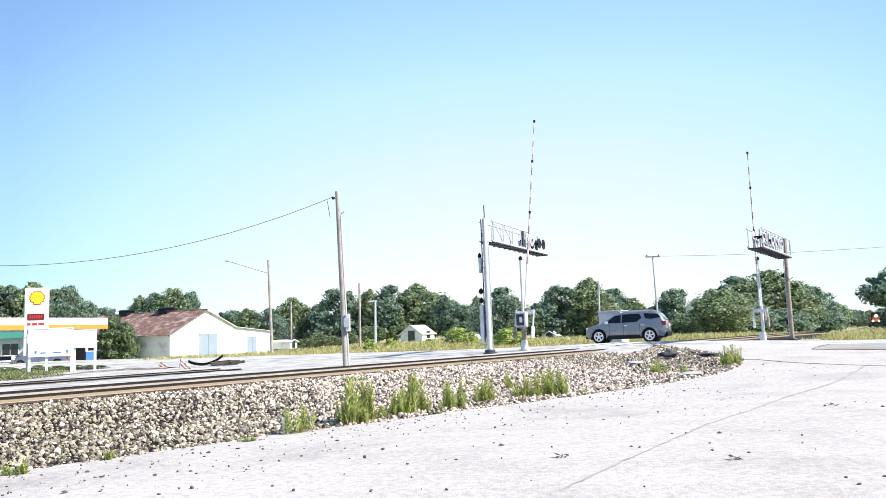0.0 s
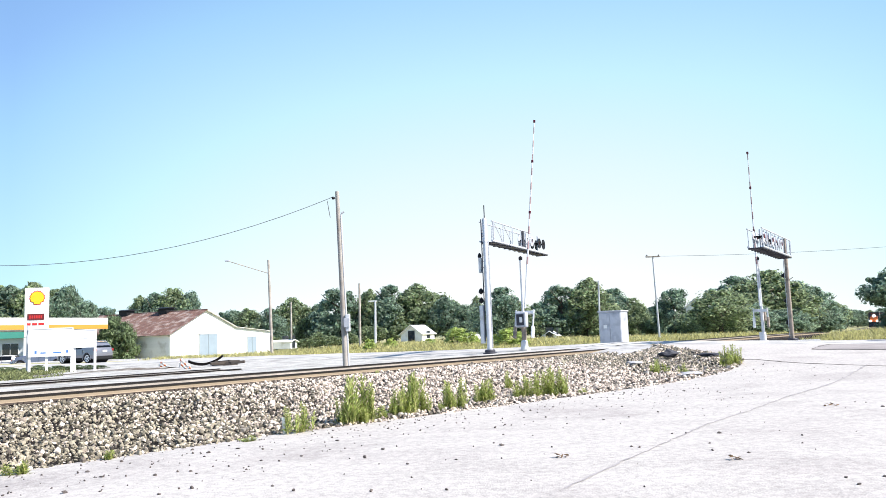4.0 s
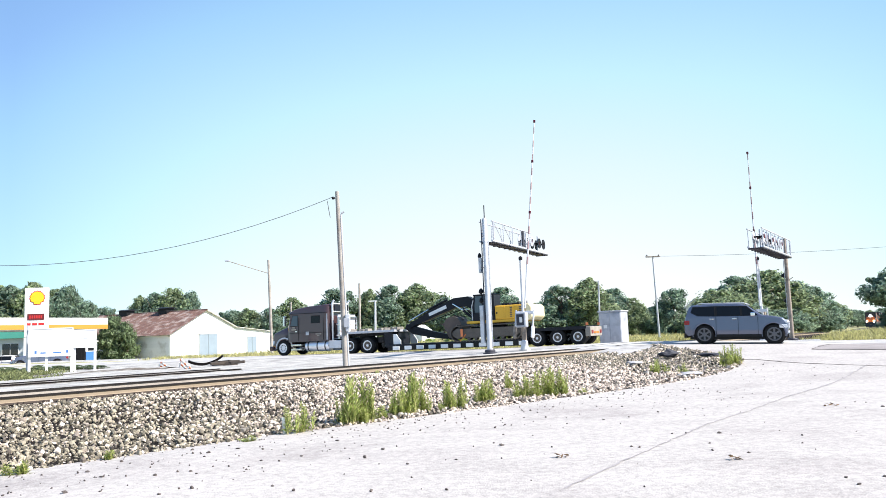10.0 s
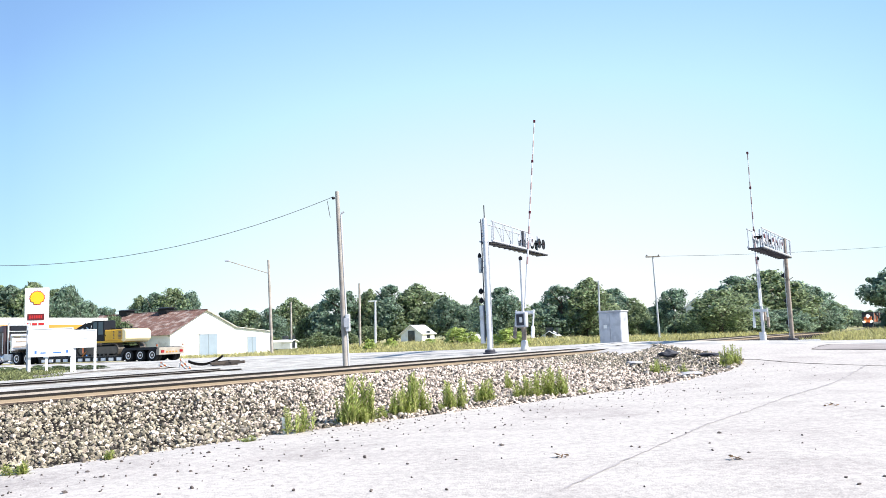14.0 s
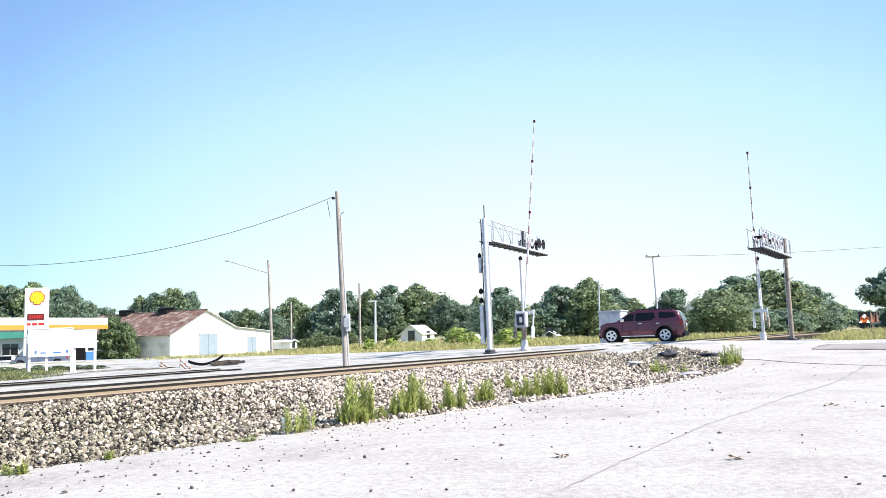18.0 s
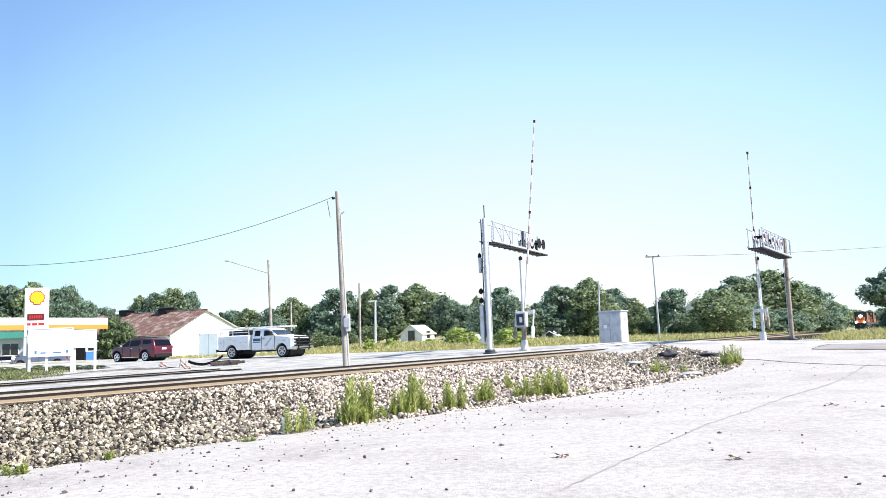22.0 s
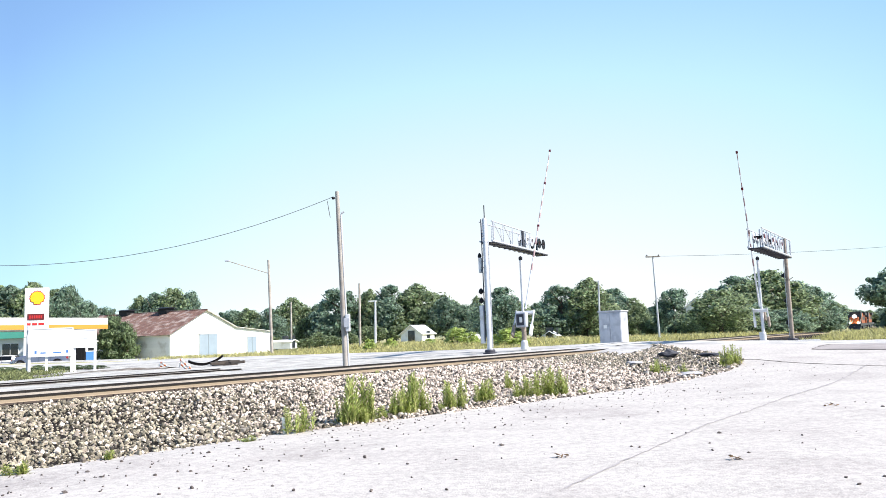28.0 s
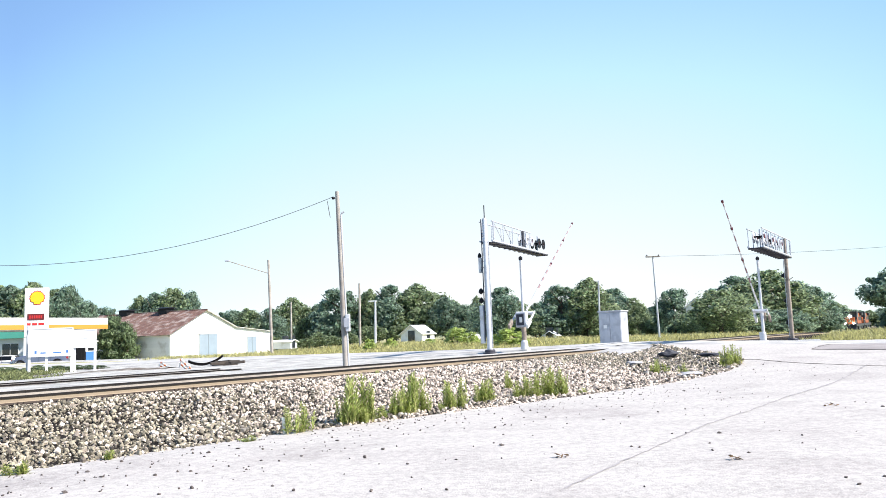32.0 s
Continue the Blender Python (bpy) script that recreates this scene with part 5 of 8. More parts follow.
def pump(x, y):
    p = thing("fuel_pump", "blue and white fuel dispenser under the canopy", "fuel pump", group="fuel pumps", m=pose(x, y, -1.0, 0, 0, 25))
    part("plinth", B(-0.7, 0.7, -0.5, 0.5, -0.15, 0.15, 0.02), M["concrete"], p)
    part("cabinet", B(-0.5, 0.5, -0.3, 0.3, 0.15, 1.5, 0.03), M["bluepaint"], p, "blue dispenser cabinet")
    part("top", B(-0.55, 0.55, -0.32, 0.32, 1.5, 2.1, 0.03), M["white"], p, "white dispenser head")
    part("screen", B(-0.3, 0.3, -0.335, -0.32, 1.6, 1.9), M["black"], p)
    part("hose", T([(0.52, -0.1, 1.6), (0.7, -0.1, 1.0), (0.62, -0.1, 0.5), (0.55, -0.1, 1.1)], 0.025, 6), M["black"], p)


pump(-38.9, 84.5)
pump(-44.5, 86.0)
shop = thing("station_shop", "white station shop with a teal fascia band", "shop", m=pose(-56.0, 97.0, -1.15, 0, 0, 0))
part("wall", B(-12, 3.8, 0, 8, 0, 4.0), M["siding"], shop)
part("awning", B(-12, 4.0, -0.6, -0.02, 3.55, 4.55, 0.03), M["teal"], shop, "teal fascia band")
part("parapet", B(-12.1, 3.9, -0.1, 8.1, 4.0, 4.9), M["stationwhite"], shop)
for x in (-9, -5.5, -2.0, 1.2):
    w = part("window", B(x - 1.0, x + 1.0, -0.05, -0.01, 1.2, 2.9), M["glassdark"], shop, "dark shop window")
    for a in (x - 1.05, x - 0.02, x + 1.0):
        part("window_frame", B(a, a + 0.05, -0.08, -0.02, 1.15, 2.95), M["stationwhite"], w)
    part("window_sill", B(x - 1.1, x + 1.1, -0.14, -0.02, 1.05, 1.15), M["stationwhite"], w)
part("door", B(2.9, 3.7, -0.06, -0.01, 0.05, 2.4), M["glassdark"], shop)
annex = thing("storage_shed", "dark green storage shed beside the station", "shed", m=pose(-41.8, 90.0, -1.1, 0, 0, 0))
part("wall", B(-1.7, -0.4, 0, 3.0, 0, 2.7), M["black"], annex)
part("roof", prism(bmesh.new(), [(-1.85, 2.7), (-0.25, 2.7), (-0.25, 2.8), (-1.05, 2.95), (-1.85, 2.8)], -0.3, 3.3), M["oldtin"], annex)
part("door", B(-1.5, -0.7, -0.04, 0, 0.05, 2.0), M["black"], annex)
bm = bmesh.new()
prev = None
for i in range(41):
    q = [road_xy(32 + i * 1.2, -3.42 - k * 3.0) for k in range(10)]
    cur = [bm.verts.new((p.x, p.y, -0.06 - 1.02 * sstep(0, 7, k) if k else road_z(32 + i) - 0.03)) for k, p in enumerate(q)]
    if prev:
        for k in range(9):
            bm.faces.new((prev[k], prev[k + 1], cur[k + 1], cur[k]))
    prev = cur
solo("forecourt", bm, M["gravel"], "pale concrete forecourt of the filling station", "pavement", kind="structure", smooth=True)

# price sign
ps = thing("price_sign", "tall white filling station price sign with a yellow emblem", "sign", m=pose(-37.24, 70.0, -0.9, 0, 0, 10))
part("panel", B(-0.98, 1.02, -0.18, 0.18, 3.0, 7.45, 0.05), M["stationwhite"], ps)
for x in (-0.85, 0.85):
    part("leg", B(x - 0.16, x + 0.16, -0.12, 0.12, -0.3, 3.0, 0.02), M["stationwhite"], ps)


def fan(r, y):
    """A plain rounded fan with a flat foot."""
    pts = [(-0.42 * r, -0.92 * r), (0.42 * r, -0.92 * r), (0.5 * r, -0.62 * r)]
    for k in range(21):
        a = math.radians(-28 + 236 * k / 20)
        rr2 = r * (0.97 + 0.05 * math.cos(k * math.pi))
        pts.append((rr2 * math.cos(a), rr2 * math.sin(a)))
    pts.append((-0.5 * r, -0.62 * r))
    return prism(bmesh.new(), pts, y, 0.0)


e1 = part("emblem_rim", fan(0.67, -0.02), M["signred"], ps, "red emblem outline")
e1.matrix_basis = pose(0.10, -0.185, 6.52)
e2 = part("emblem", fan(0.60, -0.045), M["emblem"], ps, "plain yellow fan-shaped emblem")
e2.matrix_basis = pose(0.10, -0.185, 6.52)
part("price_panel", B(-0.7, 0.72, -0.22, -0.185, 4.52, 5.08, 0.02), M["signdark"], ps, "dark red price display")
for i in range(6):
    part("digit_bar", B(-0.52 + i * 0.19, -0.40 + i * 0.19, -0.23, -0.222, 4.66, 4.94), M["signred"], ps)
for x0, x1 in ((-0.72, -0.42), (-0.28, 0.12), (0.25, 0.72)):
    part("lettering_bar", B(x0, x1, -0.2, -0.186, 4.05, 4.25), M["signred"], ps)


def board(x, y, w, z0, z1, feet, label):
    b = thing("roadside_board", label, "sign board", group="roadside boards", m=pose(x, y, -0.28, 0, 0, 14))
    z0, z1 = z0 + 0.28, z1 + 0.28
    part("panel", B(-w / 2, w / 2, -0.03, 0.03, z0, z1, 0.01), M["white"], b)
    part("frame_top", B(-w / 2 - 0.02, w / 2 + 0.02, -0.05, 0.05, z1, z1 + 0.05), M["white"], b)
    part("frame_foot", B(-w / 2, w / 2, -0.045, 0.045, z0 - 0.05, z0), M["white"], b)
    for f in feet:
        part("leg", B(f - 0.06, f + 0.06, 0.035, 0.14, -0.3, z1, 0.01), M["white"], b)
    return b


b1 = board(-21.55, 42, 2.2, 0.64, 2.08, (-1.06, -0.2, 1.06), "large white roadside board on posts with small blue marks")
for x, w in ((-0.72, 0.1), (-0.35, 0.26), (0.35, 0.4), (0.85, 0.1)):
    part("blue_mark", B(x - w / 2, x + w / 2, -0.036, -0.031, 1.04, 1.11 if w > 0.2 else 1.2), M["bluepaint"], b1, "small blue mark")
b2 = board(-20.16, 43, 1.17, 1.05, 1.95, (-0.53, 0.53), "smaller blank white roadside board on posts")
part("mark", B(-0.2, 0.15, -0.036, -0.031, 1.75, 1.8), M["galv"], b2)
dev = thing("grey_sign_box", "small grey box on a post", "box", m=pose(-22.95, 42.25, -0.28))
part("post", T([(0, 0, -0.3), (0, 0, 2.6)], 0.045, 8), M["galv"], dev)
part("box", B(0.05, 0.32, -0.08, 0.08, 2.2, 2.36, 0.02), M["galv"], dev)

# ---- debris by the siding ----
M["orange"] = surface("barricade_orange", (0.75, 0.22, 0.08), 0.6, vary=0.12)


def barricade(x, y, rz, size):
    b = thing("barricade", "toppled orange and white striped barricade", "barricade", group="barricades", m=pose(x, y, -0.13, 42, 38, rz) @ Matrix.Scale(size, 4))
    for sy in (-0.22, 0.22):
        for sx in (-0.35, 0.35):
            part("leg", T([(sx, sy, 0), (sx * 0.95, sy * 0.1, 0.75)], 0.03, 6), M["white"], b)
    for i in range(5):
        ob = part("stripe", B(-0.5 + i * 0.2, -0.3 + i * 0.2, -0.03, 0.0, 0.42, 0.62), M["orange" if i % 2 == 0 else "white"], b)
    for i in range(5):
        part("stripe", B(-0.5 + i * 0.2, -0.3 + i * 0.2, -0.09, -0.06, 0.12, 0.3), M["white" if i % 2 == 0 else "orange"], b)
    return b


barricade(-13.65, 37.1, 20, 0.5)
barricade(-11.96, 35.4, -15, 0.72)
bm = bmesh.new()
pts = []
for i in range(13):
    u = i / 12
    pts.append(Vector((-12.85 + 1.6 * u, 38.5 + 0.3 * u)))
sweep(bm, pts, [(-0.2, -0.1), (0.2, -0.1), (0.2, 0.02), (-0.2, 0.02)], [0.0 + 0.26 * (2 * i / 12 - 0.8) ** 2 for i in range(13)])
solo("bent_belt", bm, M["darkrail"], "curled strip of black belting lying on gravel", "debris")
heap = thing("tie_pile", "heap of old dark railway ties on the gravel", "timber pile")
for i in range(6):
    m = pose(-10.7 + rt.uniform(-0.5, 0.6), 37.9 + rt.uniform(-0.3, 0.3), -0.05 + rt.uniform(0, 0.12), rt.uniform(-10, 10), rt.uniform(-12, 12), rt.uniform(-40, 60))
    part("old_tie", B(-0.55, 0.55, -0.07, 0.07, -0.06, 0.06, 0.01), M["tie"], heap).matrix_basis = m

# ---- small far buildings ----
def house(x, y, z, w, d, wall, ridge, label, rz=0):
    h = thing("house", label, "house", group="far houses", m=pose(x, y, z, 0, 0, rz))
    for a in ((-w / 2, w / 2, -d / 2, -d / 2 + 0.12), (-w / 2, w / 2, d / 2 - 0.12, d / 2), (-w / 2, -w / 2 + 0.12, -d / 2 + 0.12, d / 2 - 0.12), (w / 2 - 0.12, w / 2, -d / 2 + 0.12, d / 2 - 0.12)):
        part("wall", B(*a, 0, wall), M["siding"], h)
    part("gable", prism(bmesh.new(), [(-w / 2, wall), (w / 2, wall), (0, ridge)], -d / 2, -d / 2 + 0.12), M["siding"], h)
    part("gable", prism(bmesh.new(), [(-w / 2, wall), (w / 2, wall), (0, ridge)], d / 2 - 0.12, d / 2), M["siding"], h)
    for sx in (-1, 1):
        ln = math.hypot(w / 2 + 0.3, ridge - wall)
        ob = part("roof", B(0, ln, -d / 2 - 0.3, d / 2 + 0.3, 0, 0.08), M["oldtin"], h, "pale tin roof")
        ob.matrix_basis = pose(0, 0, ridge, 0, math.degrees(math.atan2(ridge - wall, w / 2)), 0) if sx > 0 else pose(0, 0, ridge, 0, math.degrees(math.atan2(ridge - wall, w / 2)), 0)
        if sx < 0:
            ob.matrix_basis = pose(0, 0, 0, 0, 0, 180) @ ob.matrix_basis
    dr = part("door", B(-0.5, 0.5, -d / 2 - 0.04, -d / 2, 0.05, 2.0), M["glassdark"], h)
    wn_ = part("window", B(w / 2 - 0.01, w / 2 + 0.03, -0.5, 0.5, 0.9, 1.9), M["glassdark"], h)
    part("window_frame", B(w / 2 + 0.03, w / 2 + 0.05, -0.6, 0.6, 0.82, 0.9), M["white"], wn_)
    return h


house(-3.9, 106, -0.45, 3.2, 3.8, 1.55, 2.7, "small white wooden house below the trees", -25)
house(-24.2, 114, -0.35, 2.0, 3.6, 1.0, 1.25, "low white shed at the field edge", 75)
house(13.6, 100, -0.7, 1.6, 2.0, 0.95, 1.45, "small white shed glimpsed below the trees", -20)
house(34.3, 104.5, -0.9, 2.6, 3.0, 4.2, 5.2, "pale house roof rising among the trees", -30)
tk = thing("gas_tank", "white cylindrical gas tank on short legs", "tank", m=pose(2.9, 90, -0.35, 0, 0, 10))
part("vessel", lathe(bmesh.new(), [(0.05, -1.1), (0.35, -0.95), (0.45, -0.7), (0.45, 0.7), (0.35, 0.95), (0.05, 1.1)], 18, "x", (0, 0, 0.75)), M["white"], tk, smooth=True)
for x in (-0.6, 0.6):
    part("leg", B(x - 0.08, x + 0.08, -0.3, 0.3, -0.1, 0.42), M["concrete"], tk)

# ---- vehicles ----
def carpaint(name, col, rough=0.3, metal=0.35):
    m = surface(name, col, rough, metal=metal, vary=0.05, scale=1.5, fine=20, bump=0.0, coat=1.0)
    m.node_tree.nodes["Principled BSDF"].inputs["Specular IOR Level"].default_value = 0.4
    return m


M["silverpaint"] = carpaint("silver_grey_car_paint", (0.20, 0.205, 0.24))
M["bluepaint2"] = carpaint("blue_grey_car_paint", (0.112, 0.128, 0.185))
M["redpaint"] = carpaint("dark_red_car_paint", (0.105, 0.008, 0.028))
M["vanwhite"] = surface("white_truck_paint", (0.80, 0.80, 0.81), 0.35, vary=0.04, scale=1.5, fine=20, bump=0.0, coat=0.4, stain=(0.68, 0.66, 0.62), stain_amount=0.3)
M["brownpaint"] = carpaint("dark_brown_truck_paint", (0.06, 0.028, 0.029), 0.38, 0.05)
M["tyre"] = surface("tyre_rubber", (0.013, 0.013, 0.014), 0.85, vary=0.2, scale=6, fine=60, bump=0.2, dist=0.005)
M["alloy"] = surface("alloy_wheel", (0.78, 0.78, 0.80), 0.35, metal=0.3, vary=0.08)
M["darkalloy"] = surface("dark_alloy_wheel", (0.13, 0.13, 0.14), 0.4, metal=0.6, vary=0.1)
M["chrome"] = surface("chrome", (0.75, 0.76, 0.78), 0.12, metal=1.0, vary=0.04)
M["polished"] = surface("polished_aluminium", (0.78, 0.79, 0.81), 0.32, metal=0.55, vary=0.1, scale=2, fine=30)
M["trim"] = surface("black_plastic_trim", (0.014, 0.014, 0.015), 0.6, vary=0.15)
M["lampclear"] = surface("clear_lamp_lens", (0.7, 0.72, 0.74), 0.15, vary=0.05)
M["lampred"] = surface("red_tail_lens", (0.26, 0.015, 0.018), 0.2, vary=0.08)
M["lampamber"] = surface("amber_lens", (0.8, 0.25, 0.04), 0.25, vary=0.08)
M["carglass"] = glass("car_glass", (0.006, 0.007, 0.009))
M["carglass"].node_tree.nodes["Principled BSDF"].inputs["Transmission Weight"].default_value = 0.0
M["carglass"].node_tree.nodes["Principled BSDF"].inputs["IOR"].default_value = 1.33
M["cabglass"] = glass("pale_cab_glass", (0.06, 0.085, 0.105))
M["cabglass"].node_tree.nodes["Principled BSDF"].inputs["Transmission Weight"].default_value = 0.0
M["screenglass"] = glass("windscreen_glass", (0.03, 0.036, 0.044))
M["screenglass"].node_tree.nodes["Principled BSDF"].inputs["Transmission Weight"].default_value = 0.0
M["navy"] = surface("navy_decal", (0.03, 0.09, 0.22), 0.5, vary=0.1)
M["digyellow"] = surface("machine_yellow", (0.72, 0.40, 0.03), 0.5, vary=0.1, scale=1.5, fine=14, stain=(0.45, 0.25, 0.05), stain_amount=0.3)
M["digcream"] = surface("cream_yellow", (0.82, 0.70, 0.42), 0.5, vary=0.08, scale=1.5, fine=14)
M["digdark"] = surface("machine_dark_grey", (0.012, 0.014, 0.02), 0.5, vary=0.15, scale=2, fine=20)
M["trackshoe"] = surface("worn_track_steel", (0.12, 0.105, 0.09), 0.6, metal=0.4, vary=0.25, scale=3, fine=30)
M["bucketsteel"] = surface("worn_bucket_steel", (0.13, 0.095, 0.078), 0.6, metal=0.2, vary=0.3, scale=2, fine=20)
M["deckwood"] = surface("dirty_deck", (0.30, 0.27, 0.23), 0.85, vary=0.25, scale=2, fine=20)

for dull in ("tyre", "trim", "digdark", "black"):
    M[dull].node_tree.nodes["Principled BSDF"].inputs["Specular IOR Level"].default_value = 0.22


def wheel(parent, x, y, radius, width, side, rim, spokes=5, rim_r=0.70, label="", dual=False):
    """A wheel that can turn round its axle. side: +1 shows its face to local +y."""
    w = new("wheel")
    w.empty_display_size = 0.1
    w.parent = parent
    w.matrix_basis = pose(x, y, radius)
    h = width / 2
    ty = bmesh.new()
    prof = [(radius * rim_r, -h * 0.9), (radius * 0.9, -h), (radius * 0.985, -h * 0.75), (radius, -h * 0.4), (radius, h * 0.4), (radius * 0.985, h * 0.75), (radius * 0.9, h), (radius * rim_r, h * 0.9)]
    part("tyre", lathe(ty, prof, 28, "y", cap=False), M["tyre"], w, "black rubber tyre", True)
    f = side * h
    bm = bmesh.new()
    rr_ = radius * rim_r
    ring = [(rr_, f * 0.3), (rr_ * 1.03, f * 0.93), (rr_ * 0.90, f * 0.95), (rr_ * 0.84, f * 0.72), (0.02, f * 0.66)]
    lathe(bm, ring, 24, "y")
    lathe(bm, [(rr_ * 0.24, f * 0.6), (rr_ * 0.24, f * 0.92), (rr_ * 0.16, f * 0.97)], 12, "y")
    part("rim", bm, rim, w)
    if spokes:
        a = math.pi / spokes
        for k in range(spokes):
            # solid black wedge proud of the disc, drawing the shade between spokes
            gap = prism(bmesh.new(), [(-rr_ * 0.06, rr_ * 0.34), (rr_ * 0.06, rr_ * 0.34), (rr_ * 0.84 * math.sin(a * 0.62), rr_ * 0.84 * math.cos(a * 0.62)), (-rr_ * 0.84 * math.sin(a * 0.62), rr_ * 0.84 * math.cos(a * 0.62))], f * 0.5, f * 0.76)
            part("rim_gap_shade", gap, M["trim"], w, "dark wedge standing for the shade between the spokes").matrix_basis = pose(0, 0, 0, 0, 360 * (k + 0.5) / spokes, 0)
    else:
        for k in range(10):
            a = 2 * math.pi * k / 10
            lathe(bm2 := bmesh.new(), [(rr_ * 0.075, f * 0.6), (rr_ * 0.075, f * 0.8)], 8, "y", (rr_ * 0.55 * math.cos(a), 0, rr_ * 0.55 * math.sin(a)))
            part("lug", bm2, M["tyre"], w)
        for k in range(0 if dual else 8):
            a = 2 * math.pi * (k + 0.5) / 8
            # black stub on the disc, drawing a hole's dark inside
            part("rim_hole_shade", lathe(bmesh.new(), [(rr_ * 0.1, f * 0.6), (rr_ * 0.1, f * 0.745)], 10, "y", (rr_ * 0.68 * math.cos(a), 0, rr_ * 0.68 * math.sin(a))), M["trim"], w)
        if dual:
            part("wheel_disc", lathe(bmesh.new(), [(rr_ * 0.3, f * 0.6), (rr_ * 0.3, f * 0.8), (rr_ * 0.46, f * 0.78), (rr_ * 0.80, f * 0.76), (rr_ * 0.80, f * 0.6)], 20, "y"), M["trackshoe"], w, "dark recessed wheel disc")
    if dual:
        ty = lathe(bmesh.new(), [(r_, v - side * width * 1.15) for r_, v in prof], 28, "y", cap=False)
        part("inner_tyre", ty, M["tyre"], w, "", True)
    return w


def shell(outline, arches, half, belt, roof_z, tuck, cuts=()):
    """A car body: a side outline with wheel arches, pulled across the width, edges rounded, drawn in above the belt."""
    x0, x1 = min(p[0] for p in outline), max(p[0] for p in outline)
    sill = min(p[1] for p in outline)
    pts = list(outline)
    back = outline[-1][0] > outline[0][0]
    for cx, r, cz in sorted(arches, reverse=back):
        for k in range(9):
            a = math.pi * k / 8 if back else math.pi - math.pi * k / 8
            z = cz + r * math.sin(a)
            pts.append((cx + r * math.cos(a), max(sill, z)))
    bm = bmesh.new()
    mx, mz = (x0 + x1) / 2, 0.8
    rings = []
    for y, k in ((-half, 0.05), (-half + 0.025, 0.018), (-half + 0.07, 0.0), (half - 0.07, 0.0), (half - 0.025, 0.018), (half, 0.05)):
        ring = []
        for x, z in pts:
            sx = x - k * 0.9 * (1 if x > mx else -1) * min(1, abs(x - mx) / 1.5)
            sz = z - k * 0.9 if z > 1.0 else z
            ring.append(bm.verts.new((sx, y, sz)))
        rings.append(ring)
    n = len(pts)
    for a, b in zip(rings, rings[1:]):
        for i in range(n):
            bm.faces.new((a[i], a[(i + 1) % n], b[(i + 1) % n], b[i]))
    for ring in (rings[0], rings[-1]):
        for tri in geometry.tessellate_polygon([[Vector((v.co.x, v.co.z, 0)) for v in ring]]):
            bm.faces.new([ring[i] for i in tri])
    for z in (belt, belt - 0.06, (belt + roof_z) / 2, 0.62) + tuple(cuts):
        bmesh.ops.bisect_plane(bm, geom=bm.verts[:] + bm.edges[:] + bm.faces[:], plane_co=(0, 0, z), plane_no=(0, 0, 1))
    for i in range(1, 14):
        x = x0 + (x1 - x0) * i / 14
        bmesh.ops.bisect_plane(bm, geom=bm.verts[:] + bm.edges[:] + bm.faces[:], plane_co=(x, 0, 0), plane_no=(1, 0, 0))
    for v in bm.verts:
        v.co.y *= width_at(v.co.z, belt, roof_z, tuck)
        nose = max(0.0, (abs(v.co.x - mx) - (x1 - x0) * 0.40) / ((x1 - x0) * 0.10))
        v.co.y *= 1 - 0.10 * nose * nose
    return bm


def width_at(z, belt, roof_z, tuck):
    if z > belt:
        return 0.955 - (tuck - 0.045) * (z - belt) / (roof_z - belt)
    if z < 0.62:
        return 1 - 0.05 * (0.62 - z) / 0.35
    return 1 - 0.045 * (z - 0.62) / (belt - 0.62)


def side_pane(name, poly, half, belt, roof_z, tuck, parent, material, out=0.006, thick=0.02, label="", sides=(1, -1)):
    """A flat piece lying on the drawn-in side of a body, on both sides."""
    for sd in sides:
        bm = bmesh.new()
        a = [bm.verts.new((x, sd * (half * width_at(z, belt, roof_z, tuck) + out), z)) for x, z in poly]
        b = [bm.verts.new((x, sd * (half * width_at(z, belt, roof_z, tuck) + out - thick), z)) for x, z in poly]
        n = len(poly)
        bm.faces.new(a)
        bm.faces.new(b[::-1])
        for i in range(n):
            bm.faces.new((a[i], b[i], b[(i + 1) % n], a[(i + 1) % n]))
        part(name, bm, material, parent, label)


def cross_pane(name, p, q, half, belt, roof_z, tuck, parent, material, margin=0.1, out=0.012, label=""):
    """A pane across the body between two points of its outline."""
    d = Vector((q[0] - p[0], q[1] - p[1])).normalized()
    nrm = Vector((-d.y, d.x))
    if nrm.y < 0:
        nrm = -nrm
    bm = bmesh.new()
    vs = []
    for lift in (out, out - 0.03):
        for (x, z), sd in ((p, -1), (p, 1), (q, 1), (q, -1)):
            vs.append(bm.verts.new((x + nrm.x * lift, sd * (half * width_at(z, belt, roof_z, tuck) - margin), z + nrm.y * lift)))
    for f in ((0, 1, 2, 3), (7, 6, 5, 4), (0, 4, 5, 1), (1, 5, 6, 2), (2, 6, 7, 3), (3, 7, 4, 0)):
        bm.faces.new([vs[i] for i in f])
    part(name, bm, material, parent, label)


def grown_hull(pts, by):
    """The convex outline of points, pushed outwards."""
    pts = sorted(set(pts))
    half_ = []
    for seq in (pts, pts[::-1]):
        h = []
        for p in seq:
            while len(h) > 1 and (h[-1][0] - h[-2][0]) * (p[1] - h[-2][1]) - (h[-1][1] - h[-2][1]) * (p[0] - h[-2][0]) <= 0:
                h.pop()
            h.append(p)
        half_ += h[:-1]
    cx, cz = sum(p[0] for p in half_) / len(half_), sum(p[1] for p in half_) / len(half_)
    return [(x + by * (1 if x > cx else -1), z + by * (1 if z > cz else -1)) for x, z in half_]


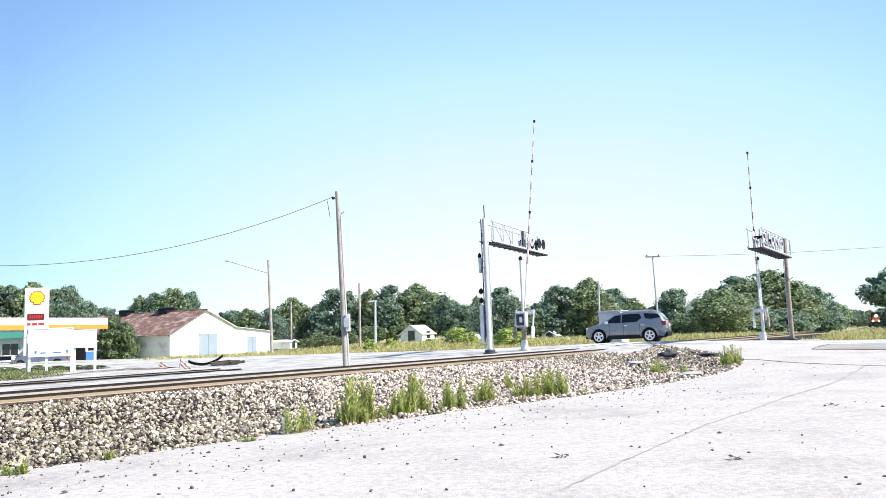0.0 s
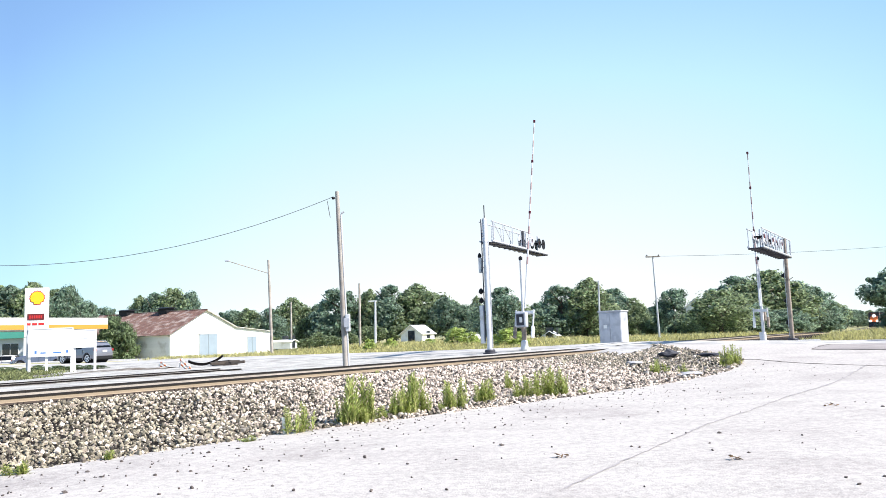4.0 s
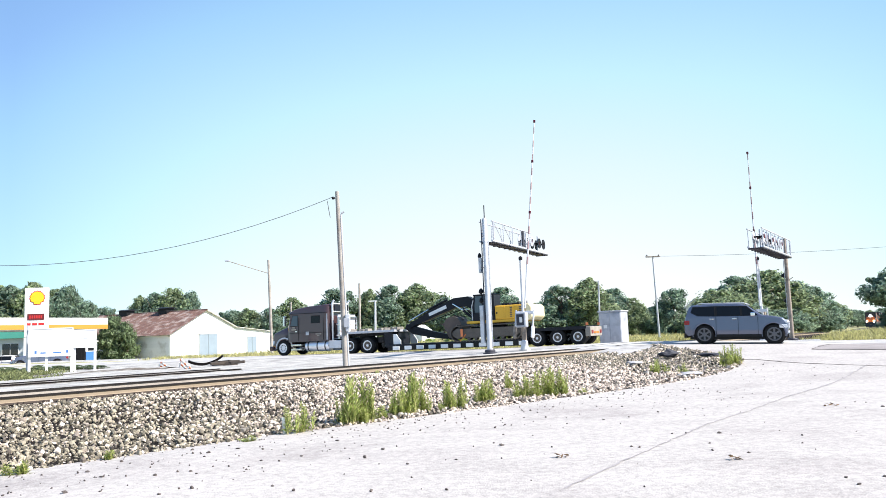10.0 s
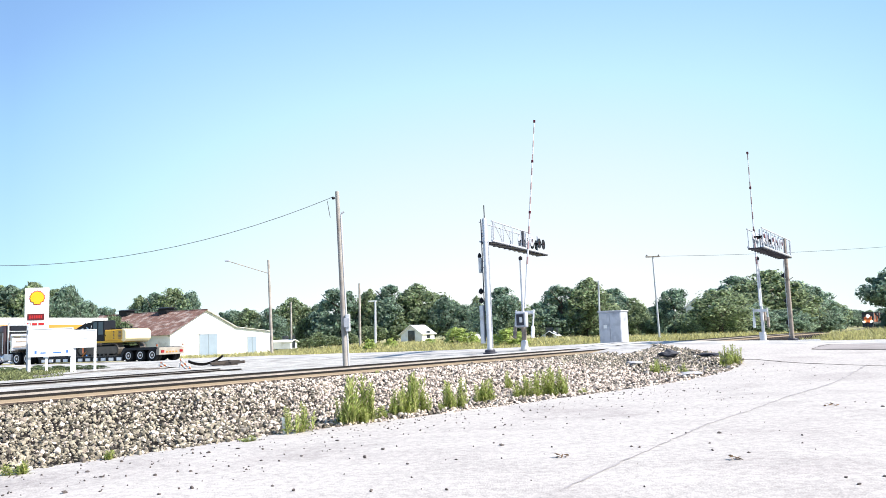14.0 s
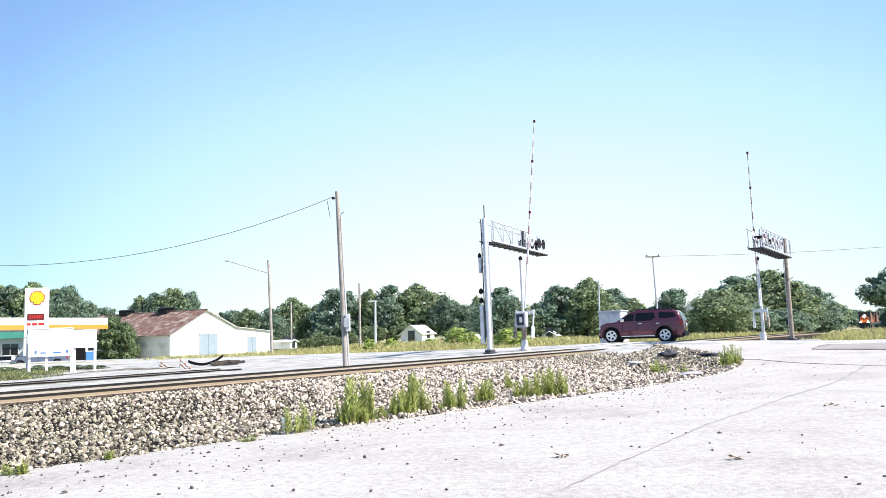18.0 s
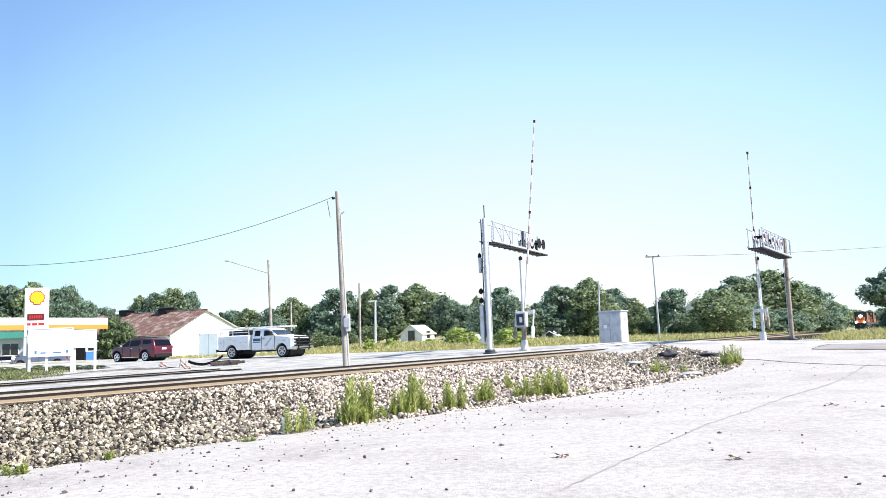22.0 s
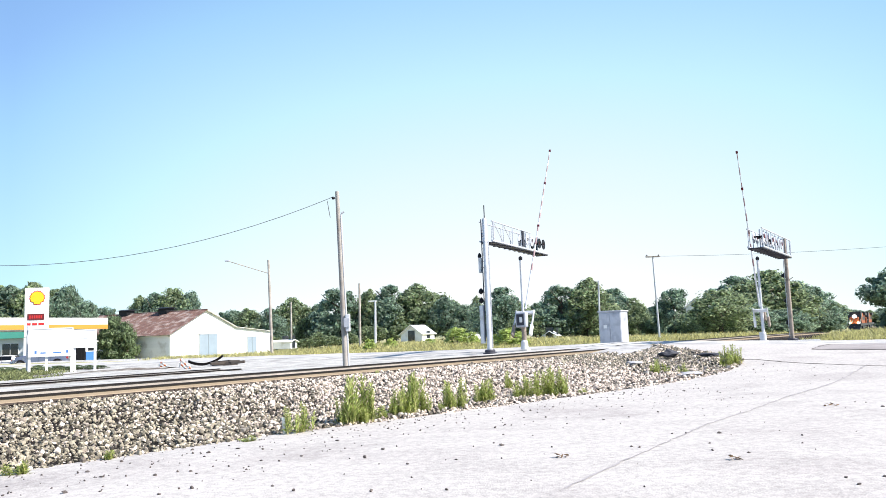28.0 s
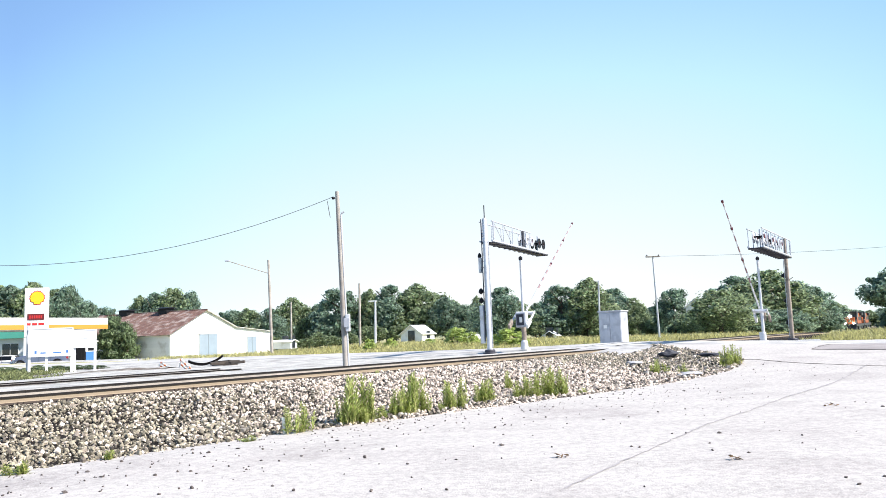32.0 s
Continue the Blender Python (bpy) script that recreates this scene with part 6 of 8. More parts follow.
def suv(name, label, paint, wb, half, outline, windows, screen, rear, belt, roof_z, tuck, radius, rim, group="passing cars", rails=True, spokes=5, clad=False, surround="trim", steps=False):
    c = thing(name, label, "car", group=group)
    fx, rx = wb / 2, -wb / 2
    x0, x1 = min(p[0] for p in outline), max(p[0] for p in outline)
    body = part("body", shell(outline, [(fx, radius + 0.07, radius), (rx, radius + 0.07, radius)], half, belt, roof_z, tuck), paint, c, smooth=True)
    side = (half, belt, roof_z, tuck)
    if surround:
        side_pane("window_surround", grown_hull([p for poly in windows for p in poly], 0.035), *side, c, M[surround], 0.002, 0.012)
    for poly in windows:
        side_pane("side_window", poly, *side, c, M["carglass"], label="dark tinted side window")
    cross_pane("windscreen", *screen, *side, c, M["screenglass"])
    cross_pane("rear_window", *rear, *side, c, M["carglass"])
    part("underbody", B(x0 + 0.25, x1 - 0.25, -half * 0.8, half * 0.8, 0.2, 0.55), M["trim"], c)
    part("front_bumper", B(x1 - 0.14, x1 + 0.01, -half * 0.86, half * 0.86, 0.26, 0.42, 0.03), M["trim"], c)
    part("grille", B(x1 - 0.07, x1 + 0.005, -half * 0.5, half * 0.5, 0.58, 0.78, 0.02), M["trim"], c, "black grille")
    part("grille_bar", B(x1 - 0.05, x1 + 0.015, -half * 0.5, half * 0.5, 0.66, 0.70, 0.01), M["chrome"], c)
    part("rear_bumper", B(x0 - 0.02, x0 + 0.16, -half * 0.86, half * 0.86, 0.28, 0.52, 0.03), M["trim"], c)
    for sd in (1, -1):
        part("headlight", B(x1 - 0.38, x1 - 0.05, sd * half * 0.86 - 0.13, sd * half * 0.86 + 0.06, 0.70, 0.85, 0.03), M["lampclear"], c, "clear headlight")
        part("tail_light", B(x0 + 0.02, x0 + 0.26, sd * half * 0.88 - 0.1, sd * half * 0.88 + 0.055, 0.88, 1.08, 0.03), M["lampred"], c, "red tail light")
        mir = part("wing_mirror", B(screen[0][0] - 0.45, screen[0][0] - 0.25, sd * (half + 0.02), sd * (half + 0.2), belt + 0.02, belt + 0.18, 0.03) if sd > 0 else B(screen[0][0] - 0.45, screen[0][0] - 0.25, -half - 0.2, -half - 0.02, belt + 0.02, belt + 0.18, 0.03), M["chrome"], c, "bright wing mirror")
        yb = sd * half
        for hx in (-0.05 * wb, -0.38 * wb):
            part("door_handle", B(hx - 0.1, hx + 0.1, min(yb, yb + sd * 0.035), max(yb, yb + sd * 0.035), belt - 0.12, belt - 0.08, 0.01), M["chrome"], c)
        for hx in (0.28 * wb, 0.0, -0.32 * wb):
            part("door_seam", B(hx - 0.006, hx + 0.006, min(yb * 0.97, yb * 1.0 + sd * 0.003), max(yb * 0.97, yb * 1.0 + sd * 0.003), 0.42, belt - 0.02), M["trim"], c)
        part("sill_trim", B(rx + radius + 0.14, fx - radius - 0.14, min(yb * 0.94, yb + sd * 0.012), max(yb * 0.94, yb + sd * 0.012), 0.32, 0.37 if steps else 0.41, 0.01), M["chrome"] if steps else M["trim"], c)
        if rails:
            part("roof_rail", T([(x0 + 0.55, sd * half * 0.74, roof_z - 0.06), (x0 + 0.7, sd * half * 0.74, roof_z + 0.03), (0.25, sd * half * 0.74, roof_z + 0.03), (0.42, sd * half * 0.74, roof_z - 0.06)], 0.02, 6), M["trim"] if clad else M["galv"], c)
        for ax in (fx, rx):
            bm = bmesh.new()
            pts = [(ax + (radius + 0.085) * math.cos(math.radians(a)), yb + sd * 0.004, radius + (radius + 0.085) * math.sin(math.radians(a))) for a in range(-12, 193, 12)]
            tube(bm, pts, 0.02, 6)
            part("arch_lip", bm, M["trim"] if clad else paint, c)
    part("number_plate", B(x0 - 0.03, x0 - 0.015, -0.2, 0.2, 0.82, 0.96), M["white"], c)
    # solid black drum across the body, standing for the dark inside the arches
    for ax in (fx, rx):
        part("wheel_well_shade", lathe(bmesh.new(), [(radius + 0.06, -half + 0.27), (radius + 0.06, half - 0.27)], 20, "y", (ax, 0, radius + 0.01)), M["black"], c)
    ws = []
    for ax in (fx, rx):
        for sd in (1, -1):
            ws.append((wheel(c, ax, sd * (half - 0.14), radius, 0.24, sd, rim, spokes), radius))
    return c, ws


# silver-grey crossover
eq, eq_w = suv("crossover_car", "silver-grey five-door crossover driving on the road", M["silverpaint"], 2.72, 0.88,
               [(-2.08, 0.30), (-2.2, 0.42), (-2.25, 0.72), (-2.2, 0.98), (-2.08, 1.22), (-1.86, 1.50), (-1.70, 1.59), (-0.8, 1.65), (-0.1, 1.64), (0.38, 1.56), (0.62, 1.44), (1.22, 1.04), (1.64, 0.97), (1.92, 0.88), (2.06, 0.74), (2.09, 0.5), (2.0, 0.28)],
               [[(0.98, 1.08), (0.14, 1.07), (0.12, 1.49), (0.46, 1.44)], [(0.07, 1.07), (-0.70, 1.09), (-0.98, 1.30), (-0.86, 1.52), (0.05, 1.51)], [(-1.16, 1.26), (-1.50, 1.22), (-1.98, 1.30), (-1.80, 1.48), (-1.10, 1.53)]],
               ((1.20, 1.06), (0.44, 1.53)), ((-2.12, 1.16), (-1.80, 1.54)), 1.02, 1.65, 0.20, 0.36, M["alloy"], surround="")
# blue-grey large sport utility
qx, qx_w = suv("large_suv", "large blue-grey sport utility vehicle driving on the road", M["bluepaint2"], 3.0, 0.97,
               [(-2.24, 0.36), (-2.38, 0.50), (-2.41, 0.95), (-2.34, 1.2), (-2.18, 1.66), (-2.04, 1.79), (-1.0, 1.85), (0.0, 1.84), (0.36, 1.77), (1.02, 1.30), (1.5, 1.24), (1.86, 1.16), (2.02, 1.02), (2.1, 0.7), (2.06, 0.45), (1.98, 0.34)],
               [[(0.84, 1.31), (0.20, 1.29), (0.18, 1.68), (0.36, 1.68)], [(0.10, 1.29), (-0.90, 1.29), (-0.92, 1.70), (0.08, 1.69)], [(-1.02, 1.29), (-1.75, 1.31), (-2.06, 1.48), (-1.96, 1.68), (-1.04, 1.70)]],
               ((1.0, 1.33), (0.40, 1.74)), ((-2.32, 1.25), (-2.17, 1.66)), 1.24, 1.84, 0.16, 0.43, M["darkalloy"], spokes=6)
part("chrome_grille", B(2.03, 2.13, -0.5, 0.5, 0.66, 1.0, 0.04), M["alu"], qx, "broad bright grille")
for k in range(4):
    part("grille_slat", B(2.125, 2.145, -0.44, 0.44, 0.70 + k * 0.07, 0.735 + k * 0.07), M["trim"], qx)
for sd in (1, -1):
    part("fog_light", B(1.98, 2.12, sd * 0.68 - 0.12, sd * 0.68 + 0.12, 0.46, 0.56, 0.03), M["lampclear"], qx)
    part("headlamp", B(1.82, 2.08, sd * 0.74 - 0.16, sd * 0.74 + 0.17, 0.92, 1.06, 0.04), M["lampclear"], qx, "wide clear headlight")
part("lower_trim", B(2.0, 2.12, -0.7, 0.7, 0.38, 0.42, 0.01), M["chrome"], qx)
part("side_vent", B(1.18, 1.34, 0.955, 0.985, 0.98, 1.05, 0.01), M["chrome"], qx)
# dark red sport utility
rd, rd_w = suv("red_suv", "dark red five-door sport utility vehicle with silver wheels", M["redpaint"], 2.82, 0.92,
               [(-2.2, 0.32), (-2.34, 0.46), (-2.38, 0.85), (-2.32, 1.06), (-2.12, 1.52), (-1.95, 1.64), (-0.9, 1.71), (-0.1, 1.70), (0.35, 1.62), (0.6, 1.48), (1.12, 1.12), (1.66, 1.07), (1.94, 0.98), (2.08, 0.82), (2.11, 0.52), (2.0, 0.30)],
               [[(0.92, 1.15), (0.20, 1.13), (0.18, 1.54), (0.42, 1.52)], [(0.10, 1.13), (-0.72, 1.14), (-0.94, 1.30), (-0.88, 1.56), (0.08, 1.55)], [(-1.14, 1.26), (-1.5, 1.24), (-2.02, 1.31), (-1.90, 1.52), (-1.12, 1.57)]],
               ((1.10, 1.14), (0.42, 1.58)), ((-2.32, 1.10), (-2.13, 1.52)), 1.09, 1.70, 0.18, 0.385, M["alloy"], clad=True, steps=True, surround="")

# white utility pickup with service body
ut = thing("utility_truck", "white utility pickup with a service body and ladder rack", "truck", group="passing trucks")
UB = dict(half=0.98, belt=1.28, roof_z=1.78, tuck=0.16)
FX, RX = 1.93, -1.91
cabo = [(-0.35, 0.46), (-0.40, 0.9), (-0.40, 1.3), (-0.36, 1.73), (0.0, 1.78), (0.75, 1.77), (0.98, 1.70), (1.52, 1.33), (2.42, 1.26), (2.69, 1.15), (2.78, 0.95), (2.8, 0.6), (2.64, 0.46)]
part("cab_body", shell(cabo, [(FX, 0.47, 0.39)], UB["half"], UB["belt"], UB["roof_z"], UB["tuck"]), M["vanwhite"], ut)
side = (UB["half"], UB["belt"], UB["roof_z"], UB["tuck"])
side_pane("side_window", [(1.32, 1.35), (0.60, 1.32), (0.58, 1.66), (0.92, 1.65)], *side, ut, M["carglass"])
side_pane("rear_quarter_window", [(0.30, 1.33), (-0.12, 1.33), (-0.10, 1.66), (0.30, 1.66)], *side, ut, M["carglass"])
cross_pane("windscreen", (1.50, 1.36), (1.02, 1.67), *side, ut, M["screenglass"])
cross_pane("back_window", (-0.42, 1.36), (-0.39, 1.68), *side, ut, M["carglass"], 0.3)
for sd in (1, -1):
    yb = sd * 0.98
    side_pane("blue_decal", [(0.35, 1.02), (-0.22, 1.02), (-0.22, 1.18), (0.35, 1.18)], *side, ut, M["navy"], 0.004, 0.01, "blue rectangular decal", (sd,))
    side_pane("pale_decal", [(0.35, 0.93), (-0.22, 0.93), (-0.22, 0.985), (0.35, 0.985)], *side, ut, M["navy"], 0.004, 0.01, "", (sd,))
    side_pane("grey_stripe", [(0.62, 0.72), (0.85, 0.72), (1.25, 1.2), (1.10, 1.2)], *side, ut, M["galv"], 0.004, 0.01, "grey slanting stripe", (sd,))
    for hx in (0.44, 1.42):
        part("door_seam", B(hx - 0.006, hx + 0.006, min(yb * 0.97, yb + sd * 0.004), max(yb * 0.97, yb + sd * 0.004), 0.52, 1.3), M["trim"], ut)
    part("door_handle", B(0.5, 0.68, min(yb, yb + sd * 0.03), max(yb, yb + sd * 0.03), 1.12, 1.17, 0.008), M["trim"], ut)
    part("wing_mirror", B(1.15, 1.32, min(yb + sd * 0.03, yb + sd * 0.24), max(yb + sd * 0.03, yb + sd * 0.24), 1.34, 1.58, 0.03), M["trim"], ut)
    part("headlight", B(2.46, 2.79, sd * 0.78 - 0.12, sd * 0.78 + 0.12, 0.92, 1.10, 0.03), M["lampclear"], ut)
    part("step_bar", T([(-0.3, sd * 0.98, 0.42), (1.35, sd * 0.98, 0.42)], 0.05, 8), M["trim"], ut)
    part("fender_badge", B(2.0, 2.25, min(yb * 0.99, yb + sd * 0.006), max(yb * 0.99, yb + sd * 0.006), 0.98, 1.02), M["galv"], ut)
part("grille", B(2.70, 2.82, -0.62, 0.62, 0.72, 1.12, 0.03), M["trim"], ut)
part("front_bumper", B(2.68, 2.88, -0.94, 0.94, 0.44, 0.66, 0.04), M["chrome"], ut)
gb = bmesh.new()
for y in (-0.55, 0.55):
    tube(gb, [(2.82, y, 0.4), (2.94, y, 0.8), (2.9, y, 1.22)], 0.05, 8)
for z in (0.5, 0.7, 0.88, 1.05, 1.2):
    tube(gb, [(2.78, -0.86, z), (2.92, -0.56, z), (2.94, 0, z), (2.92, 0.56, z), (2.78, 0.86, z)], 0.045, 8)
part("brush_guard", gb, M["trim"], ut, "black tubular brush guard")
# service body: compartments along both sides
for sd in (1, -1):
    y0, y1 = (0.52, 0.99) if sd > 0 else (-0.99, -0.52)
    bo = shell([(-2.95, 0.52), (-2.98, 0.9), (-2.98, 1.42), (-0.5, 1.42), (-0.5, 0.52)], [(RX, 0.47, 0.39)], 0.235, 1.40, 1.42, 0.02)
    bmesh.ops.translate(bo, verts=bo.verts, vec=(0, sd * 0.755, 0))
    part("service_body", bo, M["vanwhite"], ut, "white compartment box")
    yb = sd * 0.99
    for xa, xb, za, zb in ((-2.92, -2.5, 0.6, 1.36), (-2.44, -1.42, 0.98, 1.36), (-1.36, -0.95, 0.6, 1.36), (-0.92, -0.55, 0.6, 1.36)):
        d = part("compartment_door", B(xa, xb, min(yb, yb + sd * 0.02), max(yb, yb + sd * 0.02), za, zb, 0.008), M["vanwhite"], ut)
        part("latch", B((xa + xb) / 2 - 0.05, (xa + xb) / 2 + 0.05, min(yb + sd * 0.02, yb + sd * 0.035), max(yb + sd * 0.02, yb + sd * 0.035), (za + zb) / 2 - 0.03, (za + zb) / 2 + 0.03), M["galv"], d)
    for xa in (-2.9, -1.9, -0.65):
        part("rack_post", T([(xa, sd * 0.82, 1.42), (xa, sd * 0.82, 1.82)], 0.03, 8), M["vanwhite"], ut)
    part("rack_rail", T([(-3.05, sd * 0.82, 1.83), (-0.6, sd * 0.82, 1.85), (1.75, sd * 0.82, 1.87)], 0.035, 8), M["vanwhite"], ut, "white ladder rack rail")
    part("lower_rail", T([(-2.95, sd * 0.82, 1.6), (-0.7, sd * 0.82, 1.6)], 0.022, 8), M["vanwhite"], ut)
for xa in (-2.9, -1.7, -0.65, 1.6):
    part("rack_bar", T([(xa, -0.82, 1.84 if xa < 0 else 1.87), (xa, 0.82, 1.84 if xa < 0 else 1.87)], 0.028, 8), M["vanwhite"], ut)
part("tool_chest", B(-2.5, -1.0, -0.5, 0.5, 1.2, 1.72, 0.03), M["trim"], ut, "dark tool chest in the bed")
part("bed_floor", B(-2.95, -0.5, -0.52, 0.52, 0.75, 0.85), M["vanwhite"], ut)
part("tailgate", B(-3.0, -2.95, -0.52, 0.52, 0.6, 1.35), M["vanwhite"], ut)
part("rear_bumper", B(-3.15, -2.98, -0.95, 0.95, 0.42, 0.6, 0.02), M["trim"], ut)
part("chassis", B(-2.9, 2.5, -0.45, 0.45, 0.4, 0.6), M["trim"], ut)
# black drum in place of the shaded hollow behind each wheel
for ax in (FX, RX):
    part("wheel_well_shade", lathe(bmesh.new(), [(0.46, -0.69), (0.46, 0.69)], 20, "y", (ax, 0, 0.4)), M["black"], ut)
ut_w = [(wheel(ut, ax, sd * 0.82, 0.39, 0.26, sd, M["silver"], 6), 0.39) for ax in (FX, RX) for sd in (1, -1)]

# dark brown road tractor: local x = 0 at the front axle
tr = thing("road_tractor", "dark brown sleeper-cab road tractor with chrome tanks", "truck", group="passing trucks")
hood = [(1.02, 0.42), (1.12, 0.62), (1.10, 1.22), (0.92, 1.46), (-0.30, 1.90), (-0.45, 1.0), (-0.45, 0.55)]


hb = shell(hood, [(0.0, 0.60, 0.5)], 1.05, 1.4, 1.75, 0.15)
for v in hb.verts:
    v.co.y *= 1.0 - 0.18 * max(0.0, v.co.x) / 1.1
part("hood", hb, M["brownpaint"], tr, "", True)
cabp = [(-0.36, 0.85), (-0.34, 1.88), (-0.56, 2.62), (-0.44, 2.78), (-1.0, 2.99), (-1.9, 3.12), (-3.46, 3.21), (-3.55, 3.14), (-3.58, 0.88)]
cb = shell([(x, z) for x, z in cabp], [], 1.2, 2.66, 3.21, 0.13)
part("sleeper_cab", cb, M["brownpaint"], tr, "dark brown cab and sleeper", True)
cs = (1.2, 2.66, 3.21, 0.13)
side_pane("door_window", [(-0.60, 1.90), (-1.18, 1.90), (-1.18, 2.54), (-0.80, 2.54)], *cs, tr, M["cabglass"], label="cab door window")
side_pane("sleeper_window", [(-2.28, 2.08), (-2.88, 2.08), (-2.88, 2.46), (-2.28, 2.46)], *cs, tr, M["carglass"], label="small sleeper window")
side_pane("door_window_rim", [(-0.55, 1.86), (-1.23, 1.86), (-1.23, 2.58), (-0.78, 2.58)], *cs, tr, M["trim"], 0.003, 0.015)
side_pane("window_rim", [(-2.22, 2.02), (-2.94, 2.02), (-2.94, 2.52), (-2.22, 2.52)], *cs, tr, M["trim"], 0.003, 0.015)
cross_pane("windscreen", (-0.345, 1.92), (-0.54, 2.58), *cs, tr, M["carglass"], 0.12)
part("visor", B(-0.62, -0.42, -1.1, 1.1, 2.62, 2.7, 0.03), M["brownpaint"], tr)
for sd in (1, -1):
    yb = sd * 1.2
    lo, hi = (yb, yb + sd * 0.012) if sd > 0 else (yb + sd * 0.012, yb)
    for hx in (-0.45, -1.28, -3.2):
        part("door_seam", B(hx - 0.008, hx + 0.008, lo - 0.01 if sd > 0 else lo, hi if sd > 0 else hi + 0.01, 0.95, 2.4), M["trim"], tr)
    for z in (1.42, 2.67):
        part("trim_line", B(-3.5, -0.5, lo, hi, z, z + 0.025), M["trim"], tr)
    part("door_handle", B(-1.2, -1.02, lo, hi + sd * 0.02 if sd > 0 else hi, 1.5, 1.56), M["chrome"], tr)
    part("fairing_strip", B(-3.52, -3.44, lo, hi, 0.95, 2.6), M["alu"], tr, "bright vertical strip")
    for xa, xb, za, zb in ((-1.08, -0.72, 1.62, 1.7), (-1.0, -0.8, 1.74, 1.82), (-3.05, -2.6, 1.3, 1.36), (-2.9, -2.7, 1.2, 1.25)):
        part("lettering_bar", B(xa, xb, lo, hi - sd * 0.006 if sd > 0 else hi, za, zb), M["deckwood"], tr)
    for k in range(3):
        part("hood_vent", B(-0.32, -0.12, min(sd * 1.0, sd * 1.045), max(sd * 1.0, sd * 1.045), 1.14 + 0.07 * k, 1.17 + 0.07 * k), M["trim"], tr)
    part("emblem_plate", B(-2.1, -1.85, lo, hi, 1.28, 1.5, 0.004), M["galv"], tr)
    part("tank", lathe(bmesh.new(), [(0.3, -3.55), (0.33, -3.5), (0.33, -1.8), (0.3, -1.75)], 20, "x", (0, sd * 0.88, 0.56)), M["polished"], tr, "polished fuel tank", True)
    for xx in (-3.3, -2.7, -2.0):
        part("tank_strap", lathe(bmesh.new(), [(0.337, xx - 0.04), (0.337, xx + 0.04)], 20, "x", (0, sd * 0.88, 0.56)), M["trim"], tr)
    for k, z in enumerate((0.32, 0.60)):
        part("step", B(-1.45, -0.62, sd * 1.0 - 0.16, sd * 1.0 + 0.16, z, z + 0.12, 0.02), M["chrome"], tr, "bright cab step")
    part("fairing", B(-4.48, -3.58, sd * 1.08 - 0.1, sd * 1.08 + 0.1, 0.38, 0.88, 0.03), M["silver"], tr)
    part("exhaust_pipe", T([(-3.72, sd * 0.9, 0.9), (-3.72, sd * 0.9, 3.2), (-3.76, sd * 0.9, 3.34), (-3.86, sd * 0.9, 3.44)], 0.065, 12), M["polished"], tr, "chrome exhaust stack", True)
    part("mirror", B(-0.42, -0.30, sd * 1.42 - 0.12, sd * 1.42 + 0.12, 1.9, 2.55, 0.03), M["chrome"], tr, "tall chrome mirror")
    part("mirror_arm", T([(-0.4, sd * 1.18, 2.2), (-0.36, sd * 1.42, 2.1)], 0.02, 6), M["chrome"], tr)
    part("headlight", B(0.72, 1.06, sd * 0.72 - 0.14, sd * 0.72 + 0.16, 0.72, 0.98, 0.04), M["lampclear"], tr)
    part("marker_light", B(0.8, 1.0, sd * 0.9 - 0.05, sd * 0.9 + 0.02, 0.55, 0.66), M["lampamber"], tr)
    arc = [(0.0 + 0.64 * math.cos(math.radians(a)), sd * 1.02, 0.5 + 0.64 * math.sin(math.radians(a))) for a in range(-5, 186, 12)]
    part("arch_trim", T(arc, 0.055, 6), M["silver"], tr, "pale wheel arch trim")
    for zz in (0, 1):
        part("rear_fender", T([(-5.78 + 0.02 * zz, sd * 0.95, 1.08), (-5.9, sd * 0.95, 1.1)], 0.03, 6), M["trim"], tr)
part("grille", B(1.02, 1.12, -0.5, 0.5, 0.66, 1.2, 0.04), M["chrome"], tr, "chrome grille")
part("bumper_strip", B(0.9, 1.175, -1.1, 1.1, 0.5, 0.56, 0.01), M["chrome"], tr, "chrome bumper strip")
part("bumper", B(0.85, 1.16, -1.12, 1.12, 0.34, 0.62, 0.06), M["brownpaint"], tr)
for sd in (-0.45, 0.45):
    part("frame_rail", B(-7.1, 0.6, sd - 0.05, sd + 0.05, 0.72, 0.98), M["trim"], tr)
part("fifth_wheel", lathe(bmesh.new(), [(0.5, 0.98), (0.5, 1.08), (0.42, 1.1)], 20, "z", (-5.75, 0, 0)), M["trim"], tr)
rack = bmesh.new()
for y in (-1.06, 1.06):
    tube(rack, [(-4.3, y, 0.98), (-4.3, y, 2.3), (-4.2, y, 2.36)], 0.045, 8)
    for z in (1.2, 1.9):
        tube(rack, [(-4.3, y, z), (-4.12, y, z)], 0.04, 8)
for z in (1.1, 2.3):
    tube(rack, [(-4.3, -1.06, z), (-4.3, 1.06, z)], 0.05, 8)
part("headache_wall", B(-4.22, -4.14, -1.0, 1.0, 1.0, 2.5, 0.01), M["alu"], tr, "bright headache wall")
for z, y0_, y1_ in ((2.28, -0.8, -0.1), (2.2, 0.2, 0.75), (1.86, -0.5, 0.6), (1.5, -0.85, -0.25), (1.44, 0.1, 0.8)):
    part("rack_slot", B(-4.235, -4.218, y0_, y1_, z - 0.05, z + 0.06, 0.004), M["post"], tr, "dull slot of the headache wall")
part("upper_screen", B(-3.84, -3.8, -0.8, 0.8, 2.78, 3.16, 0.01), M["digdark"], tr, "dark screen between the exhaust stacks")
part("rack_shelf", B(-4.5, -4.25, -1.02, 1.02, 1.1, 1.2, 0.01), M["alu"], tr)
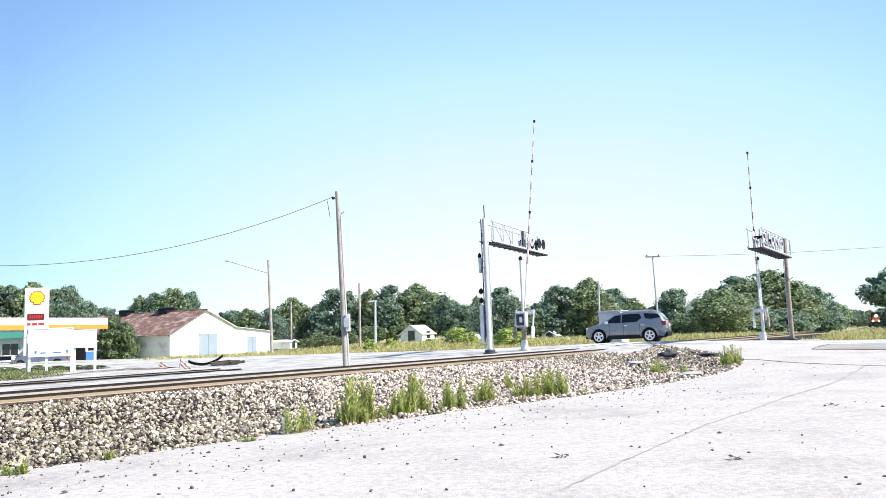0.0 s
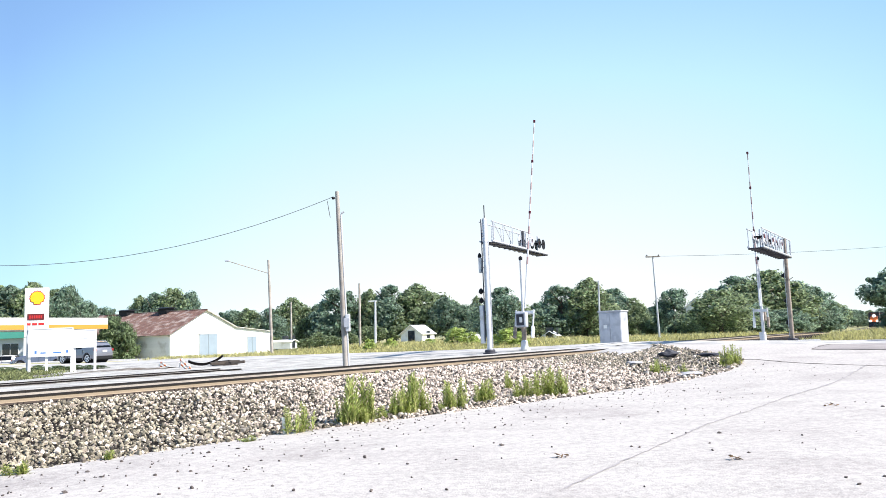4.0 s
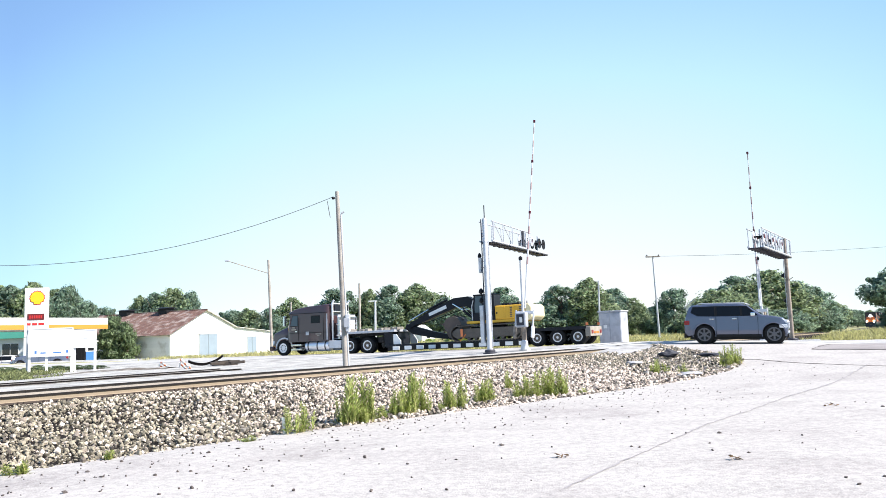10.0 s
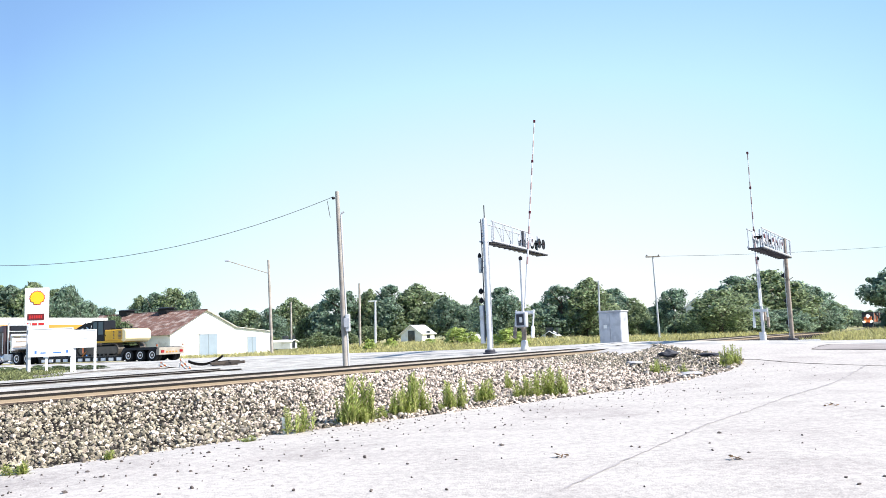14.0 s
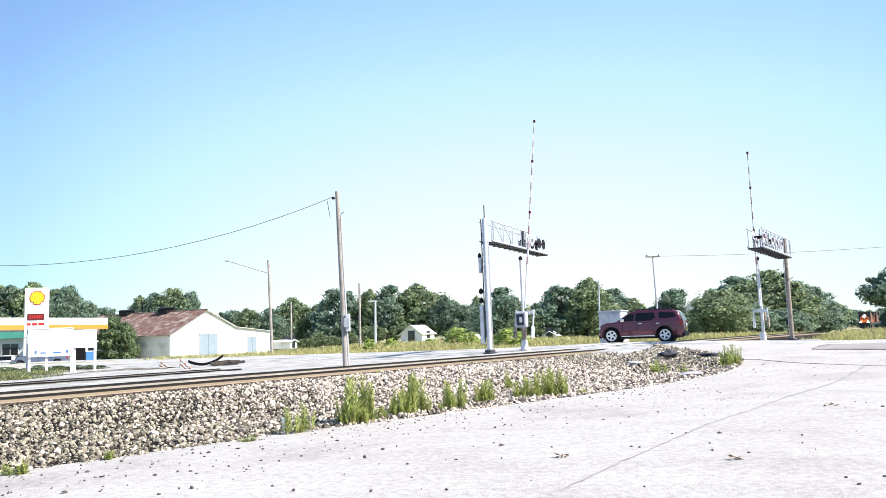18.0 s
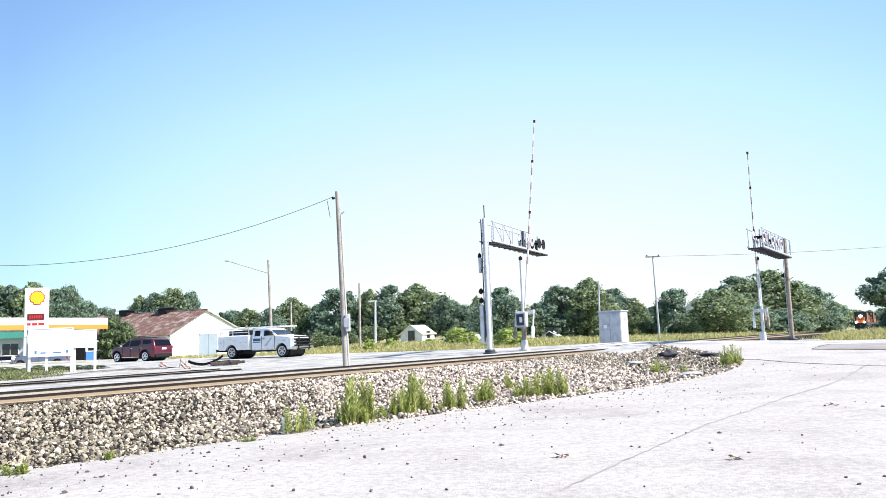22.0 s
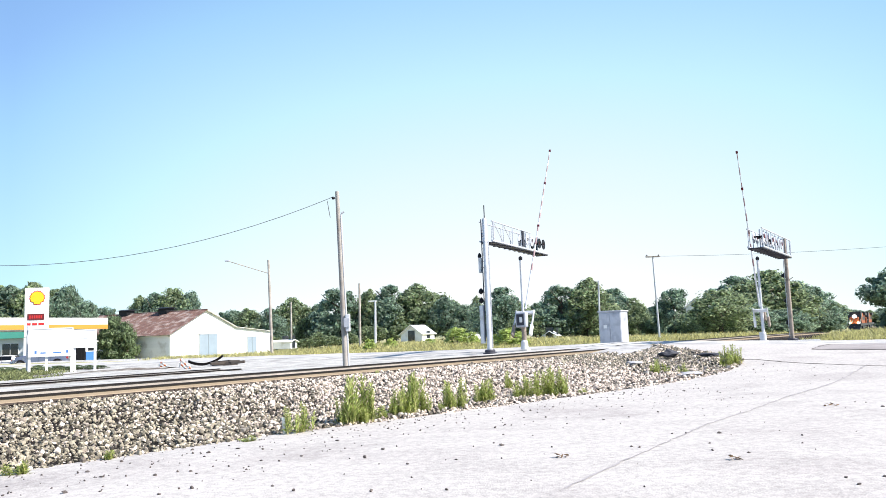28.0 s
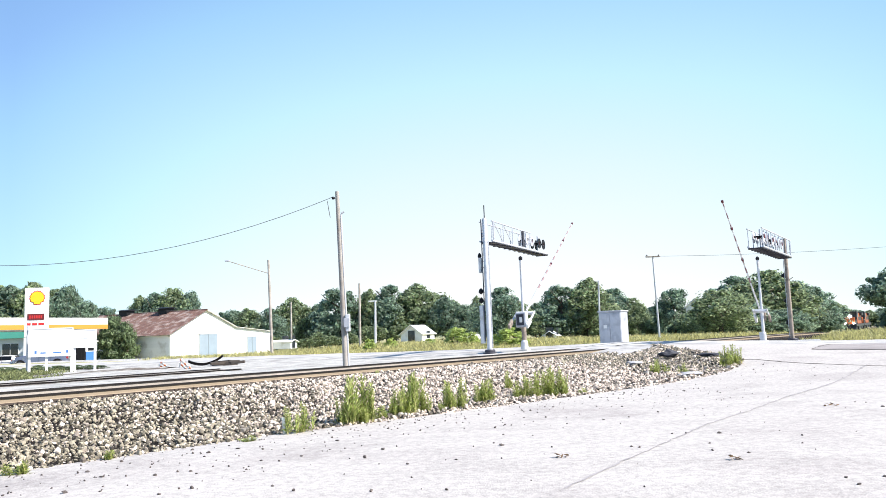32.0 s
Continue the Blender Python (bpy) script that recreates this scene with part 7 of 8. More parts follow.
for z in (2.72, 3.22):
    part("stack_brace", T([(-3.74, -0.9, z), (-3.74, 0.9, z)], 0.06, 8), M["polished"], tr, "bright bar between the exhaust stacks")
part("headache_rack", rack, M["chrome"], tr, "bright headache rack behind the sleeper")
part("tool_box", B(-4.75, -4.35, -0.8, 0.8, 1.0, 1.3, 0.03), M["post"], tr, "worn diamond-plate box")
part("deck_plate", B(-4.9, -3.65, -0.7, 0.7, 0.96, 1.0), M["galv"], tr)
tr_w = [(wheel(tr, 0.0, sd * 1.02, 0.5, 0.28, sd, M["alloy"], 0, 0.60), 0.5) for sd in (1, -1)]
for ax in (-5.15, -6.41):
    for sd in (1, -1):
        tr_w.append((wheel(tr, ax, sd * 1.05, 0.5, 0.27, sd, M["alloy"], 0, 0.60, dual=True), 0.5))

# lowboy trailer, in the same axle terms
tl = thing("lowboy_trailer", "dark three-axle lowboy trailer with a gooseneck", "trailer", group="passing trucks")
part("gooseneck", B(-8.4, -4.7, -1.22, 1.22, 1.24, 1.38, 0.02), M["galv"], tl, "pale gooseneck deck")
part("gooseneck_beam", prism(bmesh.new(), [(-4.9, 1.12), (-4.9, 1.235), (-8.3, 1.235), (-8.3, 0.9), (-7.2, 1.05)], -0.6, 0.6), M["digdark"], tl)
part("neck_post", prism(bmesh.new(), [(-7.6, 1.23), (-8.15, 1.23), (-8.2, 0.3), (-7.75, 0.3), (-7.65, 0.5)], -1.15, 1.15), M["digdark"], tl)
for sd in (1.1, -1.1):
    part("neck_panel", prism(bmesh.new(), [(-8.25, 0.485), (-8.25, 1.1), (-8.45, 1.1), (-8.75, 0.7), (-8.75, 0.485)], sd - 0.03, sd + 0.03), M["white"], tl, "white panel behind the gooseneck")
block_mesh = obj_mesh("timber_block", B(-0.18, 0.18, -0.12, 0.12, -0.07, 0.09, 0.008), M["deckwood"])
for i in range(16):
    block = new("timber_block", block_mesh)
    block.parent = tl
    block.matrix_basis = pose(-4.9 - i * 0.24, rt.uniform(-0.9, 0.9), 1.44, rt.uniform(-8, 8), rt.uniform(-8, 8), rt.uniform(0, 90))
part("hydraulic_unit", B(-7.5, -7.1, -0.6, 1.0, 0.62, 1.0, 0.04), M["trim"], tl)
part("deck", B(-16.95, -7.9, -1.25, 1.25, 0.36, 0.48, 0.01), M["digdark"], tl, "low dark deck")
for i in range(11):
    xx = -8.5 - i * 0.81
    for sd in (1, -1):
        part("outrigger", B(xx - 0.23, xx + 0.23, sd * 1.27 - 0.03, sd * 1.27 + 0.03, 0.14, 0.36, 0.01), M["white"], tl)
for sd in (1, -1):
    part("deck_beam", B(-16.95, -7.9, sd * 1.18 - 0.06, sd * 1.18 + 0.06, 0.1, 0.36), M["trim"], tl)
part("rear_deck", prism(bmesh.new(), [(-16.6, 0.5), (-17.0, 1.02), (-20.2, 1.02), (-20.35, 0.9), (-20.2, 0.84), (-17.2, 0.84), (-16.8, 0.36), (-16.6, 0.36)], -1.22, 1.22), M["digdark"], tl)
part("rear_bumper", B(-20.5, -20.2, -1.22, 1.22, 0.45, 0.98, 0.03), M["deckwood"], tl, "worn wooden rear bumper")
for sd in (1, -1):
    part("tail_light", B(-20.54, -20.49, sd * 0.9 - 0.14, sd * 0.9 + 0.14, 0.6, 0.78), M["lampred"], tl)
    part("flag", B(-20.4, -20.26, sd * 1.26 - 0.01, sd * 1.26 + 0.01, 1.05, 1.2), M["orange"], tl, "orange warning flag")
    part("flag_staff", T([(-20.25, sd * 1.24, 0.9), (-20.22, sd * 1.24, 1.3)], 0.015, 6), M["trim"], tl)
for k in range(4):
    part("rear_lamp", B(-20.535, -20.5, -0.5 + k * 0.3, -0.36 + k * 0.3, 0.6, 0.7), M["lampamber"], tl)
tl_w = []
for ax in (-17.42, -18.6, -19.76):
    for sd in (1, -1):
        tl_w.append((wheel(tl, ax, sd * 1.05, 0.46, 0.26, sd, M["alloy"], 0, 0.55, dual=True), 0.46))
    part("axle", T([(ax, -1.0, 0.46), (ax, 1.0, 0.46)], 0.07, 8), M["trim"], tl)

# tracked excavator riding on the deck
ex = thing("excavator", "yellow tracked excavator with a folded black boom", "excavator")
EZ = 0.49
for sd in (1, -1):
    yc = sd * 1.02
    loop = []
    for k in range(13):
        a = math.pi / 2 + math.pi * k / 12
        loop.append((-16.12 + 0.43 * math.cos(a), EZ + 0.44 + 0.43 * math.sin(a)))
    for k in range(13):
        a = -math.pi / 2 + math.pi * k / 12
        loop.append((-12.62 + 0.43 * math.cos(a), EZ + 0.44 + 0.43 * math.sin(a)))
    frm = part("track_frame", prism(bmesh.new(), [(x * 0.97 - 0.43, EZ + 0.44 + (z - EZ - 0.44) * 0.62) for x, z in loop], yc - 0.2, yc + 0.2), M["trackshoe"], ex, "worn steel track frame")
    # shoes round the loop
    per, n_ = [], len(loop)
    pts = loop + [loop[0]]
    total = sum(math.dist(a, b) for a, b in zip(pts, pts[1:]))
    count = 52
    acc, seg, j = 0.0, 0, 0
    shoe_mesh = None
    for k in range(count):
        target = total * k / count
        d0 = 0.0
        for a, b in zip(pts, pts[1:]):
            L_ = math.dist(a, b)
            if d0 + L_ >= target:
                u = (target - d0) / L_
                p = (a[0] + (b[0] - a[0]) * u, a[1] + (b[1] - a[1]) * u)
                an = math.degrees(math.atan2(b[1] - a[1], b[0] - a[0]))
                break
            d0 += L_
        if shoe_mesh is None:
            sb = B(-0.09, 0.09, -0.29, 0.29, -0.025, 0.025)
            box(sb, -0.02, 0.02, -0.29, 0.29, -0.06, -0.025)
            shoe_mesh = obj_mesh("track_shoe", sb, M["trackshoe"])
        so = new("track_shoe", shoe_mesh)
        so.parent = ex
        so.matrix_basis = pose(p[0], yc, p[1], 0, -an, 0)
    for xx in (-16.1, -12.65):
        part("sprocket", lathe(bmesh.new(), [(0.3, -0.22), (0.34, 0.0), (0.3, 0.22), (0.1, 0.24)], 18, "y", (xx, yc, EZ + 0.44)), M["trackshoe"], ex)
    for k in range(6):
        part("roller", lathe(bmesh.new(), [(0.1, -0.2), (0.1, 0.2)], 12, "y", (-15.4 + k * 0.42, yc, EZ + 0.14)), M["trackshoe"], ex)
part("undercarriage", B(-15.4, -13.3, -0.85, 0.85, EZ + 0.35, EZ + 0.8, 0.05), M["digdark"], ex)
part("slew_ring", lathe(bmesh.new(), [(0.72, EZ + 0.8), (0.72, EZ + 0.98)], 24, "z", (-14.4, 0, 0)), M["digdark"], ex)
part("platform", B(-16.9, -13.2, -1.2, 1.2, 1.46, 1.62, 0.03), M["digyellow"], ex, "yellow turntable skirt")
part("engine_house", B(-16.72, -15.0, -1.2, 1.2, 1.62, 2.42, 0.06), M["digyellow"], ex, "yellow engine house")
for sd in (1, -1):
    lo, hi = (1.19, 1.216) if sd > 0 else (-1.216, -1.19)
    part("side_door", B(-15.62, -15.05, lo, hi, 1.68, 2.36, 0.01), M["digyellow"], ex)
    part("door_latch", B(-15.16, -15.08, lo - 0.01, hi + 0.01, 1.95, 2.05), M["digdark"], ex)
    for k, wd in enumerate((0.13, 0.30)):
        x0_ = -15.92 - k * 0.55
        part("louvre_frame", B(x0_ - wd - 0.08, x0_ + 0.08, lo, hi, 1.68, 2.36, 0.01), M["digyellow"], ex)
        for j in range(6):
            part("louvre", B(x0_ - wd, x0_, lo - 0.006, hi + 0.006, 1.74 + j * 0.1, 1.80 + j * 0.1), M["bucketsteel"], ex, "dark engine louvre")
for x0_ in (-15.95, -15.35):
    part("roof_hatch", B(x0_ - 0.45, x0_, -0.7, 0.95, 2.42, 2.54, 0.02), M["digdark"], ex, "dark raised roof hatch")
part("counterweight", prism(bmesh.new(), [(-16.73, 1.5), (-16.73, 2.46), (-17.05, 2.42), (-17.2, 2.25), (-17.2, 1.72), (-17.0, 1.5)], -1.2, 1.2, 0.05), M["digcream"], ex, "pale cream-yellow counterweight")
part("exhaust", T([(-16.55, 0.1, 2.4), (-16.55, 0.1, 2.66)], 0.06, 8), M["digdark"], ex)
# cab: floor pan, pillars and glass
CX0, CX1 = -14.98, -13.62
part("cab_base", B(CX0, CX1, 0.15, 1.2, 1.6, 2.02, 0.03), M["digdark"], ex, "dark cab base")
part("cab_back", B(CX0, CX0 + 0.14, 0.15, 1.2, 2.02, 3.06, 0.02), M["digdark"], ex)
for y0_, y1_ in ((0.15, 0.22), (1.13, 1.2)):
    part("cab_pillar", B(-14.32, -14.22, y0_, y1_, 2.02, 3.06, 0.01), M["digdark"], ex)
    part("cab_pillar", prism(bmesh.new(), [(CX1 - 0.08, 2.02), (CX1, 2.02), (CX1 - 0.1, 3.06), (CX1 - 0.18, 3.06)], y0_, y1_), M["digdark"], ex)
    part("cab_sill", B(CX0, CX1, y0_, y1_, 2.02, 2.09), M["digdark"], ex)
    part("cab_window", B(-14.84, -14.32, y0_ + 0.02, y1_ - 0.02, 2.09, 3.04), M["cabglass"], ex, "cab glass")
    part("cab_window", B(-14.22, -13.74, y0_ + 0.02, y1_ - 0.02, 2.09, 3.04), M["cabglass"], ex, "cab glass")
part("front_window", B(CX1 - 0.1, CX1 - 0.07, 0.22, 1.13, 2.05, 3.0), M["cabglass"], ex)
part("cab_roof", B(CX0, CX1 - 0.06, 0.14, 1.21, 3.06, 3.14, 0.03), M["digdark"], ex)
part("seat", B(-14.75, -14.35, 0.45, 0.9, 2.0, 2.6, 0.08), M["digdark"], ex, "black operator seat")
part("handrail", T([(-13.6, 1.24, 1.65), (-13.6, 1.24, 2.5), (-13.7, 1.24, 2.8)], 0.03, 6), M["silver"], ex)


def arm_piece(name, line, widths, half, y, material, label=""):
    """A box-section arm along a polyline in the xz plane."""
    up, dn = [], []
    for i, (x, z) in enumerate(line):
        a, b = line[max(i - 1, 0)], line[min(i + 1, len(line) - 1)]
        d = Vector((b[0] - a[0], b[1] - a[1])).normalized()
        up.append((x - d.y * widths[i], z + d.x * widths[i]))
        dn.append((x + d.y * widths[i], z - d.x * widths[i]))
    return part(name, prism(bmesh.new(), up + dn[::-1], y - half, y + half), material, ex, label)


arm_piece("boom", [(-13.95, 1.75), (-13.5, 2.45), (-12.8, 2.84), (-12.0, 2.80), (-10.6, 2.30), (-8.85, 1.55)], [0.2, 0.28, 0.30, 0.29, 0.25, 0.14], 0.24, -0.15, M["digdark"], "black boom")
part("lettering_bar", prism(bmesh.new(), [(-11.45, 2.50), (-11.4, 2.70), (-10.2, 2.27), (-10.25, 2.08)], 0.092, 0.1), M["white"], ex, "plain white lettering bar")
arm_piece("stick", [(-8.55, 1.55), (-9.1, 1.28), (-10.3, 0.98), (-11.6, 0.76)], [0.15, 0.24, 0.2, 0.13], 0.18, -0.15, M["digdark"], "black stick")
for y_ in (-0.48, 0.18):
    part("boom_cylinder", T([(-13.3, y_, 1.7), (-12.6, y_, 2.30)], 0.075, 10), M["digdark"], ex)
    part("cylinder_rod", T([(-12.6, y_, 2.30), (-11.9, y_, 2.72)], 0.05, 10), M["chrome"], ex, "bright hydraulic rod")
part("stick_cylinder", T([(-11.4, -0.15, 3.02), (-10.1, -0.15, 2.50)], 0.07, 10), M["digdark"], ex)
part("cylinder_rod", T([(-10.1, -0.15, 2.50), (-8.7, -0.15, 1.86)], 0.04, 10), M["chrome"], ex)
part("bucket_link", T([(-11.1, -0.05, 1.02), (-11.9, -0.05, 2.05), (-12.5, -0.05, 1.75)], 0.05, 8), M["bucketsteel"], ex)
for y_ in (0.06, 0.12):
    part("hose", T([(-12.9, y_, 2.5), (-11.5, y_, 2.1), (-10.2, y_, 1.75), (-9.3, y_, 1.62), (-8.9, y_, 1.4)], 0.025, 6), M["trim"], ex)
part("chain", T([(-12.3, 0.9, 0.55), (-12.2, 0.6, 1.1), (-12.25, 0.3, 1.9)], 0.03, 6), M["silver"], ex, "pale tie-down chain")
bk = []
for k in range(11):
    a = math.radians(-70 + 200 * k / 10)
    bk.append((-11.95 - 0.62 * math.cos(a), 1.32 + 0.66 * math.sin(a)))
bk += [(-11.35, 1.5), (-11.7, 0.72)]
part("bucket", prism(bmesh.new(), bk, -0.75, 0.5), M["bucketsteel"], ex, "worn digging bucket")
for k in range(5):
    part("tooth", B(-11.5, -11.22, -0.7 + k * 0.27, -0.6 + k * 0.27, 1.5, 1.58), M["bucketsteel"], ex)
part("tie_down", T([(-12.8, 1.33, 0.5), (-13.4, 1.1, 1.2)], 0.02, 6), M["lampamber"], ex, "orange strap")
part("strap_flag", B(-13.0, -12.85, 1.34, 1.36, 0.75, 1.2), M["orange"], ex, "orange ribbon")

# parked cars at the station
pk, pk_wheels = suv("parked_car", "white car parked at the filling station", M["vanwhite"], 2.65, 0.88,
             [(-2.1, 0.30), (-2.25, 0.45), (-2.28, 0.85), (-2.15, 0.98), (-1.55, 1.05), (-0.95, 1.40), (-0.3, 1.46), (0.3, 1.42), (1.1, 0.98), (1.9, 0.86), (2.15, 0.72), (2.18, 0.42), (2.05, 0.28)],
             [[(0.85, 1.02), (0.1, 0.99), (0.1, 1.35), (0.3, 1.35)], [(0.02, 0.99), (-0.8, 1.0), (-0.85, 1.33), (0.02, 1.36)]],
             ((1.08, 1.0), (0.34, 1.40)), ((-1.52, 1.07), (-0.98, 1.38)), 0.96, 1.46, 0.22, 0.33, M["alloy"], group="parked cars", rails=False)
pk.matrix_basis = pose(-44.3, 77.5, -0.98, 0, 0, 190)
pk2 = copy_thing(qx, pose(-37.0, 70.2, -0.85, 0, 0, 205))
tagged(pk2, "dark blue-grey sport utility parked at the filling station", "car", "parked cars")
pk3 = copy_thing(pk, pose(-37.6, 71.6, -0.92, 0, 0, 15))
tagged(pk3, "white car parked beside the price sign", "car", "parked cars")

# ---- train ----
M["locoorange"] = surface("orange_locomotive_paint", (0.30, 0.07, 0.015), 0.5, vary=0.1, scale=1, fine=10)
M["locoblack"] = surface("black_locomotive_paint", (0.03, 0.028, 0.028), 0.5, vary=0.2, scale=1, fine=10)
M["headlamp"] = lamp_glow("burning_headlamp", (1.0, 0.95, 0.85), 30.0)
loco = thing("locomotive", "orange and black diesel locomotive with burning headlights", "locomotive")
# local x forward, x = 0 at the front coupler, z = 0 at rail head
part("frame", B(-21.5, -0.4, -1.5, 1.5, 1.0, 1.6, 0.05), M["locoblack"], loco)
part("nose", prism(bmesh.new(), [(-1.0, 1.6), (-1.05, 3.0), (-1.5, 3.25), (-2.9, 3.3), (-2.9, 1.6)], -1.05, 1.05, 0.08), M["locoorange"], loco, "orange short nose")
part("cab", prism(bmesh.new(), [(-2.6, 1.6), (-2.6, 3.3), (-2.95, 4.4), (-3.3, 4.65), (-5.4, 4.65), (-5.4, 1.6)], -1.55, 1.55, 0.08), M["locoblack"], loco, "black cab with orange sides")
for sd in (1, -1):
    part("cab_panel", B(-5.3, -2.75, min(sd * 1.55, sd * 1.565), max(sd * 1.55, sd * 1.565), 1.7, 3.2), M["locoorange"], loco, "orange cab side")
part("brow", B(-3.0, -2.55, -1.56, 1.56, 4.2, 4.62, 0.05), M["locoblack"], loco)
part("cab_roof", B(-5.5, -3.0, -1.5, 1.5, 4.6, 4.75, 0.05), M["locoblack"], loco)
for y0_, y1_ in ((-1.35, -0.75), (-0.65, -0.05), (0.05, 0.65), (0.75, 1.35)):
    w_ = part("windscreen", B(-0.02, 0.02, y0_, y1_, 0, 0.75, 0.01), M["carglass"], loco)
    w_.matrix_basis = pose(-2.71, 0, 3.5, 0, -17.5, 0)
for sd in (1, -1):
    part("side_window", B(-4.6, -3.5, min(sd * 1.55, sd * 1.57), max(sd * 1.55, sd * 1.57), 3.3, 4.1), M["carglass"], loco)
    part("ditch_light", lathe(bmesh.new(), [(0.23, -0.62), (0.24, -0.56), (0.12, -0.52)], 14, "x", (0, sd * 0.95, 1.85)), M["headlamp"], loco, "burning ditch light")
    part("handrail", T([(-0.5, sd * 1.45, 1.6), (-0.5, sd * 1.45, 2.6), (-2.4, sd * 1.5, 2.6)], 0.03, 6), M["white"], loco)
    part("side_stripe", B(-21.0, -5.4, min(sd * 0.92, sd * 0.94), max(sd * 0.92, sd * 0.94), 2.5, 3.3), M["locoblack"], loco)
    for k in range(4):
        part("ladder_step", B(-0.95, -0.45, min(sd * 1.2, sd * 1.5), max(sd * 1.2, sd * 1.5), 0.35 + 0.32 * k, 0.4 + 0.32 * k), M["locoblack"], loco)
part("headlight", lathe(bmesh.new(), [(0.40, -2.80), (0.42, -2.62), (0.15, -2.56)], 14, "x", (0.0, 0, 3.45)), M["headlamp"], loco, "burning headlight")
part("nose_light", lathe(bmesh.new(), [(0.15, -1.1), (0.16, -1.02), (0.1, -0.98)], 14, "x", (0, 0, 2.95)), M["lampclear"], loco)
part("long_hood", B(-21.2, -5.4, -0.92, 0.92, 1.6, 4.35, 0.1), M["locoorange"], loco)
part("radiator", B(-20.5, -16.5, -1.5, 1.5, 3.7, 4.45, 0.1), M["locoblack"], loco)
part("dynamic_brake", B(-9.5, -6.5, -1.1, 1.1, 3.9, 4.6, 0.08), M["locoblack"], loco)
part("plow", prism(bmesh.new(), [(-0.35, 0.12), (-0.1, 0.15), (-0.45, 1.0), (-0.6, 1.0)], -1.4, 1.4), M["locoblack"], loco)
part("fuel_tank", B(-13.5, -8.5, -1.3, 1.3, 0.2, 1.0, 0.1), M["locoblack"], loco)
part("coupler", B(-0.4, 0.25, -0.15, 0.15, 0.72, 0.98, 0.04), M["trackshoe"], loco)
for x0_ in (-3.2, -18.2):
    part("truck_frame", B(x0_ - 2.4, x0_ + 2.2, -1.2, 1.2, 0.4, 0.9, 0.05), M["locoblack"], loco)
    for k in (-1.8, 0.0, 1.8):
        part("rail_wheel", lathe(bmesh.new(), [(0.5, -0.85), (0.52, -0.72), (0.2, -0.7), (0.2, 0.7), (0.52, 0.72), (0.5, 0.85)], 20, "y", (x0_ + k, 0, 0.51)), M["trackshoe"], loco)
loco2 = copy_thing(loco, pose(0, 0, 0))
for o in list(loco2.children):
    if o.name.startswith(("ditch", "headlight")):
        bpy.data.objects.remove(o)
tagged(loco2, "second orange and black locomotive coupled behind", "locomotive")

# ---- movement ----
def rows_along(keys, t):
    """Distance along the road at t, glided between keys, straight on beyond them."""
    if t <= keys[0][0]:
        v = (keys[1][1] - keys[0][1]) / (keys[1][0] - keys[0][0])
        return keys[0][1] + v * (t - keys[0][0])
    if t >= keys[-1][0]:
        v = (keys[-1][1] - keys[-2][1]) / (keys[-1][0] - keys[-2][0])
        return keys[-1][1] + v * (t - keys[-1][0])
    for i in range(len(keys) - 1):
        (a, ra), (b, rb) = keys[i], keys[i + 1]
        if t <= b:
            va = (rb - keys[i - 1][1]) / (b - keys[i - 1][0]) if i else (rb - ra) / (b - a)
            vb = (keys[i + 2][1] - ra) / (keys[i + 2][0] - a) if i + 2 < len(keys) else (rb - ra) / (b - a)
            h, u = b - a, (t - a) / (b - a)
            return ra * (2 * u ** 3 - 3 * u * u + 1) + va * h * (u ** 3 - 2 * u * u + u) + rb * (3 * u * u - 2 * u ** 3) + vb * h * (u ** 3 - u * u)


def on_road(r, n, sense, x_front, x_back):
    """Pose of a vehicle whose axles at local x_front and x_back stand on the road; r is that of local x = 0. sense: +1 drives west."""
    rf, rb = r + sense * x_front, r + sense * x_back
    pf, pb = road_xy(rf, n), road_xy(rb, n)
    crown = 0.05 - 0.0125 * abs(n - 0.65)
    zf, zb = road_z(rf) + crown, road_z(rb) + crown
    f = Vector((pf.x, pf.y, zf))
    d = (f - Vector((pb.x, pb.y, zb))).normalized()
    yaw = math.degrees(math.atan2(d.y, d.x))
    pitch = -math.degrees(math.asin(d.z))
    o = f - d * x_front
    return pose(o.x, o.y, o.z, 0, pitch, yaw)


def drive(ob, keys, n, sense, x_front, x_back, lo, hi, wheels, shift=0.0):
    """Moves a vehicle and rolls its wheels. lo, hi: how far along the road it goes before it waits out of view."""
    def place(t):
        return min(hi, max(lo, rows_along(keys, t) + shift))
    walk(ob, [(k * 0.2, on_road(place(k * 0.2), n, sense, x_front, x_back)) for k in range(161)])
    for w, radius in wheels:
        home = w.matrix_basis.copy()
        rows, prev = [], None
        base = place(0.0)
        for k in range(32 * 30 + 1):
            t = k / 30
            r = place(t)
            if -32 < r < 78 and (prev is None or abs(r - prev) > 1e-4) or k in (0, 960):
                a = sense * (min(78, max(-32, r)) - min(78, max(-32, base))) / radius
                rows.append((t, home @ Matrix.Rotation(a, 4, "Y")))
            prev = r
        walk(w, rows)


def line_at(dist):
    """Point and heading on the main line, dist metres before the place where the train is last seen."""
    p, i = LINE[37], 37
    d = (LINE[38] - LINE[37]).normalized()
    return p + d * dist, d


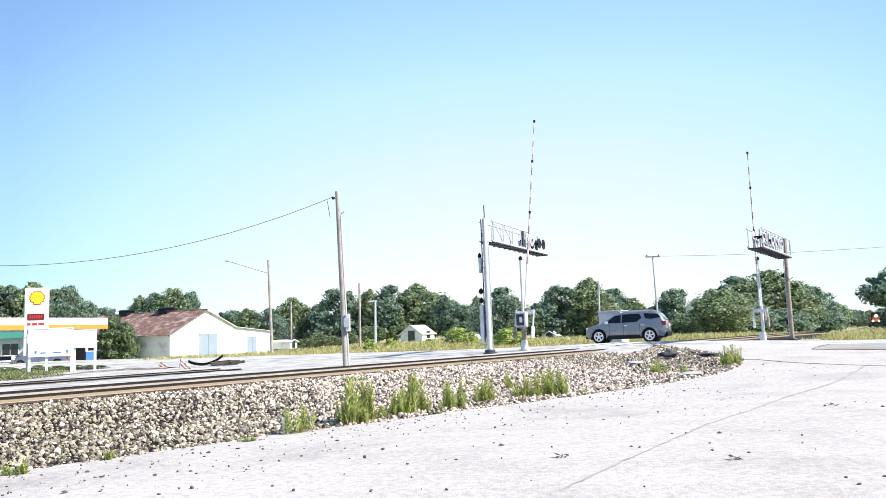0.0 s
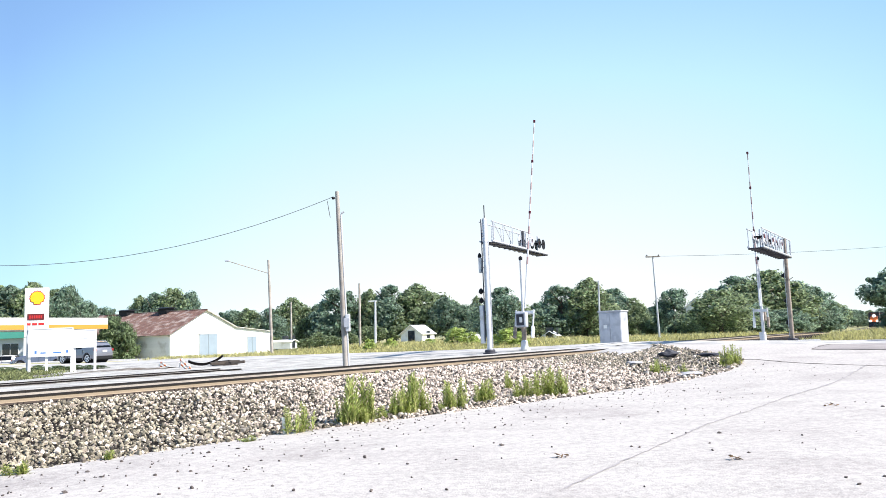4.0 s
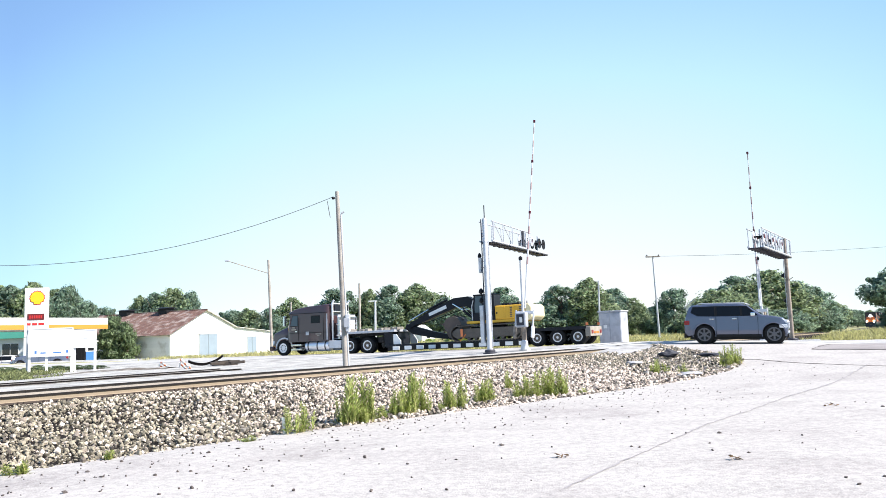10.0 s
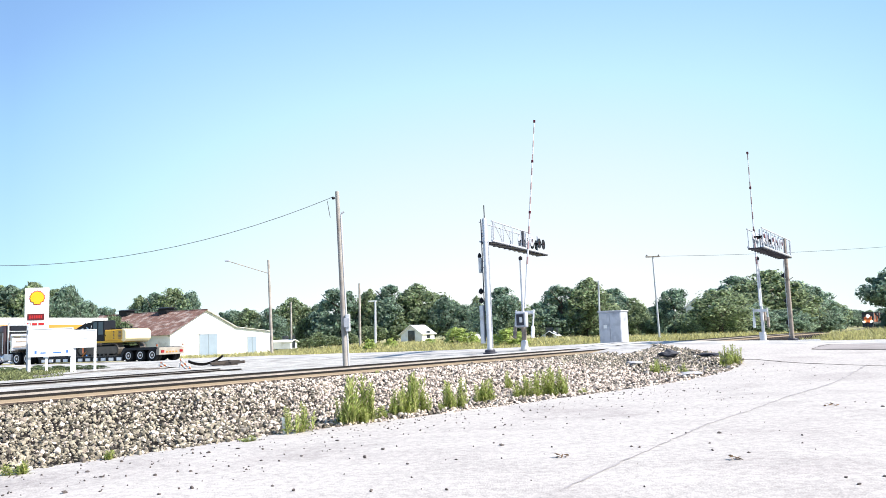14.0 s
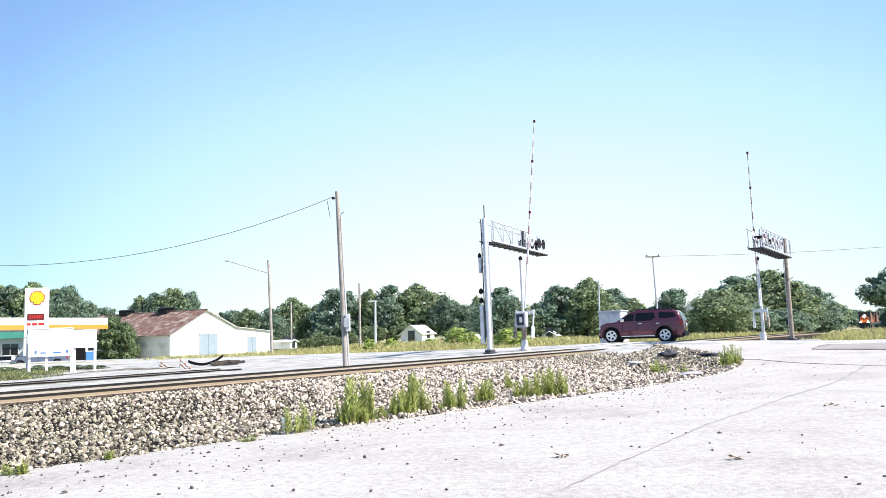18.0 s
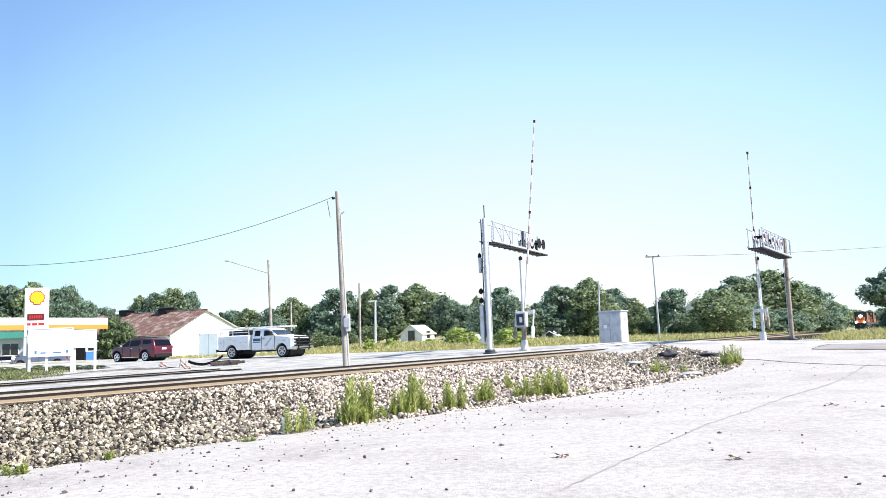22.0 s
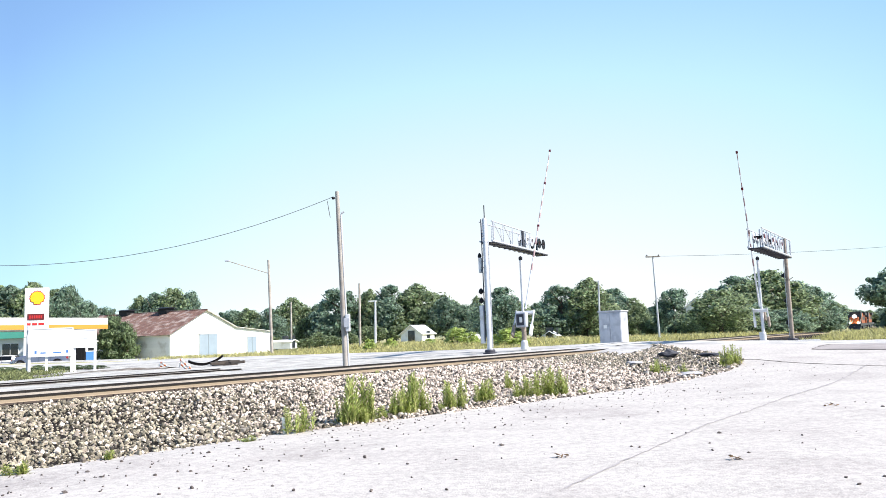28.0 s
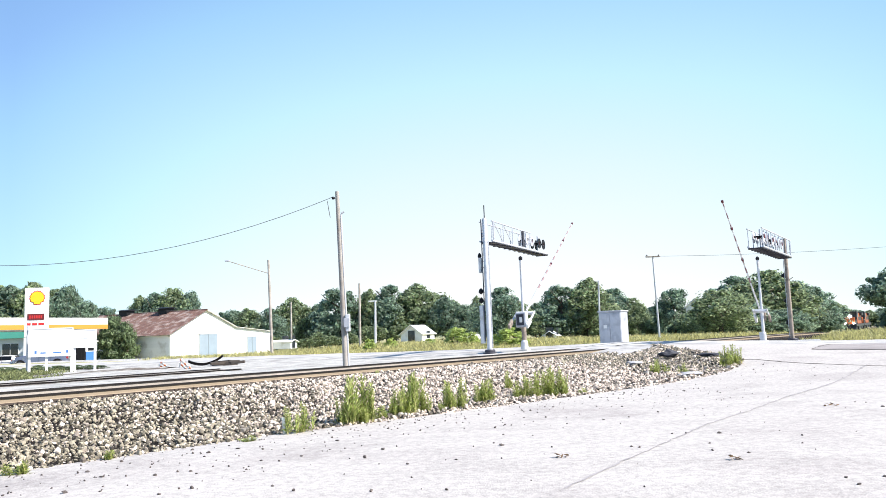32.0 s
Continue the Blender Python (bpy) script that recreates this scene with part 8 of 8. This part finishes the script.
def motions():
    # crossover, driving west; distances are of the body's middle
    drive(eq, [(0, 6.15), (0.5, 10.51), (1, 15.14), (1.5, 20.02), (2, 25.16), (2.5, 30.55), (3, 36.2), (3.5, 42.1), (4, 48.26), (4.5, 54.7), (5, 61.3)], -1.1, 1, 1.36, -1.36, -60, 225, eq_w)
    # tractor, trailer and load, driving west; distances are of the front axle
    keys = [(4.5, -5.21), (5.5, 0.18), (6, 2.99), (6.5, 5.88), (7, 8.84), (7.5, 11.88), (8, 15.0), (8.5, 18.21), (9, 21.5), (9.5, 24.87), (10, 28.33), (10.5, 31.88), (11, 35.52), (11.5, 39.36),
            (12, 43.28), (12.5, 47.3), (13, 51.32), (13.5, 55.44), (14, 59.66), (14.5, 63.98), (15, 68.4)]
    drive(tr, keys, -1.1, 1, 0.0, -5.8, -60, 190, tr_w)
    drive(tl, keys, -1.1, 1, -5.8, -18.6, -60, 190, tl_w)
    drive(ex, keys, -1.1, 1, -5.8, -18.6, -60, 190, [])
    # large sport utility, driving east
    drive(qx, [(5.5, 53.98), (6, 47.93), (6.5, 41.9), (7, 35.88), (7.5, 29.88), (8, 23.9), (8.5, 17.92), (9, 11.97), (9.5, 6.03), (10, 0.1), (10.5, -5.81), (11, -11.71)], 2.55, -1, 1.5, -1.5, -62, 120, qx_w)
    # red sport utility, driving west
    drive(rd, [(16, -11.2), (16.5, -7.3), (17, -3.05), (17.5, 1.2), (18, 5.4), (18.5, 9.65), (19, 14.05), (19.5, 18.35), (20, 22.9), (20.5, 27.65), (21, 32.47), (21.5, 37.32), (22, 42.3), (22.5, 47.27), (23, 52.4), (23.5, 57.6)], -1.1, 1, 1.41, -1.41, -110, 150, rd_w)
    # utility truck, driving east
    drive(ut, [(19.5, 58.89), (20, 52.34), (20.5, 45.95), (21, 39.72), (21.5, 33.65), (22, 27.75), (22.5, 22.01), (23, 16.43), (23.5, 11.01), (24, 5.76), (24.5, 0.66), (25, -4.27), (25.5, -9.04), (26, -13.64)], 2.55, -1, 1.9, -1.9, -48, 150, ut_w)
    # gate arms, falling from the upright
    def swing(arm, rows):
        home = arm.matrix_basis.copy()
        walk(arm, [(t, home @ Matrix.Rotation(radians(a), 4, "Y")) for t, a in rows])
    swing(arm_a, [(0, 16.3), (26.4, 16.3), (26.8, 17.5), (27.5, 24.6), (28, 31.0), (29, 38.7), (30, 45.5), (31, 52.5), (32, 59.3)])
    swing(arm_b, [(0, 0.0), (26.4, 0.0), (26.8, 2.0), (27.5, 11.5), (28, 19.0), (29, 28.0), (30, 37.0), (31, 45.5), (32, 54.0)])
    # train, creeping towards the crossing
    rows, rows2 = [], []
    for t, dist in ((0, 82.0), (8, 64.0), (16, 45.0), (20, 33.0), (24, 21.0), (28, 10.0), (30, 4.5), (32, -1.0)):
        p, d = line_at(dist)
        yaw = math.degrees(math.atan2(-d.y, -d.x))
        rows.append((t, pose(p.x, p.y, line_z(p), 0, 0, yaw)))
        q = p + d * 21.9
        rows2.append((t, pose(q.x, q.y, line_z(q), 0, 0, yaw)))
    walk(loco, rows)
    walk(loco2, rows2)


motions()
